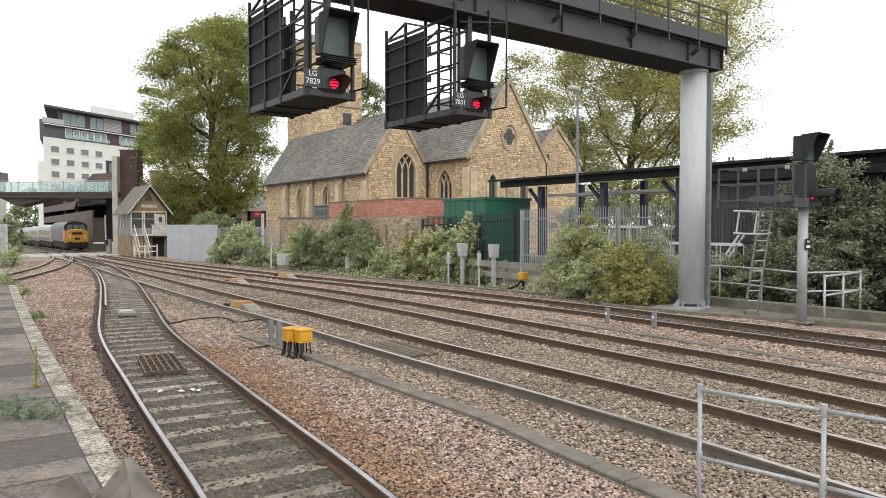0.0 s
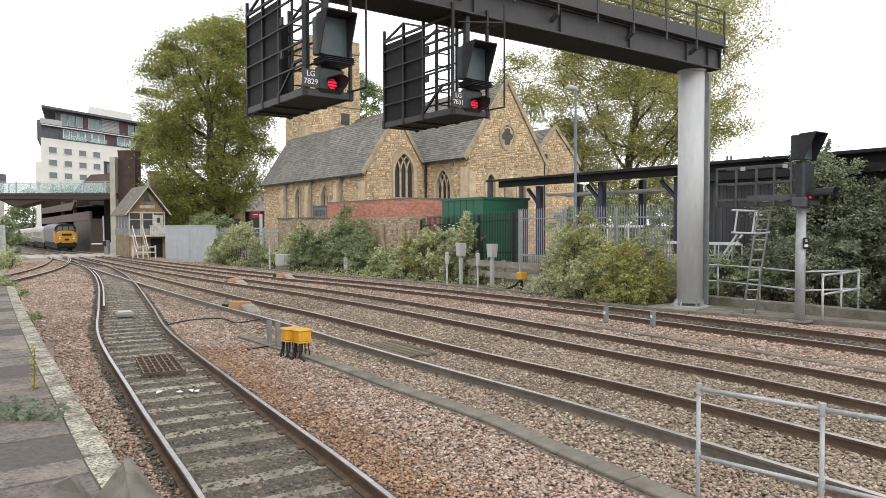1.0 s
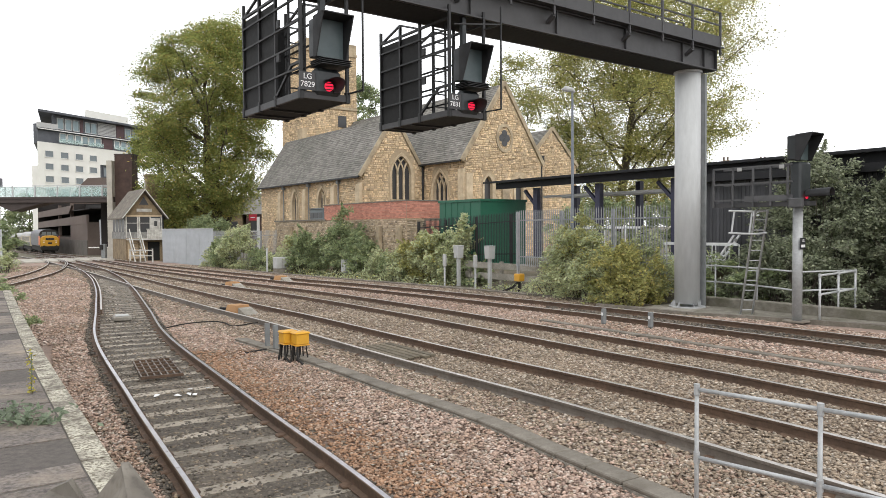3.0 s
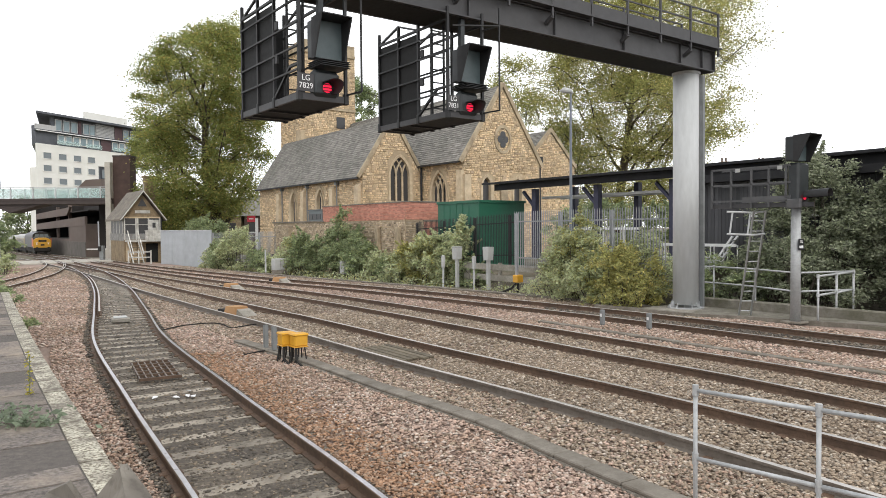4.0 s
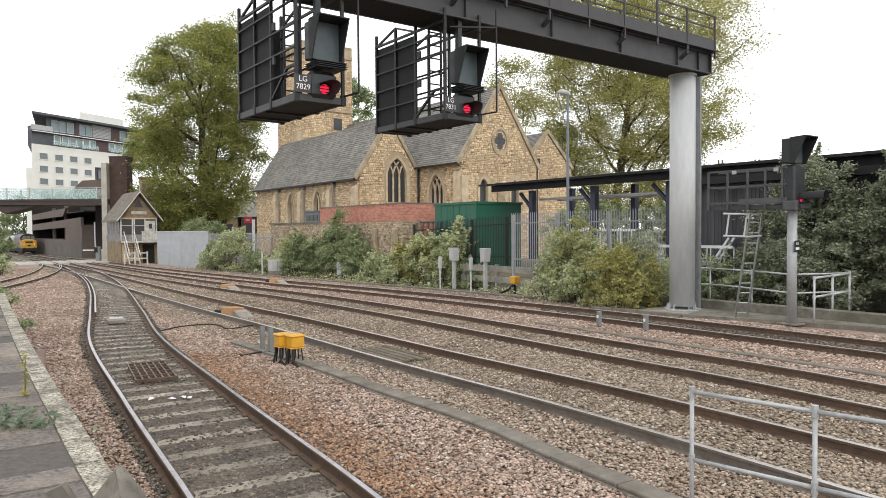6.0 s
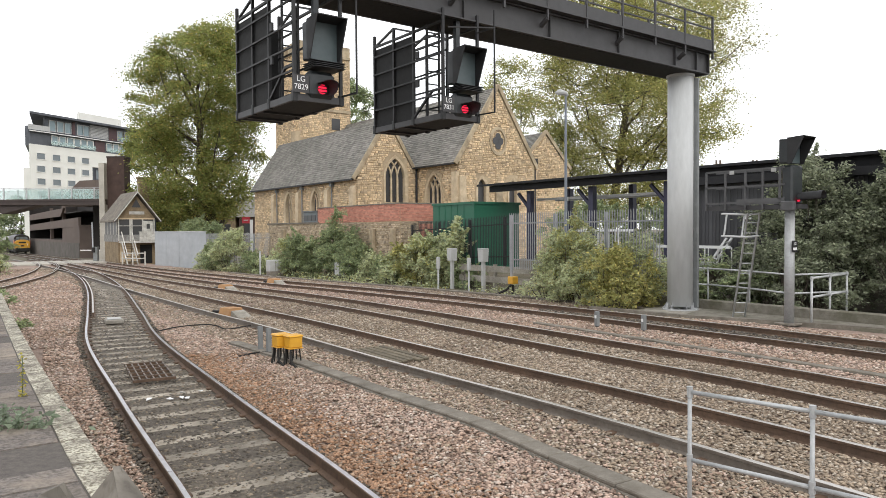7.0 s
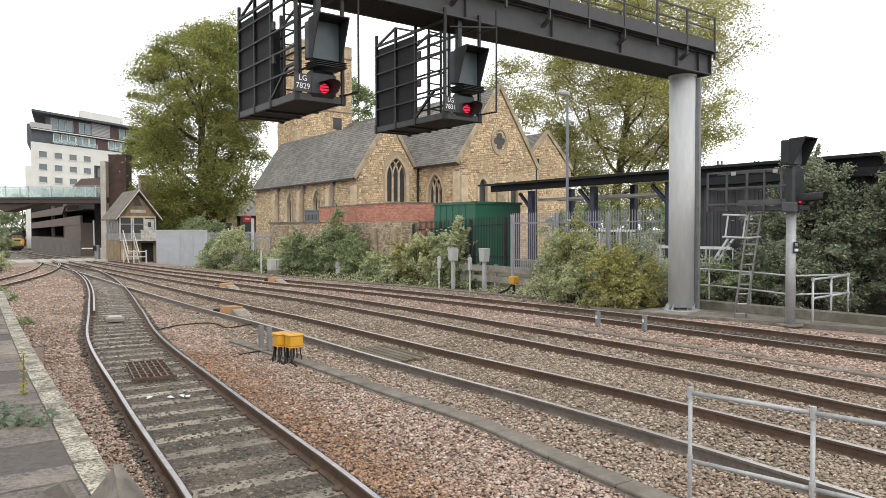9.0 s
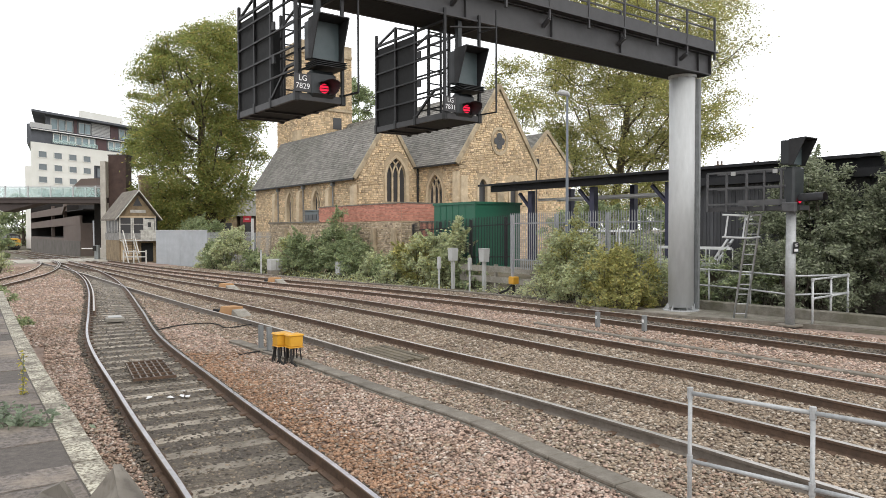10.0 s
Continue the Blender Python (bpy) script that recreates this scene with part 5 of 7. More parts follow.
def car_park():
    t = thing("car_park", pose(-52.5, 104.95, -1.0, 0, 0, 126.2), "brown concrete multi-storey car park with sloping decks", "car park")
    # local x runs away along the line, -y is behind

    def band(name, x0, x1, a0, a1, b0, b1, y=0.0, cut=0.0, label=""):
        p = [(x0 + cut, y, a0), (x1, y, b0), (x1, y, b1), (x0, y, a1)]
        part(name, MB().prism(p, (0, 0, 0), (0, -0.35, 0)), M["carpark"], t, label)

    band("base_wall", 0, 55, -1.4, 2.3, -1.4, 2.3)
    part("end_wall", MB().box(-0.3, -6.0, -1.4, 0, 0.0, 4.6), M["carpark"], t)
    band("corner_wall", 0, 14.0, 2.3, 4.6, 2.3, 4.4, label="plain concrete corner wall")
    band("parapet", 0, 55, 4.4, 5.75, 3.95, 5.15, 0.06, label="sloping concrete parapet")
    band("parapet", 13, 55, 6.2, 7.5, 6.1, 7.25, 0.06, 3.0, "sloping concrete parapet")
    band("parapet", 16, 55, 8.6, 9.9, 8.6, 9.8, 0.06, 3.0, "sloping concrete parapet")
    # decks and added closing walls, coloured near-black as the shaded interior between parapets
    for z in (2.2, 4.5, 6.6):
        part("deck", MB().box(0, -9, z, 55, -0.4, z + 0.15), M["carpark_shade"], t)
    part("back_wall", MB().box(0, -9.4, 0, 55, -9, 10), M["carpark_shade"], t)
    part("far_end_wall", MB().box(55, -9.4, 0, 55.4, 0.0, 10), M["carpark_shade"], t)
    part("pillar", MB().box(17, -0.9, 2.3, 17.5, -0.4, 8), M["carpark"], t)
    part("pillar", MB().box(30, -0.9, 2.3, 30.5, -0.4, 8), M["carpark"], t)
    inv = pose(-52.5, 104.95, -1.0, 0, 0, 126.2).inverted()
    part("stair_housing", MB().prism([(-56.2, 108, 6.5), (-56.2, 108, 8.1), (-53.8, 108, 10.4), (-51.4, 108, 10.5), (-51.4, 108, 6.5)], (0, 0, 0), (0, 4, 0)), M["carpark"], t, "sloping brown stair housing", m=inv)
    part("plinth_course", MB().box(-0.33, 0.01, -1.4, 55, 0.1, 1.9), M["carpark_plinth"], t, "greyer lower wall")
    g = thing("recessed_wall", pose(-50.0, 103.5, -1.0), "recessed building wall behind the footbridge, coloured near-black for its shade", "wall")
    # wall and soffit take the shade of the recess in their colour
    part("recess_wall", MB().box(0.3, 0, 0, 14, 0.4, 8.2), M["carpark_shade"], g)
    part("soffit", MB().box(-4, -6, 8.2, 14, 0.4, 8.6), M["carpark_shade"], g)


car_park()


M["old_white"] = mat("weathered_white_paint", (0.50, 0.485, 0.44), (0.70, 0.69, 0.65), 5, 0.8, bump=0.2, stain=(0.27, 0.25, 0.21), stain_scale=1.8, stain_amount=0.7, random_amount=0.1)
M["box_slate"] = mat("lichened_slate", (0.16, 0.14, 0.115), (0.24, 0.21, 0.175), 2.5, 0.85, bump=0.3, fine=20, stain=(0.13, 0.115, 0.09), stain_scale=1.1, stain_amount=0.6, island=0.22)
M["grey_siding"] = mat("grey_siding", (0.20, 0.20, 0.19), (0.34, 0.33, 0.31), 5, 0.85, bump=0.3, stain=(0.12, 0.11, 0.10), stain_scale=2.0, stain_amount=0.7)


def signal_box():
    t = thing("signal_box", pose(-31.24, 70.12, -0.78, 0, 0, 36.2), "old timber signal box with gabled roof and white outside stairs", "signal box")
    W, Dp, ze, zr = 3.5, 6.1, 4.7, 7.2
    # front gable looks to -y
    part("base", MB().box(0, 0, 0, W, Dp, 2.4), M["box_brick"], t, "yellow brick base")
    for k in range(3):
        part("base_panel", MB().box(0.15 + k * 0.55, -0.05, 0.3, 0.6 + k * 0.55, 0.01, 2.2), M["cream"], t, "cream boarded panel")
    part("upper_storey", MB().box(0, 0, 2.4, W, Dp, 3.0), M["grey_siding"], t, "weathered grey boarding")
    part("cabin", MB().box(0.1, 0.12, 3.0, W - 0.1, Dp, ze), M["hotel_dark"], t, "dark glazed cabin")
    part("gable", MB().prism([(0, 0, ze), (W, 0, ze), (W / 2, 0, zr - 0.2)], (0, 0, 0), (0, 0.1, 0)), M["box_brick"], t)
    part("gable_window", MB().prism([(W / 2 - 0.45, -0.02, 5.75), (W / 2 + 0.45, -0.02, 5.75), (W / 2, -0.02, 6.6)], (0, -0.02, 0), (0, 0.02, 0)), M["window_dark"], t)
    for x in (0.0, 1.08, 1.25, 2.28, W - 0.12):
        part("frame_post", MB().box(x, -0.02, 2.4, x + 0.12, 0.12, ze), M["old_white"], t)
    part("frame_head", MB().box(0, -0.03, ze - 0.15, W, 0.12, ze), M["cream"], t)
    for x in (0.1, 1.32):
        part("window", MB().box(x, 0.06, 3.05, x + 1.0, 0.11, ze - 0.2), M["window_dark"], t)
        part("transom", MB().bar((x, 0.03, 3.9), (x + 1.0, 0.03, 3.9), 0.06), M["old_white"], t)
    d = part("door", MB().box(2.4, -0.06, 2.35, 3.3, 0.1, 4.4), M["old_white"], t, "white boarded door")
    part("door_pane", MB().box(2.7, -0.09, 3.6, 3.0, -0.05, 4.1), M["window_dark"], d)
    part("porch", MB().box(0.05, -1.1, 2.2, W, 0, 2.35), M["old_white"], t)
    for k in range(12):
        x = 1.75 + 0.146 * k
        part("porch_board", MB().box(x, -1.1, 2.35, x + 0.134, -1.06 + 0.01 * (k % 2), 3.25 - 0.02 * (k % 3)), M["old_white"], t)
    part("porch_rail", MB().box(1.7, -1.12, 3.25, W, -1.0, 3.32), M["old_white"], t)
    # no hole here: a flat black panel gives the opening's shade
    part("under_door", MB().box(2.05, -0.03, 0.1, 3.2, 0.02, 2.0), M["deep_black"], t, "flat black panel as the shaded opening below the balcony")
    part("corner_pipe", MB().tube([(W + 0.06, -0.06, 0), (W + 0.06, -0.06, ze)], 0.07, 8), M["black"], t)
    part("side_window", MB().box(-0.03, 0.3, 3.1, 0.105, Dp - 0.4, ze - 0.15), M["window_dark"], t)
    for k in range(5):
        y = 0.3 + k * (Dp - 0.8) / 4
        part("side_mullion", MB().box(-0.06, y, 3.0, -0.031, y + 0.1, ze), M["old_white"], t)
    part("side_boards", MB().box(-0.05, 0.0, 2.3, -0.003, Dp, 3.05), M["grey_siding"], t)
    part("sign", MB().box(1.05, -0.06, 5.05, 2.5, -0.01, 5.35), M["old_white"], t, "pale name board")
    for s in (0, 1):
        x0 = -0.44 if s == 0 else W + 0.44
        mb = MB().prism([(x0, 0, ze - 0.42), (W / 2, 0, zr), (W / 2, 0, zr + 0.16), (x0, 0, ze - 0.26)], (0, -0.6, 0), (0, Dp + 0.4, 0))
        slope = part("roof_slope", mb, M["box_slate"], t)
        rows, d = MB(), Vector((W / 2 - x0, 0, zr - ze + 0.42))
        up = Vector((-d.z, 0, d.x)).normalized() * (1 if s == 0 else -1)
        for r in range(14):
            for k in range(18):
                p = Vector((x0, -0.6 + (k + 0.5 * (r % 2)) * (Dp + 0.8) / 18.6, ze - 0.26)) + d * (r / 14) + up * random.uniform(0.01, 0.03)
                e, w = Vector((0, (Dp + 0.8) / 18.6 - 0.02, 0)), d * 0.075
                rows.add([p, p + e, p + e + w, p + w, p - up * 0.03, p + e - up * 0.03], [(0, 1, 2, 3), (4, 5, 1, 0)])
        tagged(part("slating", rows, M["box_slate"], slope, "lichened overlapping slates"), kind="stuff")
        part("barge_board", MB().bar((x0, -0.62, ze - 0.34), (W / 2, -0.62, zr + 0.08), 0.07, 0.26, up=(0, 1, 0)), M["old_white"], t, "white bargeboard")
    part("finial", MB().tube([(W / 2, -0.6, zr), (W / 2, -0.6, zr + 0.8)], 0.05, 6), M["old_white"], t)
    part("chimney", MB().box(W - 0.3, 4.5, 3, W + 0.8, 5.6, 9.0), M["box_brick"], t)
    part("chimney_cap", MB().box(W - 0.4, 4.4, 9.0, W + 0.9, 5.7, 9.2), M["box_brick"], t)
    for x in (0.1, 1.05):
        part("stair_string", MB().bar((x + 0.1, -2.9, 0.05), (x, -1.0, 2.35), 0.06, 0.2), M["old_white"], t)
        part("stair_rail", MB().bar((x + 0.1, -2.9, 1.0), (x, -1.0, 3.3), 0.07), M["old_white"], t)
    for k in range(9):
        f = k / 9
        part("tread", MB().box(0.12 + 0.1 * (1 - f), -2.9 + 1.9 * f, 0.15 + 2.2 * f, 1.05 + 0.1 * (1 - f), -2.65 + 1.9 * f, 0.19 + 2.2 * f), M["dark_timber"], t)
    fence = thing("white_fence", pose(-29.2, 66.2, -0.75, 0, 0, 10), "white painted timber post and rail fence", "fence")
    for x in (0, 0.9, 2.0):
        part("post", MB().box(x, 0, 0, x + 0.12, 0.12, 1.4), M["old_white"], fence)
    for z in (0.7, 1.2):
        part("rail", MB().box(0, -0.03, z, 2.1, 0.03, z + 0.1), M["old_white"], fence)


signal_box()


def level_crossing():
    t = thing("level_crossing", site(-38.6, 73.2, gz(73) - 0.02), "pale concrete level crossing deck across the tracks", "level crossing", kind="structure")
    for y0, y1 in ((-9, -4.6), (-4.3, -2.4), (-2.2, -1.0), (-0.75, 0.55), (0.8, 2.4), (2.6, 3.9), (4.15, 10)):
        part("deck_panel", MB().bevel_box(-4, y0, -0.2, 4, y1, 0.015, 0.01), M["pale_concrete"], t)
    w = thing("crossing_wall", pose(-37.5, 80.0, -0.9), "low white wall beside the level crossing", "wall")
    part("wall_body", MB().box(-1.9, 2, 0, 1.0, 2.4, 1.25), M["pale_concrete"], w)
    part("coping", MB().box(-3.4, 1.95, 1.25, 1.0, 2.45, 1.37), M["white_wood"], w)
    b = thing("barrier_machine", pose(-36.6, 75.0, -0.85), "grey crossing barrier machine with upright arm", "barrier")
    part("cabinet", MB().bevel_box(0.5, 0, 0, 0.95, 0.45, 1.8, 0.04), M["post_grey"], b)
    part("arm", MB().bar((0.55, -0.06, 1.6), (0.5, -0.06, 4.4), 0.11, up=(1, 0, 0)), M["fence_board"], b)
    part("arm_weight", MB().bevel_box(0.4, -0.14, 1.2, 0.75, -0.01, 1.75, 0.03), M["rubber"], b)


level_crossing()


# ---- train ----
def loco():
    t = thing("locomotive", Matrix.Identity(4), "diesel locomotive with yellow nose and dark grey body", "locomotive")
    # the visible end looks to +x at x = 0; body runs to -x; z = 0 is rail top
    L, w = 18.7, 1.35

    def section(h, ww):
        half = [(ww, 1.15), (ww, h - 0.8), (ww * 0.96, h - 0.52), (ww * 0.84, h - 0.27), (ww * 0.6, h - 0.09), (ww * 0.28, h)]
        return [(-a, b) for a, b in half] + half[::-1]

    body = MB()
    s = section(3.75, w)
    body.prism([(0, y, z) for y, z in s], (-L + 1.4, 0, 0), (-1.45, 0, 0))
    part("body", body, M["loco_blue"], t)
    nose = [(w * 0.96, 1.05), (w, 1.9), (w * 0.97, 2.25), (w * 0.86, 2.52), (w * 0.66, 2.7), (w * 0.36, 2.8)]
    nose = [(-a, b) for a, b in nose] + nose[::-1]
    n, front = len(nose), MB()
    for x, k in ((-1.45, 1.0), (-0.3, 1.0), (-0.1, 0.97), (0.0, 0.9)):
        front.v += [(x, y * k, 1.9 + (z - 1.9) * k) for y, z in nose]
    front.f = [(r * n + i, r * n + (i + 1) % n, (r + 1) * n + (i + 1) % n, (r + 1) * n + i) for r in range(3) for i in range(n)] + [tuple(range(3 * n, 4 * n))]
    part("nose", front, M["loco_yellow"], t, "yellow warning nose")
    part("cab_surround", MB().prism([(-1.43, y * 1.004, z) for y, z in section(3.76, w) if z > 2.5] , (0, 0, 0), (0.03, 0, 0)), M["rubber"], t, "dark cab front above the nose")
    part("horn_grille", MB().box(-0.02, -0.28, 1.45, 0.03, 0.28, 1.72), M["rubber"], t)
    part("nose_handrail", MB().bar((0.04, -1.0, 2.0), (0.04, -0.7, 2.0), 0.04).bar((0.04, 0.7, 2.0), (0.04, 1.0, 2.0), 0.04), M["white_sign"], t)
    for sgn in (-1, 1):
        part("side_panel", MB().box(-2.9, sgn * w, 1.3, -0.2, sgn * (w + 0.015), 2.7), M["loco_orange"], t, "orange-red cab side")
    part("windscreen", MB().prism([(-1.39, -1.1, 2.83), (-1.39, 1.1, 2.83), (-1.39, 0.9, 3.38), (-1.39, -0.9, 3.38)], (0, 0, 0), (0.03, 0, 0)), M["hotel_glass"], t)
    for y in (-0.4, 0.4):
        part("windscreen_pillar", MB().bar((-1.34, y, 2.8), (-1.34, y * 0.85, 3.4), 0.09, up=(1, 0, 0)), M["rubber"], t)
    part("headcode_box", MB().box(-0.05, -0.6, 2.1, 0.03, 0.6, 2.4), M["rubber"], t)
    for y in (-0.85, 0.85):
        part("marker_light", MB().tube([(0, y, 1.75), (0.05, y, 1.75)], 0.1, 12), M["white_sign"], t)
        part("buffer", MB().tube([(-0.05, y, 1.0), (0.5, y, 1.0), (0.52, y, 1.0)], [0.1, 0.1, 0.25], 12), M["rubber"], t)
    part("buffer_beam", MB().box(-0.3, -1.25, 0.55, 0.02, 1.25, 1.12), M["rubber"], t)
    part("underframe", MB().box(-L + 0.3, -1.1, 0.35, -0.3, 1.1, 1.15), M["rubber"], t)
    for x in (-2.2, -4.1, -5.9, -12.8, -14.6, -16.5):
        for y in (-0.78, 0.78):
            part("wheel", MB().tube([(x, y - 0.07, 0.55), (x, y + 0.07, 0.55)], 0.55, 20), M["rubber"], t)
    part("roof_vent", MB().box(-13, -0.6, 3.74, -5, 0.6, 3.86), M["hotel_dark"], t)
    return t


def coach():
    t = thing("railway_coach", Matrix.Identity(4), "cream and grey railway coach with pale roof", "coach", "coaches of the train")
    L, w = 20.0, 1.38
    part("body", MB().box(-L, -w, 1.1, 0, w, 2.9), M["coach_cream"], t)
    roof = [(-w, 2.9), (-w * 0.92, 3.3), (-w * 0.5, 3.65), (w * 0.5, 3.65), (w * 0.92, 3.3), (w, 2.9)]
    part("roof", MB().prism([(0, y, z) for y, z in roof], (-L, 0, 0), (0, 0, 0)), M["coach_grey"], t, "pale grey roof")
    for sgn in (-1, 1):
        for k in range(8):
            part("window", MB().box(-2.6 - 2.2 * k, sgn * w, 1.95, -1.2 - 2.2 * k, sgn * (w + 0.015), 2.75), M["window_dark"], t)
        part("waist_band", MB().box(-L, sgn * w, 1.1, 0, sgn * (w + 0.012), 1.75), M["loco_blue"], t)
    part("underframe", MB().box(-L + 0.5, -1.1, 0.35, -0.5, 1.1, 1.1), M["rubber"], t)
    for x in (-2.0, -4.5, -15.5, -18.0):
        for y in (-0.78, 0.78):
            part("wheel", MB().tube([(x, y - 0.07, 0.46), (x, y + 0.07, 0.46)], 0.46, 16), M["rubber"], t)
    return t


TRAIN = [loco(), coach()]
TRAIN += [copy_thing(TRAIN[1], Matrix.Identity(4)) for _ in range(3)]
# ---- verge and far platform ----
def green_cabin():
    t = thing("green_cabin", site(2.17, 36.4, 0.45), "dark green steel equipment cabin behind the fence", "cabin")
    L, W, H = 3.6, 3.2, 3.37
    part("wall", MB().box(-L, 0, 0, 0, W, H), M["green"], t)
    part("roof", MB().box(-L - 0.06, -0.06, H, 0.06, W + 0.06, H + 0.13), M["green"], t)
    for k in range(1, 6):
        part("cladding_rib", MB().box(-L + k * 0.55 - 0.02, -0.02, 0, -L + k * 0.55 + 0.02, 0, H), M["green"], t)
    part("door", MB().box(0, 0.5, 0.05, 0.03, 2.0, 2.6), M["green"], t)
    part("corner_trim", MB().box(-0.05, -0.03, 0, 0.03, 0.05, H), M["green"], t)


green_cabin()


def palisade(a, b, z0, z1, h, material, label, spacing=0.125, posts=2.75, group="palisade fences"):
    a, b = Vector((*a, 0)), Vector((*b, 0))
    d = b - a
    n = int(d.length / spacing)
    t = thing("palisade_fence", pose(a.x, a.y, 0, 0, 0, math.degrees(math.atan2(d.y, d.x))), label, "fence", group)
    pale = MB()
    pale.add([(-0.02, 0, 0.05), (0.02, 0, 0.05), (0.02, 0, h - 0.12), (0, 0, h), (-0.02, 0, h - 0.12), (0, -0.025, 0.05), (0, -0.025, h - 0.05)],
             [(0, 5, 6, 4), (5, 1, 2, 6), (4, 6, 3), (6, 2, 3)])
    me = pale.mesh("pale")
    L = d.length
    zz = lambda x: z0 + (z1 - z0) * x / L
    for k in range(n + 1):
        x = k * spacing
        part("pale", me, material, t, m=pose(x, -0.03, zz(x)))
    for z in (0.45, h - 0.45):
        part("rail", MB().bar((0, 0.01, z0 + z), (L, 0.01, z1 + z), 0.05, 0.05), material, t)
    for k in range(int(L / posts) + 1):
        x = k * posts
        part("post", MB().box(x - 0.05, 0.02, zz(x) - 0.3, x + 0.05, 0.12, zz(x) + h - 0.1), material, t)
    return t


palisade((3.36, 30.2), (7.7, 23.4), 0.75, 0.75, 2.45, M["galv_fence"], "galvanised steel palisade fence beside the far platform")
palisade((-1.2, 40.3), (3.7, 33.0), 0.45, 0.75, 2.45, M["black"], "dark green steel palisade fence around the cabin")
palisade((-19.2, 59.9), (-12.9, 56.0), -0.65, -0.6, 3.0, M["galv_fence"], "galvanised palisade fence by the church wall")


def sheet_fence():
    t = thing("sheet_fence", pose(-26.0, 66.0, -0.75, 0, 0, -42), "plain grey steel sheet fence panels", "fence")
    for k in range(4):
        part("panel", MB().bevel_box(k * 2.25 + 0.01, 0, 0, k * 2.25 + 2.23, 0.06, 3.2, 0.01), M["fence_board"], t)
    part("top_rail", MB().box(0, -0.03, 3.2, 9.0, 0.09, 3.28), M["galv"], t)


sheet_fence()


def boundary_wall():
    t = thing("boundary_wall", site(-1.88, 41.0, -0.6), "old rubble stone boundary wall below the church", "wall", kind="structure")
    course_wall(t, pose(-19, 0, 0), 19.0, 3.6, seed=21, course=0.11, name="wall", stone="stone_old")
    course_wall(t, pose(0.0, 0.02, 0, 0, 0, 90), 6.0, 3.6, seed=22, course=0.11, name="wall", stone="stone_old")
    part("coping", MB().box(-19.1, -0.1, 3.6, -10.2, 0.6, 3.7), M["concrete_dark"], t)
    for x in (-16.0, -13.6, -3.0, -0.7):
        part("pier", MB().bevel_box(x, -0.3, 0, x + 0.36, -0.04, 3.2, 0.04), M["stone_trim"], t)
    b = thing("brick_wall", site(-1.88, 41.0, 3.02), "red brick wall on top of the stone boundary wall", "wall", kind="structure")
    rng = random.Random(4)

    def bricks(m, L, H):
        core = part("wall_run", MB().box(0, 0.01, 0, L, 0.35, H), M["mortar"], b, m=m)
        mb = MB()
        for r in range(int(H / 0.085)):
            z = r * 0.085
            for k in range(int(L / 0.24) + 2):
                x0, x1 = max(0, (k - 0.5 * (r % 2)) * 0.24 + 0.005), min(L, (k + 1 - 0.5 * (r % 2)) * 0.24 - 0.005)
                if x1 > x0:
                    mb.box(x0, -rng.uniform(0.004, 0.012), z + 0.005, x1, 0.012, z + 0.080)
        tagged(part("brickwork", mb, M["brick"], core, "red bricks in stretcher courses"), kind="stuff")
        part("coping", MB().box(-0.05, -0.05, H, L + 0.05, 0.4, H + 0.07), M["concrete_dark"], core)

    bricks(pose(-10.4, -0.03, 0), 10.4, 1.02)
    bricks(pose(0.03, 0, 0, 0, 0, 90), 6.0, 1.02)
    bricks(pose(0.11, 1.3, -2.2, 0, 0, 90), 4.7, 2.12)
    c = thing("grey_kiosk", site(-8.3, 50.0, 2.9), "small grey kiosk with a window strip above the wall", "kiosk")
    part("body", MB().bevel_box(-2.0, 0, 0, 0.2, 1.2, 0.95, 0.03), M["kiosk"], c)
    for k in range(3):
        part("window", MB().box(-1.85 + 0.66 * k, -0.03, 0.3, -1.3 + 0.66 * k, 0.0, 0.7), M["window_dark"], c)
    part("roof_lip", MB().box(-2.08, -0.08, 0.95, 0.28, 1.25, 1.02), M["kiosk"], c)


boundary_wall()


def canopy():
    t = thing("platform_canopy", site(3.1, 38.0, 0.9), "dark station platform canopy on navy posts", "canopy")
    L = 34.0
    part("fascia", MB().box(0, 0, 3.6, L, 0.12, 3.93), M["canopy"], t)
    part("roof", MB().add([(-0.6, -0.4, 3.92), (L, -0.4, 3.92), (L, 5.5, 4.35), (-0.6, 5.5, 4.35), (-0.6, -0.4, 4.02), (L, -0.4, 4.02), (L, 5.5, 4.45), (-0.6, 5.5, 4.45)],
                          [(0, 1, 2, 3), (4, 5, 6, 7), (0, 1, 5, 4), (1, 2, 6, 5), (2, 3, 7, 6), (3, 0, 4, 7)]), M["canopy"], t)
    for k in range(5):
        x = 2.3 + 4.2 * k
        p = part("post", MB().box(x - 0.14, 0.7, 0, x + 0.14, 0.98, 3.6), M["navy"], t, "navy steel post")
        part("bracket", MB().bar((x, 0.84, 2.6), (x - 0.9, 0.84, 3.5), 0.14), M["navy"], p)
        part("back_post", MB().box(x - 0.14, 3.7, 0, x + 0.14, 3.98, 3.8), M["navy"], p)
    for y in (1.6, 3.0):
        part("strip_light", MB().box(2, y, 3.1, 16, y + 0.18, 3.22), M["white_sign"], t, "white strip lighting trunking")
    pf = thing("far_platform", site(1.0, 33.5, -0.3), "far station platform with concrete edge", "platform", kind="structure")
    part("platform_body", MB().box(2.0, 4.6, 0, 42, 16, 1.15), M["concrete_dark"], pf)


canopy()


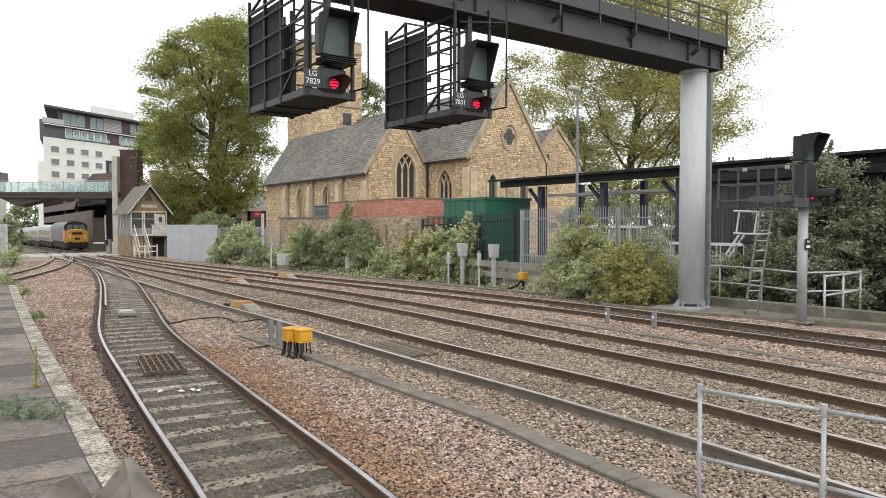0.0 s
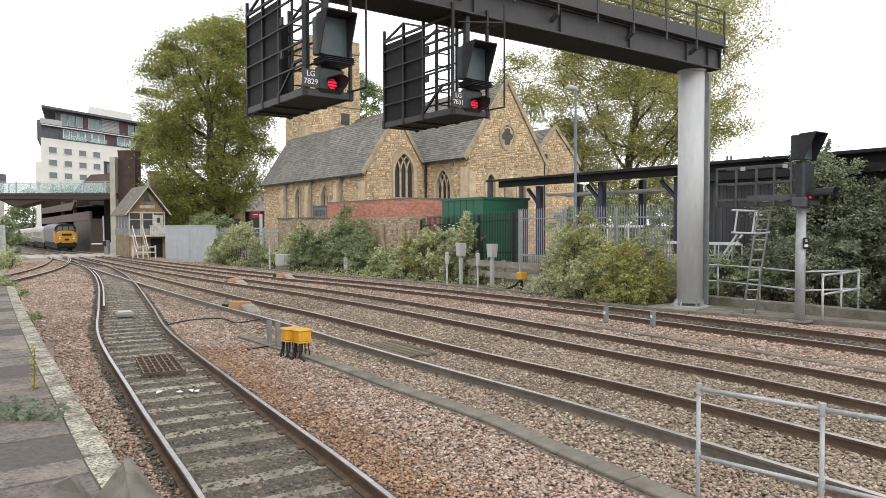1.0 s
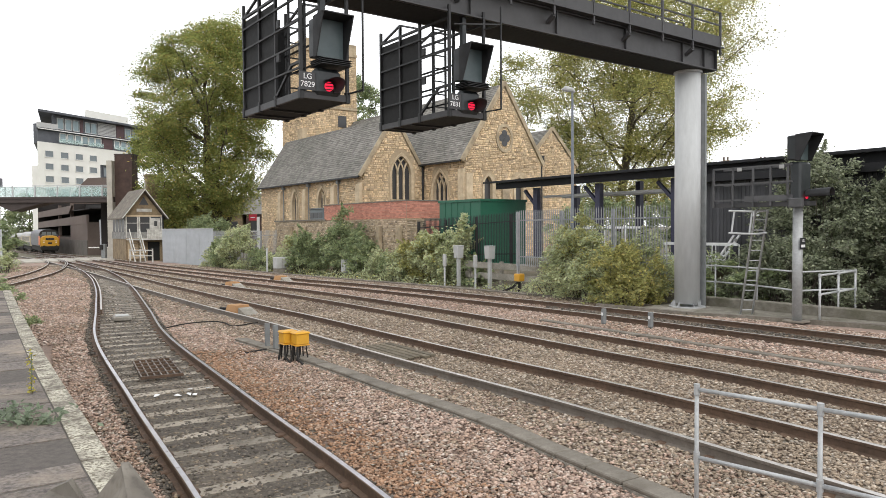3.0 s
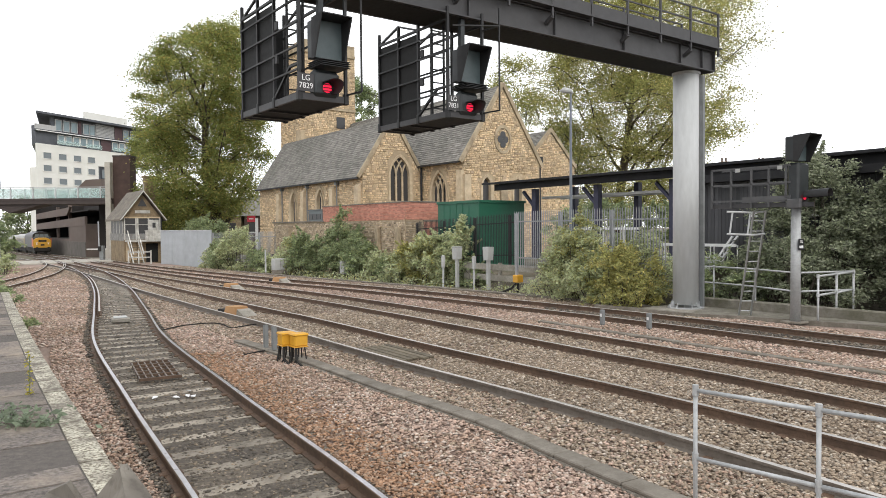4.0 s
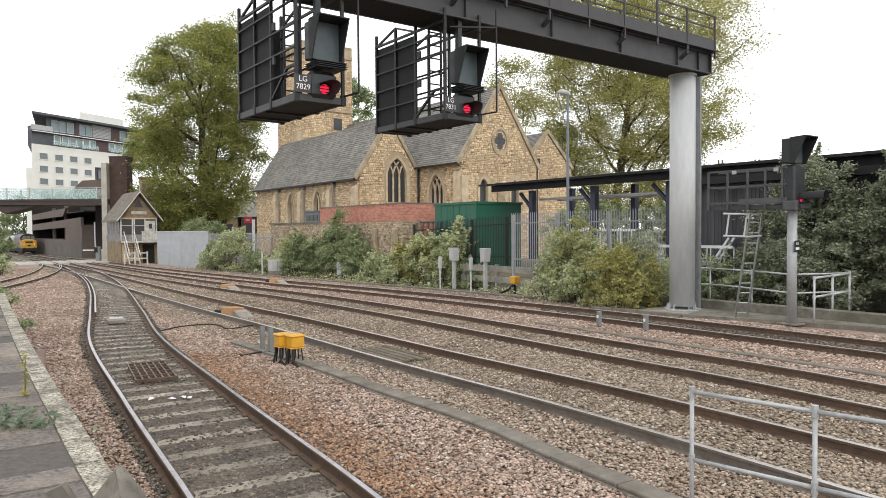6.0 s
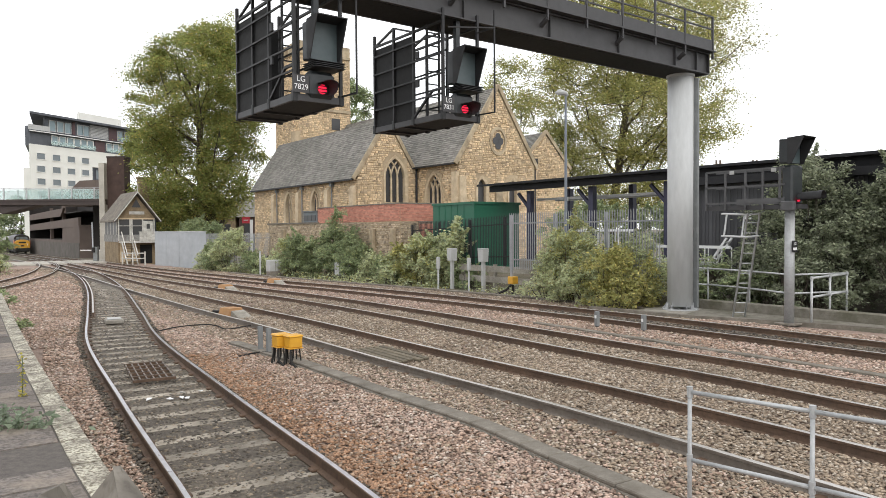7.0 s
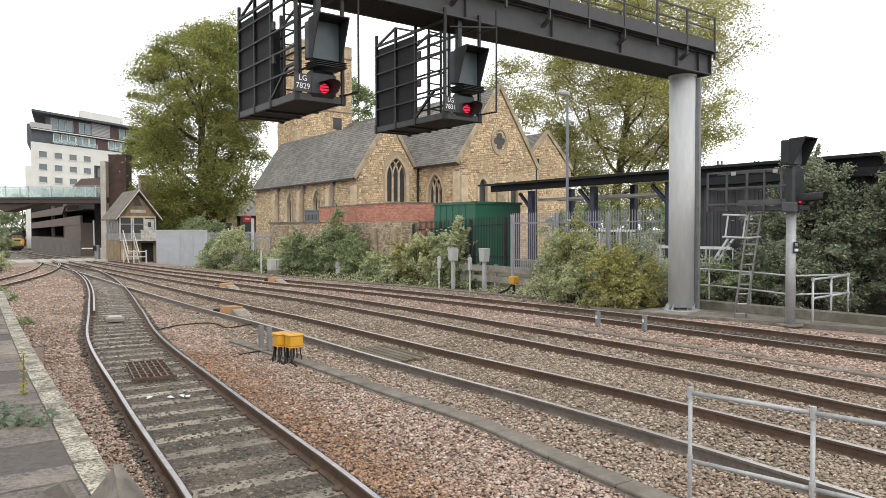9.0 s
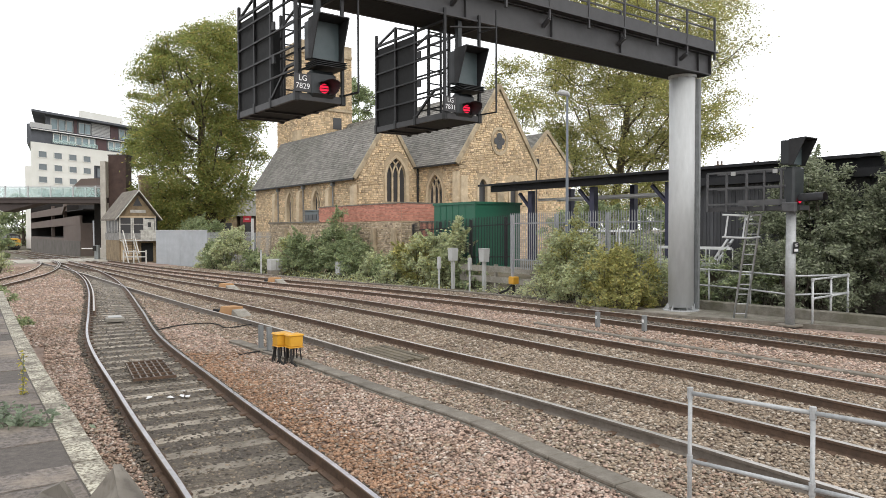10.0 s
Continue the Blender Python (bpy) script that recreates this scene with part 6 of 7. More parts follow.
def shed():
    t = thing("timber_shed", site(9.85, 28.3, 0.8), "black vertical-boarded building behind the signal", "building")
    L, H = 24.0, 3.35
    part("wall", MB().box(0, 0.03, 0, L, 5.0, H), M["black"], t)
    me = MB().box(0.006, 0, 0, 0.144, 0.03, H).mesh("board")
    for k in range(int(L / 0.15)):
        part("board", me, M["blackwood"], t, m=pose(k * 0.15, 0, 0))
    part("roof_edge", MB().box(0.0, -0.5, H, L, 5.2, H + 0.28), M["canopy"], t)
    for x in (3.0, 5.2):
        part("sign", MB().box(x, -0.03, 2.0, x + 0.25, -0.005, 2.22), M["white_sign"], t, "small white sign")


shed()


def ground_signal():
    t = thing("ground_signal", site(9.55, 18.6, -0.12), "trackside colour-light signal on a galvanised post with ladder", "railway signal")
    part("post", MB().tube([(0, 0, 0), (0, 0, 3.1)], 0.125, 16), M["galv_tube"], t, "mottled galvanised post", smooth=True)
    part("base_plate", MB().bevel_box(-0.27, -0.27, 0, 0.27, 0.27, 0.05, 0.01), M["concrete_dark"], t)
    part("platform_beam", MB().box(-2.3, -0.25, 3.1, 0.35, 0.25, 3.22), M["gantry"], t)
    part("ladder_gate", MB().box(-0.16, -0.3, 3.25, -0.1, -0.26, 4.2), M["frame_grey"], t)
    for z in (3.3, 3.75, 4.2):
        part("hand_rail", MB().bar((-2.3, -0.28, z), (0.0, -0.28, z), 0.05), M["frame_grey"], t)
    for x in (-2.3, -1.7, -1.1, -0.6):
        part("rail_post", MB().bar((x, -0.28, 3.1), (x, -0.28, 4.2), 0.05, up=(1, 0, 0)), M["frame_grey"], t)
    part("kick_strip", MB().box(-1.35, -0.3, 3.24, 0.0, -0.27, 3.4), M["frame_grey"], t)
    for x in (-1.55, -0.35):
        part("label_plate", MB().box(x, -0.32, 4.1, x + 0.13, -0.3, 4.2), M["grey_cab"], t)
    part("far_rail", MB().bar((-2.3, 0.24, 4.2), (0.0, 0.24, 4.2), 0.05).bar((-2.3, 0.24, 3.75), (0.0, 0.24, 3.75), 0.05), M["frame_grey"], t)
    part("junction_box", MB().bevel_box(-0.05, -0.42, 3.05, 0.3, -0.26, 3.3, 0.02), M["frame_grey"], t)
    part("casing", MB().bevel_box(-0.1, -0.28, 3.2, 0.2, 0.3, 4.25, 0.05), M["signal"], t)
    route_indicator(t, 0.12, -0.05, 4.62, 0.30, 0.32)
    n, hood = 16, MB()
    for k in range(n + 1):
        a = math.radians(-20 + 220 * k / n)
        ca, sa = math.cos(a), math.sin(a)
        hood.v += [(0.22, 0.05 + 0.15 * ca, 3.38 + 0.15 * sa), (0.85, 0.05 + 0.155 * ca, 3.41 + 0.155 * sa), (0.85, 0.05 + 0.145 * ca, 3.41 + 0.145 * sa), (0.22, 0.05 + 0.14 * ca, 3.38 + 0.14 * sa)]
    for k in range(n):
        for j in range(3):
            hood.f.append((4 * k + j, 4 * k + j + 1, 4 * k + j + 5, 4 * k + j + 4))
    part("lens_hood", hood, M["black"], t)
    part("lens", MB().tube([(0.22, 0.0, 3.34), (0.24, 0.0, 3.34)], 0.06, 20), M["red_lens"], t, "glowing red lens")
    pl = part("number_plate", MB().box(0.13, -0.13, 1.95, 0.145, 0.13, 2.25), M["black"], t, "black plate with white lettering")
    text("LG", 0.11, M["white_sign"], pl, pose(0.148, 0, 2.17, 90, 0, 90))
    part("lettering_bar", MB().box(0.146, -0.1, 2.0, 0.149, 0.1, 2.07), M["white_sign"], pl)
    return t


ground_signal()


def access_ladder():
    t = thing("access_ladder", pose(8.8, 20.0, -0.12), "galvanised access ladder with hooped handrail", "ladder")
    for x in (-0.17, 0.17):
        part("stile", MB().tube([(x, 0, 0), (x + 0.15, -0.6, 3.0), (x + 0.25, -0.65, 3.08)], 0.03, 8), M["galv"], t, smooth=True)
    for k in range(10):
        f = (k + 0.6) / 10.5
        part("rung", MB().tube([(-0.17 + 0.15 * f, -0.6 * f, 3.0 * f), (0.17 + 0.15 * f, -0.6 * f, 3.0 * f)], 0.015, 6), M["galv"], t)
    for z in (2.38, 3.0):
        part("guard_rail", MB().tube([(-0.72, -0.5, z), (0.0, -0.56, z - 0.03), (0.3, -0.6, z)], 0.03, 6), M["galv"], t)
    for x in (-0.62, -0.12):
        part("guard_post", MB().tube([(x - 0.03, -0.52, 2.38), (x + 0.05, -0.52, 3.0)], 0.025, 6), M["galv"], t)


access_ladder()


def tube_rail(name, pts, heights, label, base, posts=None, r=0.024, steel=None):
    """Key-clamp railing through pts (x, y); base is the ground height."""
    t = thing(name, Matrix.Identity(4), label, "handrail", "galvanised handrails")
    steel = steel or M["galv"]
    for x, y in posts or pts:
        p = part("post", MB().tube([(x, y, base), (x, y, heights[-1] + 0.03)], r, 10), steel, t, smooth=True)
        for h in heights:
            part("clamp", MB().tube([(x, y, h - 0.045), (x, y, h + 0.045)], r * 1.4, 10), steel, p)
    for h in heights:
        q = [(x, y, h) for x, y in pts]
        for a, b in zip(q, q[1:]):
            part("rail", MB().tube([a, b], r, 10), steel, t, smooth=True)
    return t


tube_rail("handrail", [(2.1, 5.68), (2.76, 5.03), (3.42, 4.38), (4.1, 3.7)], (0.58, 1.14), "galvanised tube handrail standing in the ballast", -0.2, r=0.0175, steel=M["galv_tube"])
tube_rail("handrail", [(6.4, 25.5), (9.1, 23.0), (9.75, 21.4), (10.1, 19.6), (12.0, 20.1)], (0.62, 1.15), "galvanised tube handrail behind the signal post", -0.2, r=0.026)
tube_rail("handrail", [(10.1, 18.5), (11.05, 19.3), (12.0, 20.1)], (0.62, 1.13), "galvanised tube handrail beside the signal", -0.2, r=0.03)


def trough_route():
    t = thing("cable_trough", Matrix.Identity(4), "grey concrete cable trough with lids in the ballast", "cable trough")
    pts = spline([(7.0, -1.2), (4.5, 2.8), (2.32, 6.3), (1.39, 7.85), (0.58, 9.3), (-0.75, 11.1), (-1.9, 12.75), (-2.9, 14.1), (-4.65, 16.3)], 0.55)
    for i, (a, b) in enumerate(zip(pts, pts[1:])):
        d = b - a
        m = pose(a.x, a.y, -0.235, 0, 0, math.degrees(math.atan2(d.y, d.x)))
        part("lid", MB().bevel_box(0.008, -0.135, 0.125, d.length - 0.008, 0.135, 0.165 + random.uniform(0, 0.012), 0.012), M["concrete_dark"], t, m=m)
        part("trough", MB().bevel_box(0.004, -0.128, -0.03, d.length - 0.004, 0.128, 0.125, 0.008), M["concrete"], t, m=m)


trough_route()


def yellow_box(x, y, label, double=True):
    t = thing("trackside_box", site(x, y, -0.16), label, "junction box", "yellow trackside boxes")
    boxes = ((0.0, 0.0),) + (((-0.31, -0.12),) if double else ())
    for bx, by in boxes:
        part("box", MB().bevel_box(bx - 0.12, by - 0.14, 0.36, bx + 0.13, by + 0.14, 0.58, 0.02), M["yellow"], t, "yellow plastic box")
        part("lid", MB().bevel_box(bx - 0.14, by - 0.16, 0.56, bx + 0.15, by + 0.16, 0.61, 0.022), M["yellow"], t)
        part("base_flange", MB().bevel_box(bx - 0.13, by - 0.15, 0.34, bx + 0.14, by + 0.15, 0.362, 0.008), M["yellow"], t)
        for dx, dy in ((-0.07, -0.08), (0.08, -0.08), (-0.07, 0.09), (0.08, 0.09)):
            part("leg", MB().tube([(bx + dx * 1.5, by + dy * 1.3, 0), (bx + dx, by + dy, 0.336)], 0.014, 6), M["rubber"], t)
        part("cable", MB().tube(smooth_path([(bx + 0.1, by - 0.1, 0.34), (bx + 0.13, by - 0.12, 0.2), (bx + 0.2, by - 0.12, 0.09), (bx + 0.36, by - 0.1, 0.02)]), 0.022, 8), M["rubber"], t, smooth=True)
        part("cable", MB().tube(smooth_path([(bx - 0.05, by - 0.12, 0.34), (bx - 0.06, by - 0.14, 0.18), (bx - 0.04, by - 0.18, 0.02)]), 0.022, 8), M["rubber"], t, smooth=True)
        part("cable", MB().tube(smooth_path([(bx + 0.03, by - 0.02, 0.34), (bx + 0.04, by - 0.03, 0.16), (bx + 0.02, by - 0.1, 0.02)]), 0.02, 8), M["rubber"], t, smooth=True)
    return t


yellow_box(-2.75, 13.75, "pair of yellow cable junction boxes on legs")


def shrubs():
    buddleia, dark, gold = "grey-green buddleia shrub on the railway verge", "dense dark green shrub growing against the wall", "yellowing autumn shrub beside the gantry post"
    S = [(-14.9, 52.5, (2.0, 1.3, 3.0), "leaf_shrub", 31, 0), (-16.6, 54.5, (1.3, 1.1, 2.4), "leaf_dark", 43, 0), (-9.9, 48.0, (1.5, 1.1, 2.3), "leaf_shrub", 32, 1), (-8.9, 46.6, (1.8, 1.2, 2.6), "leaf_dark", 44, 0), (-6.2, 45.0, (1.5, 1.2, 3.7), "leaf_dark", 33, 0), (-4.6, 42.6, (1.5, 1.1, 2.0), "leaf_dark", 34, 0),
         (-2.2, 39.0, (1.3, 1.0, 1.5), "leaf_shrub", 35, 1), (-0.5, 37.0, (1.5, 1.1, 2.4), "leaf_shrub", 36, 1), (0.75, 36.3, (1.1, 0.9, 2.5), "leaf_shrub", 37, 0), (1.2, 35.4, (0.45, 0.4, 3.3), "leaf_shrub", 45, 0),
         (4.8, 27.0, (1.0, 0.8, 2.2), "leaf_shrub", 38, 1), (5.25, 26.2, (1.4, 0.9, 2.75), "leaf_shrub", 39, 1), (5.9, 25.2, (1.2, 0.9, 2.4), "leaf_shrub", 46, 1), (6.4, 23.6, (1.3, 0.9, 2.0), "leaf_olive", 40, 1), (6.0, 23.0, (1.0, 0.7, 1.2), "leaf_olive", 41, 1),
         (7.2, 24.4, (1.1, 0.8, 2.2), "leaf_shrub", 47, 1), (9.6, 24.0, (1.8, 0.9, 1.5), "leaf_dark", 48, 0), (11.3, 22.0, (1.7, 0.9, 2.2), "leaf_ivy", 49, 0)]
    for x, y, r, leaf, seed, mixed in S:
        label = {"leaf_shrub": buddleia, "leaf_dark": dark, "leaf_olive": gold, "leaf_ivy": "dark green bramble behind the handrail"}[leaf]
        shrub(x, y, r, M[leaf], label, seed, n=int((1500 if y > 30 else 2300) * r[0] * r[2]), size=0.085 if y > 30 else 0.06, extra=M["leaf_olive"] if mixed else None, stems=18)
    hedge = "tall dark ivy-covered hedge beside the shed"
    shrub(12.5, 22.9, (2.5, 0.95, 4.7), M["leaf_ivy"], hedge, 50, n=33000, size=0.06, stems=40, name="hedge")
    shrub(14.9, 19.9, (3.2, 1.0, 5.4), M["leaf_ivy"], hedge, 56, n=33000, size=0.06, stems=40, name="hedge")
    shrub(10.8, 23.2, (1.3, 0.9, 2.0), M["leaf_ivy"], "dark green bramble behind the handrail", 57, n=9000, size=0.055, stems=20)
    for k, (x, y, rr, h) in enumerate(((9.6, 43.4, 3.6, 3.2), (13.4, 39.2, 3.6, 2.7), (17.0, 34.6, 3.4, 3.0), (20.4, 30.0, 3.4, 3.1))):
        shrub(x, y, (rr, 1.2, h), M["leaf_dark"], "dense green growth behind the platform canopy", 90 + k, n=7000, size=0.1, z=0.85, stems=16)
    # undergrowth that joins the larger shrubs
    for k, (x, y, rr, h, leaf) in enumerate(((-13.0, 51.0, 1.4, 1.5, "leaf_dark"), (-11.6, 49.6, 1.3, 1.2, "leaf_shrub"), (-7.4, 45.6, 1.5, 2.2, "leaf_dark"), (-5.2, 43.9, 1.5, 2.6, "leaf_dark"), (-3.4, 40.9, 1.4, 1.4, "leaf_shrub"), (-1.2, 38.3, 1.5, 2.2, "leaf_olive"), (-2.6, 39.8, 1.2, 1.3, "leaf_dark"), (0.2, 36.2, 1.2, 1.7, "leaf_shrub"), (1.9, 34.6, 0.9, 1.1, "leaf_dark"), (5.2, 25.0, 1.2, 1.5, "leaf_shrub"), (4.5, 26.8, 1.0, 1.7, "leaf_shrub"), (-17.9, 56.0, 1.3, 1.9, "leaf_shrub"), (8.3, 25.0, 1.2, 1.4, "leaf_dark"))):
        shrub(x, y, (rr, 0.8, h), M[leaf], {"leaf_dark": dark, "leaf_shrub": buddleia, "leaf_olive": "yellow-green bramble on the verge"}[leaf], 70 + k, n=int(1800 * rr * h), size=0.08 if y > 30 else 0.06, stems=10)
    shrub(-34.3, 55.0, (1.2, 1.1, 3.9), M["leaf_dark"], "bushy shrub beside the siding", 51, n=9000, size=0.09, stems=24)
    shrub(-30.6, 49.5, (1.0, 0.9, 1.3), M["leaf_shrub"], "low weeds beside the siding", 53, n=2500, size=0.07, stems=14)
    shrub(-12.3, 19.3, (1.15, 0.9, 1.2), M["leaf_dark"], "low weeds growing at the platform end", 52, n=7000, size=0.045, stems=20)
    shrub(-24.9, 73.6, (2.4, 1.4, 4.0), M["leaf_dark"], "dense green bush behind the sheet fence", 54, n=9000, size=0.11, stems=20)
    shrub(-22.0, 68.0, (2.8, 1.6, 3.9), M["leaf_dark"], "dense green bush behind the sheet fence", 55, n=9000, size=0.11, stems=20)
    palisade((-34.0, 52.5), (-31.3, 50.5), -0.6, -0.6, 3.2, M["galv"], "galvanised palisade fence beside the siding")


shrubs()


# ---- lineside equipment ----
def location_box(x, y, label):
    t = thing("location_box", site(x, y, gz(y) - 0.28), label, "equipment box", "grey lineside boxes")
    part("box", MB().add([(-0.16, -0.16, 1.4), (0.16, -0.16, 1.4), (0.16, 0.16, 1.4), (-0.16, 0.16, 1.4), (-0.185, -0.185, 1.98), (0.185, -0.185, 1.98), (0.185, 0.185, 1.98), (-0.185, 0.185, 1.98)],
                         [(3, 2, 1, 0), (4, 5, 6, 7), (0, 1, 5, 4), (1, 2, 6, 5), (2, 3, 7, 6), (3, 0, 4, 7)]), M["grey_cab"], t, "tapered grey box")
    part("lid", MB().bevel_box(-0.195, -0.195, 1.98, 0.195, 0.195, 2.02, 0.015), M["grey_cab"], t)
    part("post", MB().box(-0.075, -0.07, 0, 0.075, 0.07, 1.4), M["grey_cab"], t, "pale concrete post")
    part("side_pole", MB().tube([(-0.2, -0.7, 0), (-0.2, -0.7, 1.2)], 0.045, 8), M["galv"], t)
    part("side_unit", MB().bevel_box(-0.28, -0.78, 1.0, -0.12, -0.62, 1.6, 0.03), M["grey_cab"], t)
    return t


location_box(0.95, 34.3, "tapered grey equipment box on a concrete post")
location_box(2.35, 32.5, "tapered grey equipment box on a concrete post")




def lineside_cabinets():
    t = thing("relay_cabinet", site(-10.75, 46.6, gz(46) - 0.3), "pale grey relay cabinet half hidden in shrubs", "equipment cabinet")
    part("body", MB().bevel_box(-0.2, -0.25, 0.4, 0.4, 0.6, 1.15, 0.03), M["grey_cab"], t)
    part("plinth", MB().box(-0.18, -0.23, 0, 0.38, 0.58, 0.4), M["concrete_dark"], t)
    part("pole", MB().bar((-0.3, -0.6, 0), (-0.3, -0.6, 1.75), 0.08, up=(1, 0, 0)), M["galv"], t)
    part("door_seam", MB().box(0.4, 0.15, 0.46, 0.41, 0.17, 1.1), M["concrete_dark"], t)
    s = thing("small_cabinet", site(-5.6, 43.0, gz(43) - 0.3), "small pale grey cabinet in front of shrubs", "equipment cabinet")
    part("body", MB().bevel_box(-0.25, -0.35, 0.3, 0.25, 0.5, 1.1, 0.03), M["grey_cab"], s)
    part("leg", MB().box(0.1, 0.2, 0, 0.2, 0.3, 0.3), M["galv"], s)
    y = thing("trackside_box", site(3.46, 30.2, gz(30) - 0.27), "single yellow cable junction box on a leg", "junction box", "yellow trackside boxes")
    part("box", MB().bevel_box(-0.17, -0.17, 0.5, 0.17, 0.17, 0.83, 0.03), M["yellow"], y, "yellow plastic box")
    part("leg", MB().tube([(0, 0, 0), (0, 0, 0.46)], 0.06, 8), M["rubber"], y)
    part("cable", MB().tube([(0.0, -0.1, 0.46), (-0.1, -0.3, 0.25), (-0.2, -0.9, 0.06), (-0.3, -1.6, 0.05)], 0.05, 8), M["rubber"], y)
    for x, yy, lab in ((4.38, 18.6, "grey track bond post in the ballast"), (5.39, 17.8, "grey track bond post with white label")):
        b = thing("bond_post", site(x, yy, -0.2), lab, "post", "track bond posts")
        part("casing", MB().bevel_box(-0.05, -0.06, 0.08, 0.05, 0.06, 0.48, 0.012), M["post_grey"], b)
        part("stake", MB().bar((0, 0, 0), (0, 0, 0.1), 0.05, up=(1, 0, 0)), M["rubber"], b)
        part("label_strip", MB().box(-0.03, -0.066, 0.3, 0.03, -0.059, 0.38), M["white_sign"], b)
    for k, (x, yy) in enumerate(((-3.75, 15.2), (-3.5, 14.9))):
        b = thing("bond_post", site(x, yy, -0.2), "grey steel channel post beside the junction boxes", "post", "track bond posts")
        part("channel", MB().prism([(-0.05, -0.04, 0), (0.05, -0.04, 0), (0.05, 0.04, 0), (0.035, 0.04, 0), (0.035, -0.025, 0), (-0.035, -0.025, 0), (-0.035, 0.04, 0), (-0.05, 0.04, 0)], (0, 0, 0), (0, 0, 0.62)), M["post_grey"], b)


lineside_cabinets()


def point_covers():
    for x, y, ang, lab in ((-6.3, 21.9, 12, "rusty orange point machine cover beside the rail"), (-9.7, 32.9, 8, "rusty orange point machine cover in the ballast"), (-8.5, 37.6, 8, "rusty buff point machine cover on the far line")):
        t = thing("point_cover", site(x, y, gz(y) - 0.15, ang), lab, "point machine", "point machine covers")
        part("cover", MB().add([(-0.3, -0.3, 0), (0.35, -0.3, 0), (0.35, 0.3, 0), (-0.3, 0.3, 0), (-0.25, -0.22, 0.28), (0.25, -0.22, 0.28), (0.25, 0.22, 0.28), (-0.25, 0.22, 0.28)],
                               [(3, 2, 1, 0), (4, 5, 6, 7), (0, 1, 5, 4), (1, 2, 6, 5), (2, 3, 7, 6), (3, 0, 4, 7)]), M["orange_cover"], t)
        part("ramp", MB().add([(0.36, -0.25, 0), (0.85, -0.25, 0), (0.85, 0.25, 0), (0.36, 0.25, 0), (0.36, -0.22, 0.22), (0.36, 0.22, 0.22)], [(3, 2, 1, 0), (0, 1, 4), (1, 2, 5, 4), (2, 3, 5), (3, 0, 4, 5)]), M["concrete"], t, "pale weathered ramp board")
        part("toe", MB().box(-0.75, -0.2, 0, -0.31, 0.2, 0.16), M["rubber"], t)


M["orange_cover"] = mat("orange_rust_cover", (0.36, 0.19, 0.08), (0.50, 0.29, 0.13), 6, 0.85, bump=0.3, stain=(0.24, 0.13, 0.07), stain_scale=3)
point_covers()


def track_grating():
    g = thing("rail_grating", pose(-5.25, 12.95, -0.12, 0, 0, 118), "rusty steel grating lying between the near rails", "grating")
    for k in range(7):
        part("bar", MB().box(-0.85, -0.33 + 0.11 * k - 0.012, 0, 0.85, -0.33 + 0.11 * k + 0.012, 0.05), M["rail_side_grey"], g)
    for k in range(6):
        part("cross_bar", MB().box(-0.85 + 0.34 * k - 0.015, -0.35, 0.01, -0.85 + 0.34 * k + 0.015, 0.35, 0.056), M["rail_side"], g)
    b = thing("track_box", pose(-9.25, 20.4, -0.15, 0, 0, 118), "small pale grey box between the rails", "equipment box")
    part("body", MB().bevel_box(-0.3, -0.24, 0, 0.3, 0.24, 0.12, 0.02), M["concrete"], b)
    part("lid", MB().bevel_box(-0.22, -0.18, 0.12, 0.22, 0.18, 0.15, 0.01), M["grey_cab"], b)
    c = thing("track_cable", Matrix.Identity(4), "black cable snaking over the ballast", "cable")
    part("sheath", MB().tube(smooth_path([(-7.3, 18.3, -0.13), (-6.9, 18.9, -0.08), (-6.3, 19.3, -0.07), (-5.9, 19.2, -0.1), (-5.5, 18.7, -0.12), (-5.0, 19.2, -0.1), (-4.5, 18.9, -0.12)]), 0.017, 8), M["rubber"], c)
    d = thing("track_cable", Matrix.Identity(4), "black cable beside the yellow boxes", "cable")
    part("sheath", MB().tube(smooth_path([(-4.1, 14.7, -0.14), (-3.7, 14.9, -0.09), (-3.4, 14.7, -0.08), (-3.1, 14.3, -0.12)]), 0.017, 8), M["rubber"], d)
    e = thing("timber_boards", pose(-0.9, 14.6, -0.13, 0, 0, -56), "weathered timber walkway boards between the rails", "boards")
    for k in range(5):
        part("board", MB().bevel_box(-0.95 + 0.04 * (k % 2), -0.42 + 0.17 * k, 0.008 * (k % 3), 0.95 - 0.05 * (k % 3), -0.30 + 0.17 * k, 0.05, 0.008), M["dark_timber"], e)


track_grating()


def guard_rails():
    """Closed-up switch rail lying inside the left rail, and the turnout's crossing rails."""
    t = thing("switch_rail", Matrix.Identity(4), "worn switch rail lying close inside the running rail", "rail")
    pts = [p for p in LINES["a"] if 22 < p.y < 44]
    part("rail_body", MB().sweep(offset_path(pts, -0.60), FOOT, True), M["rail_side"], t)
    part("rail_head", MB().sweep(offset_path(pts, -0.60), HEAD, True), M["rail_top_dull"], t)
    u = thing("switch_rail", Matrix.Identity(4), "rusty check rail beside the siding rail", "rail")
    pts = [p for p in LINES["e"] if 52 < p.y < 72]
    part("rail_body", MB().sweep(offset_path(pts, 0.6), FOOT, True), M["rail_side"], u)
    part("rail_head", MB().sweep(offset_path(pts, 0.6), HEAD, True), M["rail_top_dull"], u)


guard_rails()


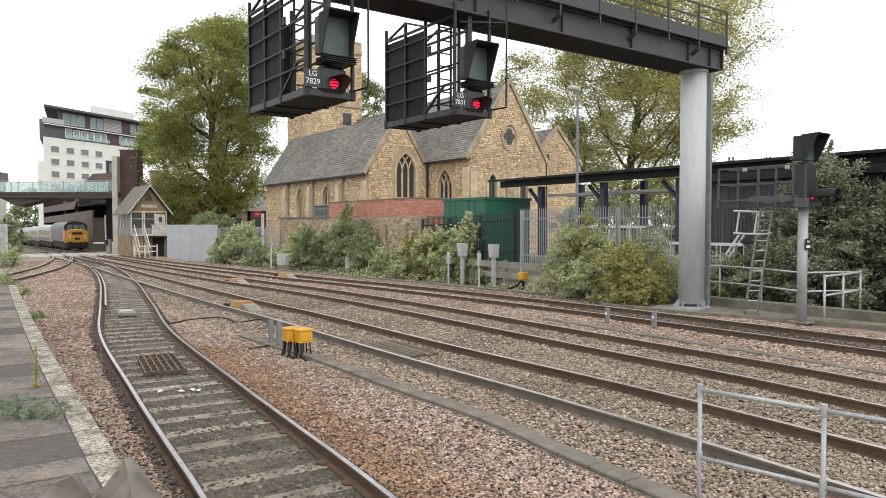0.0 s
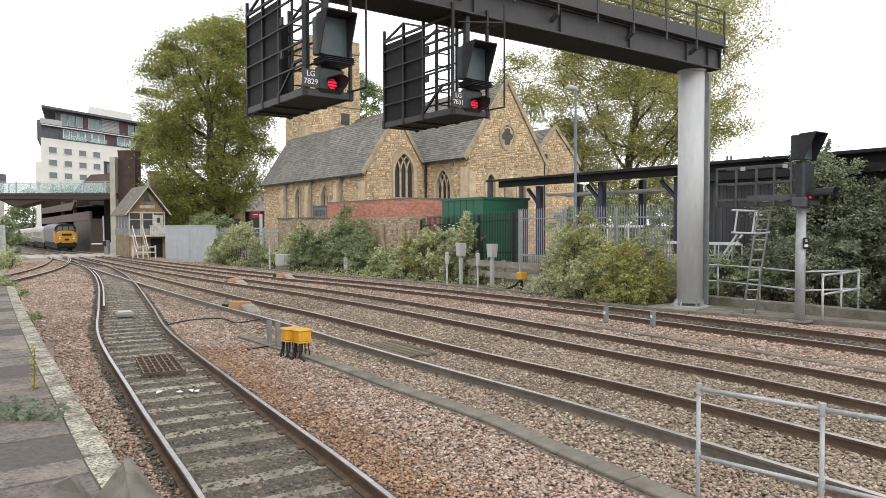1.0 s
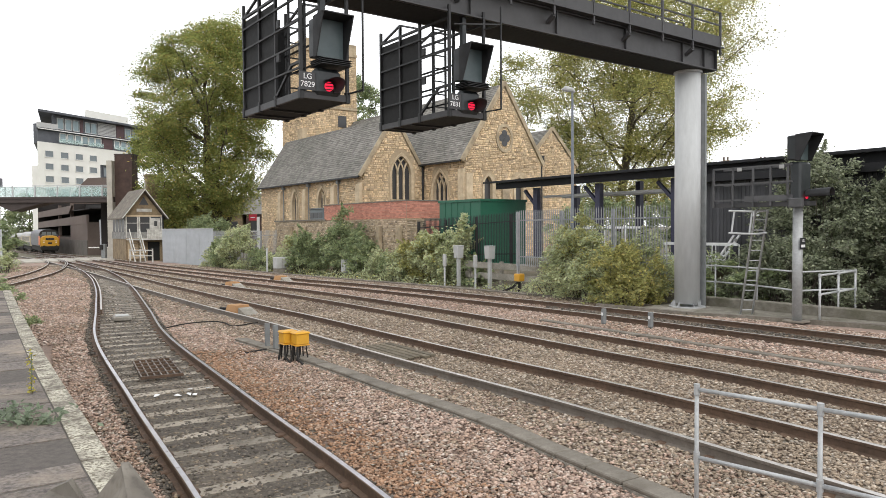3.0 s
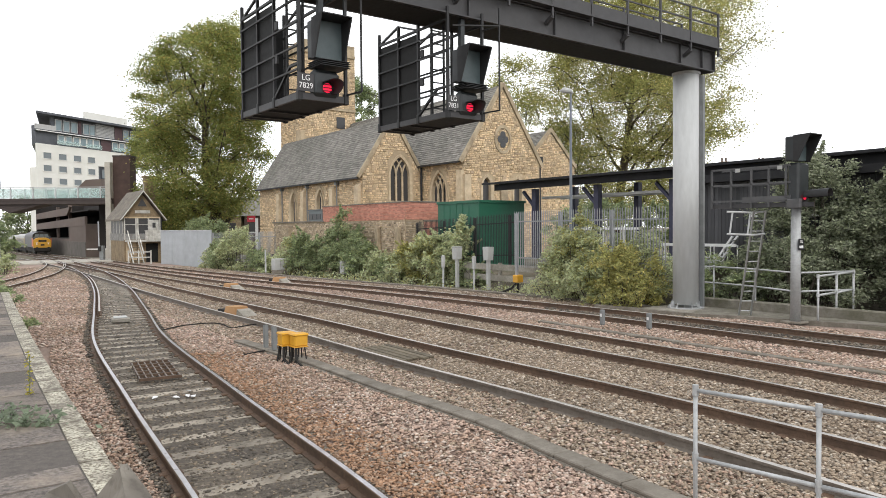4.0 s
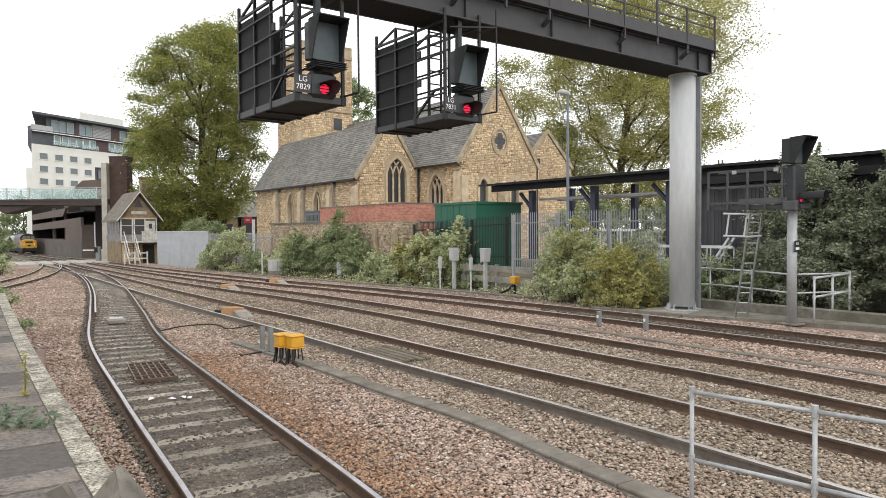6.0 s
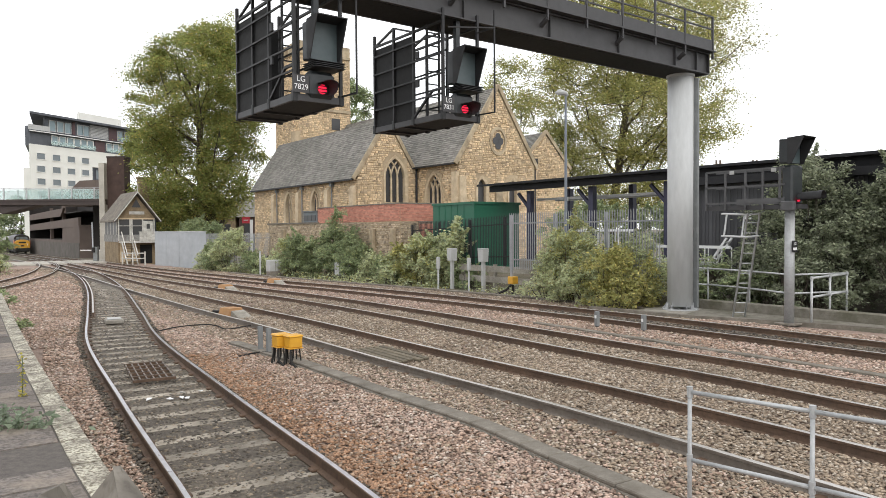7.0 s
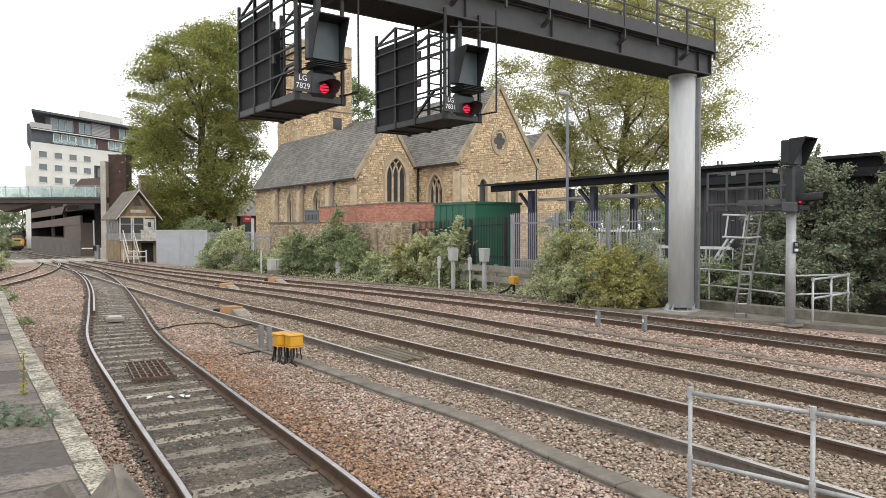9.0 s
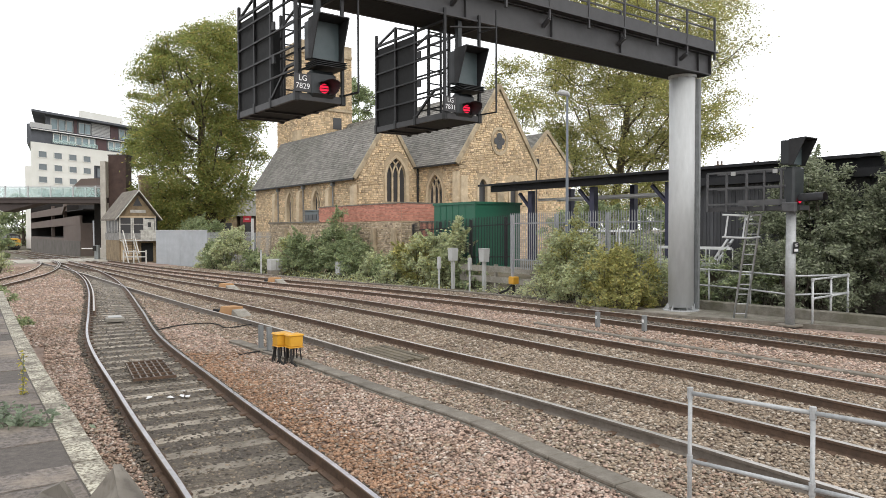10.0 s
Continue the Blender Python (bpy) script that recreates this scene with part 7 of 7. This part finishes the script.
def lamp_post():
    t = thing("street_lamp", pose(5.65, 29.6, 0.6), "slim grey street lamp with a flat oval head", "street lamp")
    part("pole", MB().tube([(0, 0, 0), (0, 0, 4.0), (0, 0, 7.5)], [0.075, 0.06, 0.045], 10), M["navy_grey"], t)
    part("head", MB().tube([(-0.45, -0.05, 7.62), (-0.3, -0.05, 7.64), (0.0, 0, 7.6), (0.1, 0, 7.5)], [0.03, 0.13, 0.1, 0.05], 10), M["grey_cab"], t)


M["navy_grey"] = mat("lamp_grey", (0.16, 0.18, 0.21), (0.22, 0.24, 0.27), 2, 0.5, 0.2, 0.05)
lamp_post()


def footing_works():
    k = thing("concrete_kerb", Matrix.Identity(4), "low concrete kerb and paving beside the signal", "kerb", kind="structure")
    for a, b in (((5.2, 22.9), (7.3, 20.5)), ((7.3, 20.5), (9.4, 19.0)), ((9.4, 19.0), (11.8, 17.0)), ((11.8, 17.0), (14.4, 13.4))):
        part("kerb_run", MB().bar((*a, -0.15), (*b, -0.15), 0.22, 0.2), M["concrete_dark"], k)
    p = thing("paving", Matrix.Identity(4), "cracked concrete path under the ladder", "path", kind="structure")
    part("slab", MB().prism([(7.5, 20.7, -0.25), (9.5, 19.1, -0.25), (14.5, 13.6, -0.25), (16.5, 15.5, -0.25), (11.5, 21.0, -0.25), (9.0, 22.6, -0.25)], (0, 0, 0), (0, 0, 0.17)), M["old_paving"], p)
    w = thing("plinth_wall", site(7.4, 23.9, -0.3), "low concrete plinth wall behind the handrail", "wall", kind="structure")
    part("wall", MB().bevel_box(0.0, 0, 0, 9, 0.25, 0.5, 0.03), M["old_paving"], w)
    f = thing("plank_fence", site(1.3, 34.8, gz(34) - 0.3), "low grey concrete plank fence behind the equipment boxes", "fence")
    for z in (0.45, 0.95):
        part("plank", MB().box(0, 0, z, 5.2, 0.08, z + 0.28), M["concrete"], f)
    for x in (0.1, 2.5, 5.0):
        part("post", MB().box(x, 0.06, 0, x + 0.15, 0.2, 1.3), M["concrete"], f)


footing_works()


def platform_clutter():
    b = thing("broken_board", Matrix.Identity(4), "torn weathered grey board tilted on the platform edge", "board")
    part("sheet", MB().prism([(-2.0, 3.9, 0.9), (-1.79, 3.92, 1.165), (-1.45, 3.72, 0.88), (-1.5, 3.5, 0.88)], (0, 0, 0), (0.02, 0.03, 0.0)).prism([(-1.79, 3.92, 1.165), (-1.62, 3.65, 0.98), (-1.45, 3.72, 0.88)], (0.002, -0.03, 0.01), (0.02, -0.01, 0.01)), M["weathered"], b)
    c = thing("broken_board", Matrix.Identity(4), "jagged weathered grey board lying on the platform", "board")
    part("sheet", MB().prism([(-2.35, 3.95, 0.9), (-2.23, 3.96, 1.0), (-2.09, 3.9, 1.07), (-1.98, 3.85, 0.96), (-1.9, 3.75, 0.9), (-2.2, 3.5, 0.9)], (0, 0, 0), (0.01, 0.03, 0.01)), M["weathered"], c)
    rng = np.random.default_rng(77)
    for x, y, n, r, size, leaf, lab in ((-3.35, 5.65, 170, 0.17, 0.038, "leaf_weed", "grey-green weed sprouting from the platform"), (-3.65, 5.95, 100, 0.12, 0.034, "leaf_weed", "grey-green weed sprouting from the platform"), (-3.95, 6.75, 90, 0.035, 0.018, "leaf_yellow", "thin yellow weed stalk on the platform")):
        t = thing("weed", pose(x, y, 0.905), lab, "weed", "weeds on the platform")
        tall = leaf == "leaf_yellow"
        p = rng.normal(size=(n, 3)) * np.array((r, r * 0.6, 0.0)) + np.column_stack([np.zeros(n), np.zeros(n), rng.random(n) ** 1.5 * (0.42 if tall else 0.1) + 0.01])
        if tall:
            p[:, :2] *= 0.5
        tagged(leaf_cloud("leafage", p, size, M[leaf], t, rng), kind="stuff")
        part("stem", MB().tube([(0, 0, 0), (0.01, 0, 0.1 if not tall else 0.4)], 0.005, 5), M["leaf_weed"], t)


M["leaf_weed"] = leaf_mat("leaf_weed", (0.20, 0.25, 0.17), (0.30, 0.35, 0.25), (0.16, 0.2, 0.12))
platform_clutter()


def yard_clutter():
    """White racks, rails and bins behind the palisade under the canopy."""
    for x, y, z, L, H, lab in ((5.2, 30.6, 0.9, 2.4, 0.95, "white cycle rack rail under the canopy"), (8.6, 26.5, 0.9, 2.6, 0.9, "white cycle rack rail under the canopy"), (7.0, 33.5, 0.9, 3.0, 1.5, "white metal shelter frame under the canopy")):
        t = thing("cycle_rack", site(x, y, z), lab, "cycle rack", "racks under the canopy")
        for k in range(6):
            part("hoop", MB().tube([(k * L / 5, 0, 0), (k * L / 5, 0, H), (k * L / 5 + 0.25, 0.2, H), (k * L / 5 + 0.25, 0.2, 0)], 0.025, 6), M["white_sign"], t)
        part("top_rail", MB().box(-0.1, -0.05, H - 0.04, L + 0.3, 0.05, H + 0.06), M["white_sign"], t)
        part("low_rail", MB().box(-0.1, -0.05, 0.25, L + 0.3, 0.02, 0.33), M["galv"], t)
    s = thing("white_ladder", site(10.4, 26.6, 0.85), "white folded ladder leaning behind the handrail", "ladder")
    for y in (0, 0.35):
        part("stile", MB().bar((0, y, 0.0), (0.9, y, 1.25), 0.08), M["white_sign"], s)
    for k in range(4):
        f = (k + 0.5) / 4
        part("rung", MB().bar((0.9 * f, 0, 1.25 * f), (0.9 * f, 0.35, 1.25 * f), 0.07), M["white_sign"], s)
    for k, x in enumerate((9.0, 9.6)):
        p = thing("scrap_pile", site(x, 26.9 - 0.5 * k, 0.85), "pile of white and grey metal lengths", "scrap metal")
        for j in range(6):
            a = random.uniform(-0.25, 0.25)
            part("length", MB().bar((-1.2, 0.1 * j, 0.05 + 0.08 * j), (1.0, 0.1 * j + a, 0.05 + 0.08 * j + a * 0.3), 0.06), M["white_sign"] if j % 2 else M["galv"], p)
    h = thing("house", pose(60.0, 140.0, -1.5), "far house roof with chimney stacks behind the shed", "house")
    part("roof", MB().prism([(-8, 0, 8), (8, 0, 8), (4, 4, 12.5), (-4, 4, 12.5)], (0, 0, 0), (0, 8, 0)), M["slate2"], h)
    part("wall", MB().box(-8, 0, 0, 8, 8, 8), M["box_brick"], h)
    for x in (-1.0, 6.6):
        st = part("chimney", MB().box(x - 0.7, 3, 8, x + 0.7, 5, 17.2), M["box_brick"], h)
        for d in (-0.4, 0.4):
            part("chimney_pot", MB().tube([(x + d, 4, 17.2), (x + d, 4, 18.0)], 0.2, 8), M["carpark"], st)
    r = thing("hoarding", pose(-22.5, 79.5, -0.8), "red hoarding board with white post behind the fence", "hoarding")
    part("board", MB().box(1.0, 0, 4.2, 1.9, 0.08, 4.9), M["red_sign"], r)
    part("post", MB().box(1.9, -0.05, 0, 2.2, 0.1, 4.6), M["white_sign"], r)
    part("lettering_bar", MB().box(1.2, -0.02, 4.5, 1.7, 0.0, 4.6), M["white_sign"], r)
    v = thing("parked_van", pose(-20.0, 84.0, -0.9, 0, 0, 5), "yellow van parked beyond the fence", "van")
    part("body", MB().bevel_box(0, 0, 0.5, 3.2, 1.9, 3.4, 0.12), M["yellow"], v)
    part("window", MB().box(0.3, -0.02, 2.3, 2.6, 0.0, 3.1), M["window_dark"], v)
    for x in (0.6, 2.5):
        part("wheel", MB().tube([(x, -0.02, 0.4), (x, 0.2, 0.4)], 0.4, 14), M["rubber"], v)
    for k, (x, w) in enumerate(((-41.0, 8.0), (-32.4, 9.0), (-23.0, 8.5))):
        c = thing("house", pose(x, 118.0, -1.5), "distant brown brick house behind the trees", "house", "far houses")
        part("wall", MB().box(0, 0, 0, w, 8, 6.4), M["brown_brick"] if k == 1 else M["box_brick"], c)
        part("roof", MB().prism([(-0.3, -0.4, 6.4), (-0.3, 8.4, 6.4), (-0.3, 4, 9.6 + 0.4 * k)], (0, 0, 0), (w + 0.6, 0, 0)), M["slate2"], c)
        for j in range(3):
            wd = part("window", MB().box(0.9 + 2.6 * j, -0.06, 3.6, 2.0 + 2.6 * j, 0.02, 5.2), M["window_dark"], c)
            part("sill", MB().box(0.8 + 2.6 * j, -0.14, 3.48, 2.1 + 2.6 * j, 0.0, 3.6), M["white_wood"], wd)
    f = thing("far_building", pose(-127.5, 190.0, -1.7, 0, 0, 10), "distant red and white building beyond the bridge", "building")
    part("wall", MB().box(-20, 0, 0, 4.5, 10, 12), M["hotel"], f)
    part("upper_wall", MB().box(-20, 0, 12, 4.5, 10, 16.5), M["brick"], f)
    part("roof", MB().box(-20.5, -0.5, 16.5, 5, 10.5, 19), M["hotel_dark"], f)
    tr = [(-122, 210, 16, 7), (-100, 235, 17, 8), (-140, 200, 15, 7)]
    for k, (x, y, hh, rr) in enumerate(tr):
        tree(x, y, hh, rr, M["leaf_dark"], "distant green tree beyond the level crossing", 60 + k, clear=1.5, lobes=36, clumps=8, per=26, size=0.4, lobe_r=2.2)


yard_clutter()


def far_troughs():
    for key, off, y0, y1, lab in (("c", 2.0, 9.0, 20.0, "narrow concrete cable trough between the far lines"), ("d", 3.1, 22.0, 50.0, "narrow concrete cable trough along the verge")):
        t = thing("cable_trough", Matrix.Identity(4), lab, "cable trough")
        pts = [p for p in offset_path(LINES[key], off) if y0 < p.y < y1][::2]
        for a, b in zip(pts, pts[1:]):
            d = b - a
            m = pose(a.x, a.y, a.z - 0.24, 0, 0, math.degrees(math.atan2(d.y, d.x)))
            part("lid", MB().bevel_box(0.01, -0.1, 0.09, d.length - 0.01, 0.1, 0.14 + random.uniform(0, 0.012), 0.01), M["concrete_dark"], t, m=m)


far_troughs()


def verge_weeds():
    """Low weeds and litter leaves along the foot of the shrubs."""
    rng = np.random.default_rng(90)
    d = [p for p in LINES["d"] if 20 < p.y < 58]
    n = 6000
    idx = rng.integers(1, len(d) - 1, n)
    base = np.array([(p.x, p.y) for p in d])[idx]
    off = 4.4 + np.abs(rng.normal(size=n)) * 1.5
    clump = np.array([noise.noise(Vector((x * 0.6, y * 0.6, 3.0))) for x, y in base])
    keep = clump + 0.25 * rng.random(n) > -0.05
    base, off = base[keep], off[keep]
    q = base + np.outer(off, np.array((0.815, 0.58))) + rng.normal(size=(len(off), 2)) * 0.25
    z = -0.0105 * np.maximum(0, q[:, 1] - 20) - 0.25 + rng.random(len(q)) ** 2 * 0.38
    half = rng.random(len(q)) < 0.75
    p = np.column_stack([q, z])
    for m, leaf, lab in ((half, "leaf_shrub", "low green weeds along the verge"), (~half, "leaf_olive", "yellowing weeds along the verge")):
        tagged(leaf_cloud("verge_weeds", p[m], 0.075, M[leaf], None, rng), lab, "weeds", kind="stuff")


verge_weeds()


def ballast_litter():
    """A few white scraps between the near rails."""
    rng = random.Random(5)
    for k in range(7):
        x, y = -4.3 + rng.uniform(-0.25, 0.5), 11.2 + rng.uniform(-0.25, 0.35)
        t = thing("paper_scrap", pose(x, y, -0.135, rng.uniform(-15, 15), rng.uniform(-15, 15), rng.uniform(0, 180)), "white paper scrap on the ballast", "litter", "scraps between the rails")
        part("sheet", MB().prism([(-0.05, -0.02, 0), (0.03, -0.035, 0.01), (0.06, 0.02, 0), (-0.01, 0.04, 0.012)], (0, 0, 0), (0, 0, 0.006)), M["white_sign"], t)


ballast_litter()


# ---- movement ----
def motions():
    """The train runs away along the far line at a steady pace."""
    start, along = Vector((-46.65, 89.4)), Vector((-0.5632, 0.8263))
    turn = math.degrees(math.atan2(-along.y, -along.x))
    for k, ob in enumerate(TRAIN):
        back = 0.0 if k == 0 else 19.6 + 20.9 * (k - 1)
        rows = []
        for t in (0.0, 2.5, 5.0, 7.5, 10.0):
            p = start + along * (8.85 * t + back)
            rows.append((t, pose(p.x, p.y, gz(p.y), 0, 0, turn)))
        walk(ob, rows)


motions()
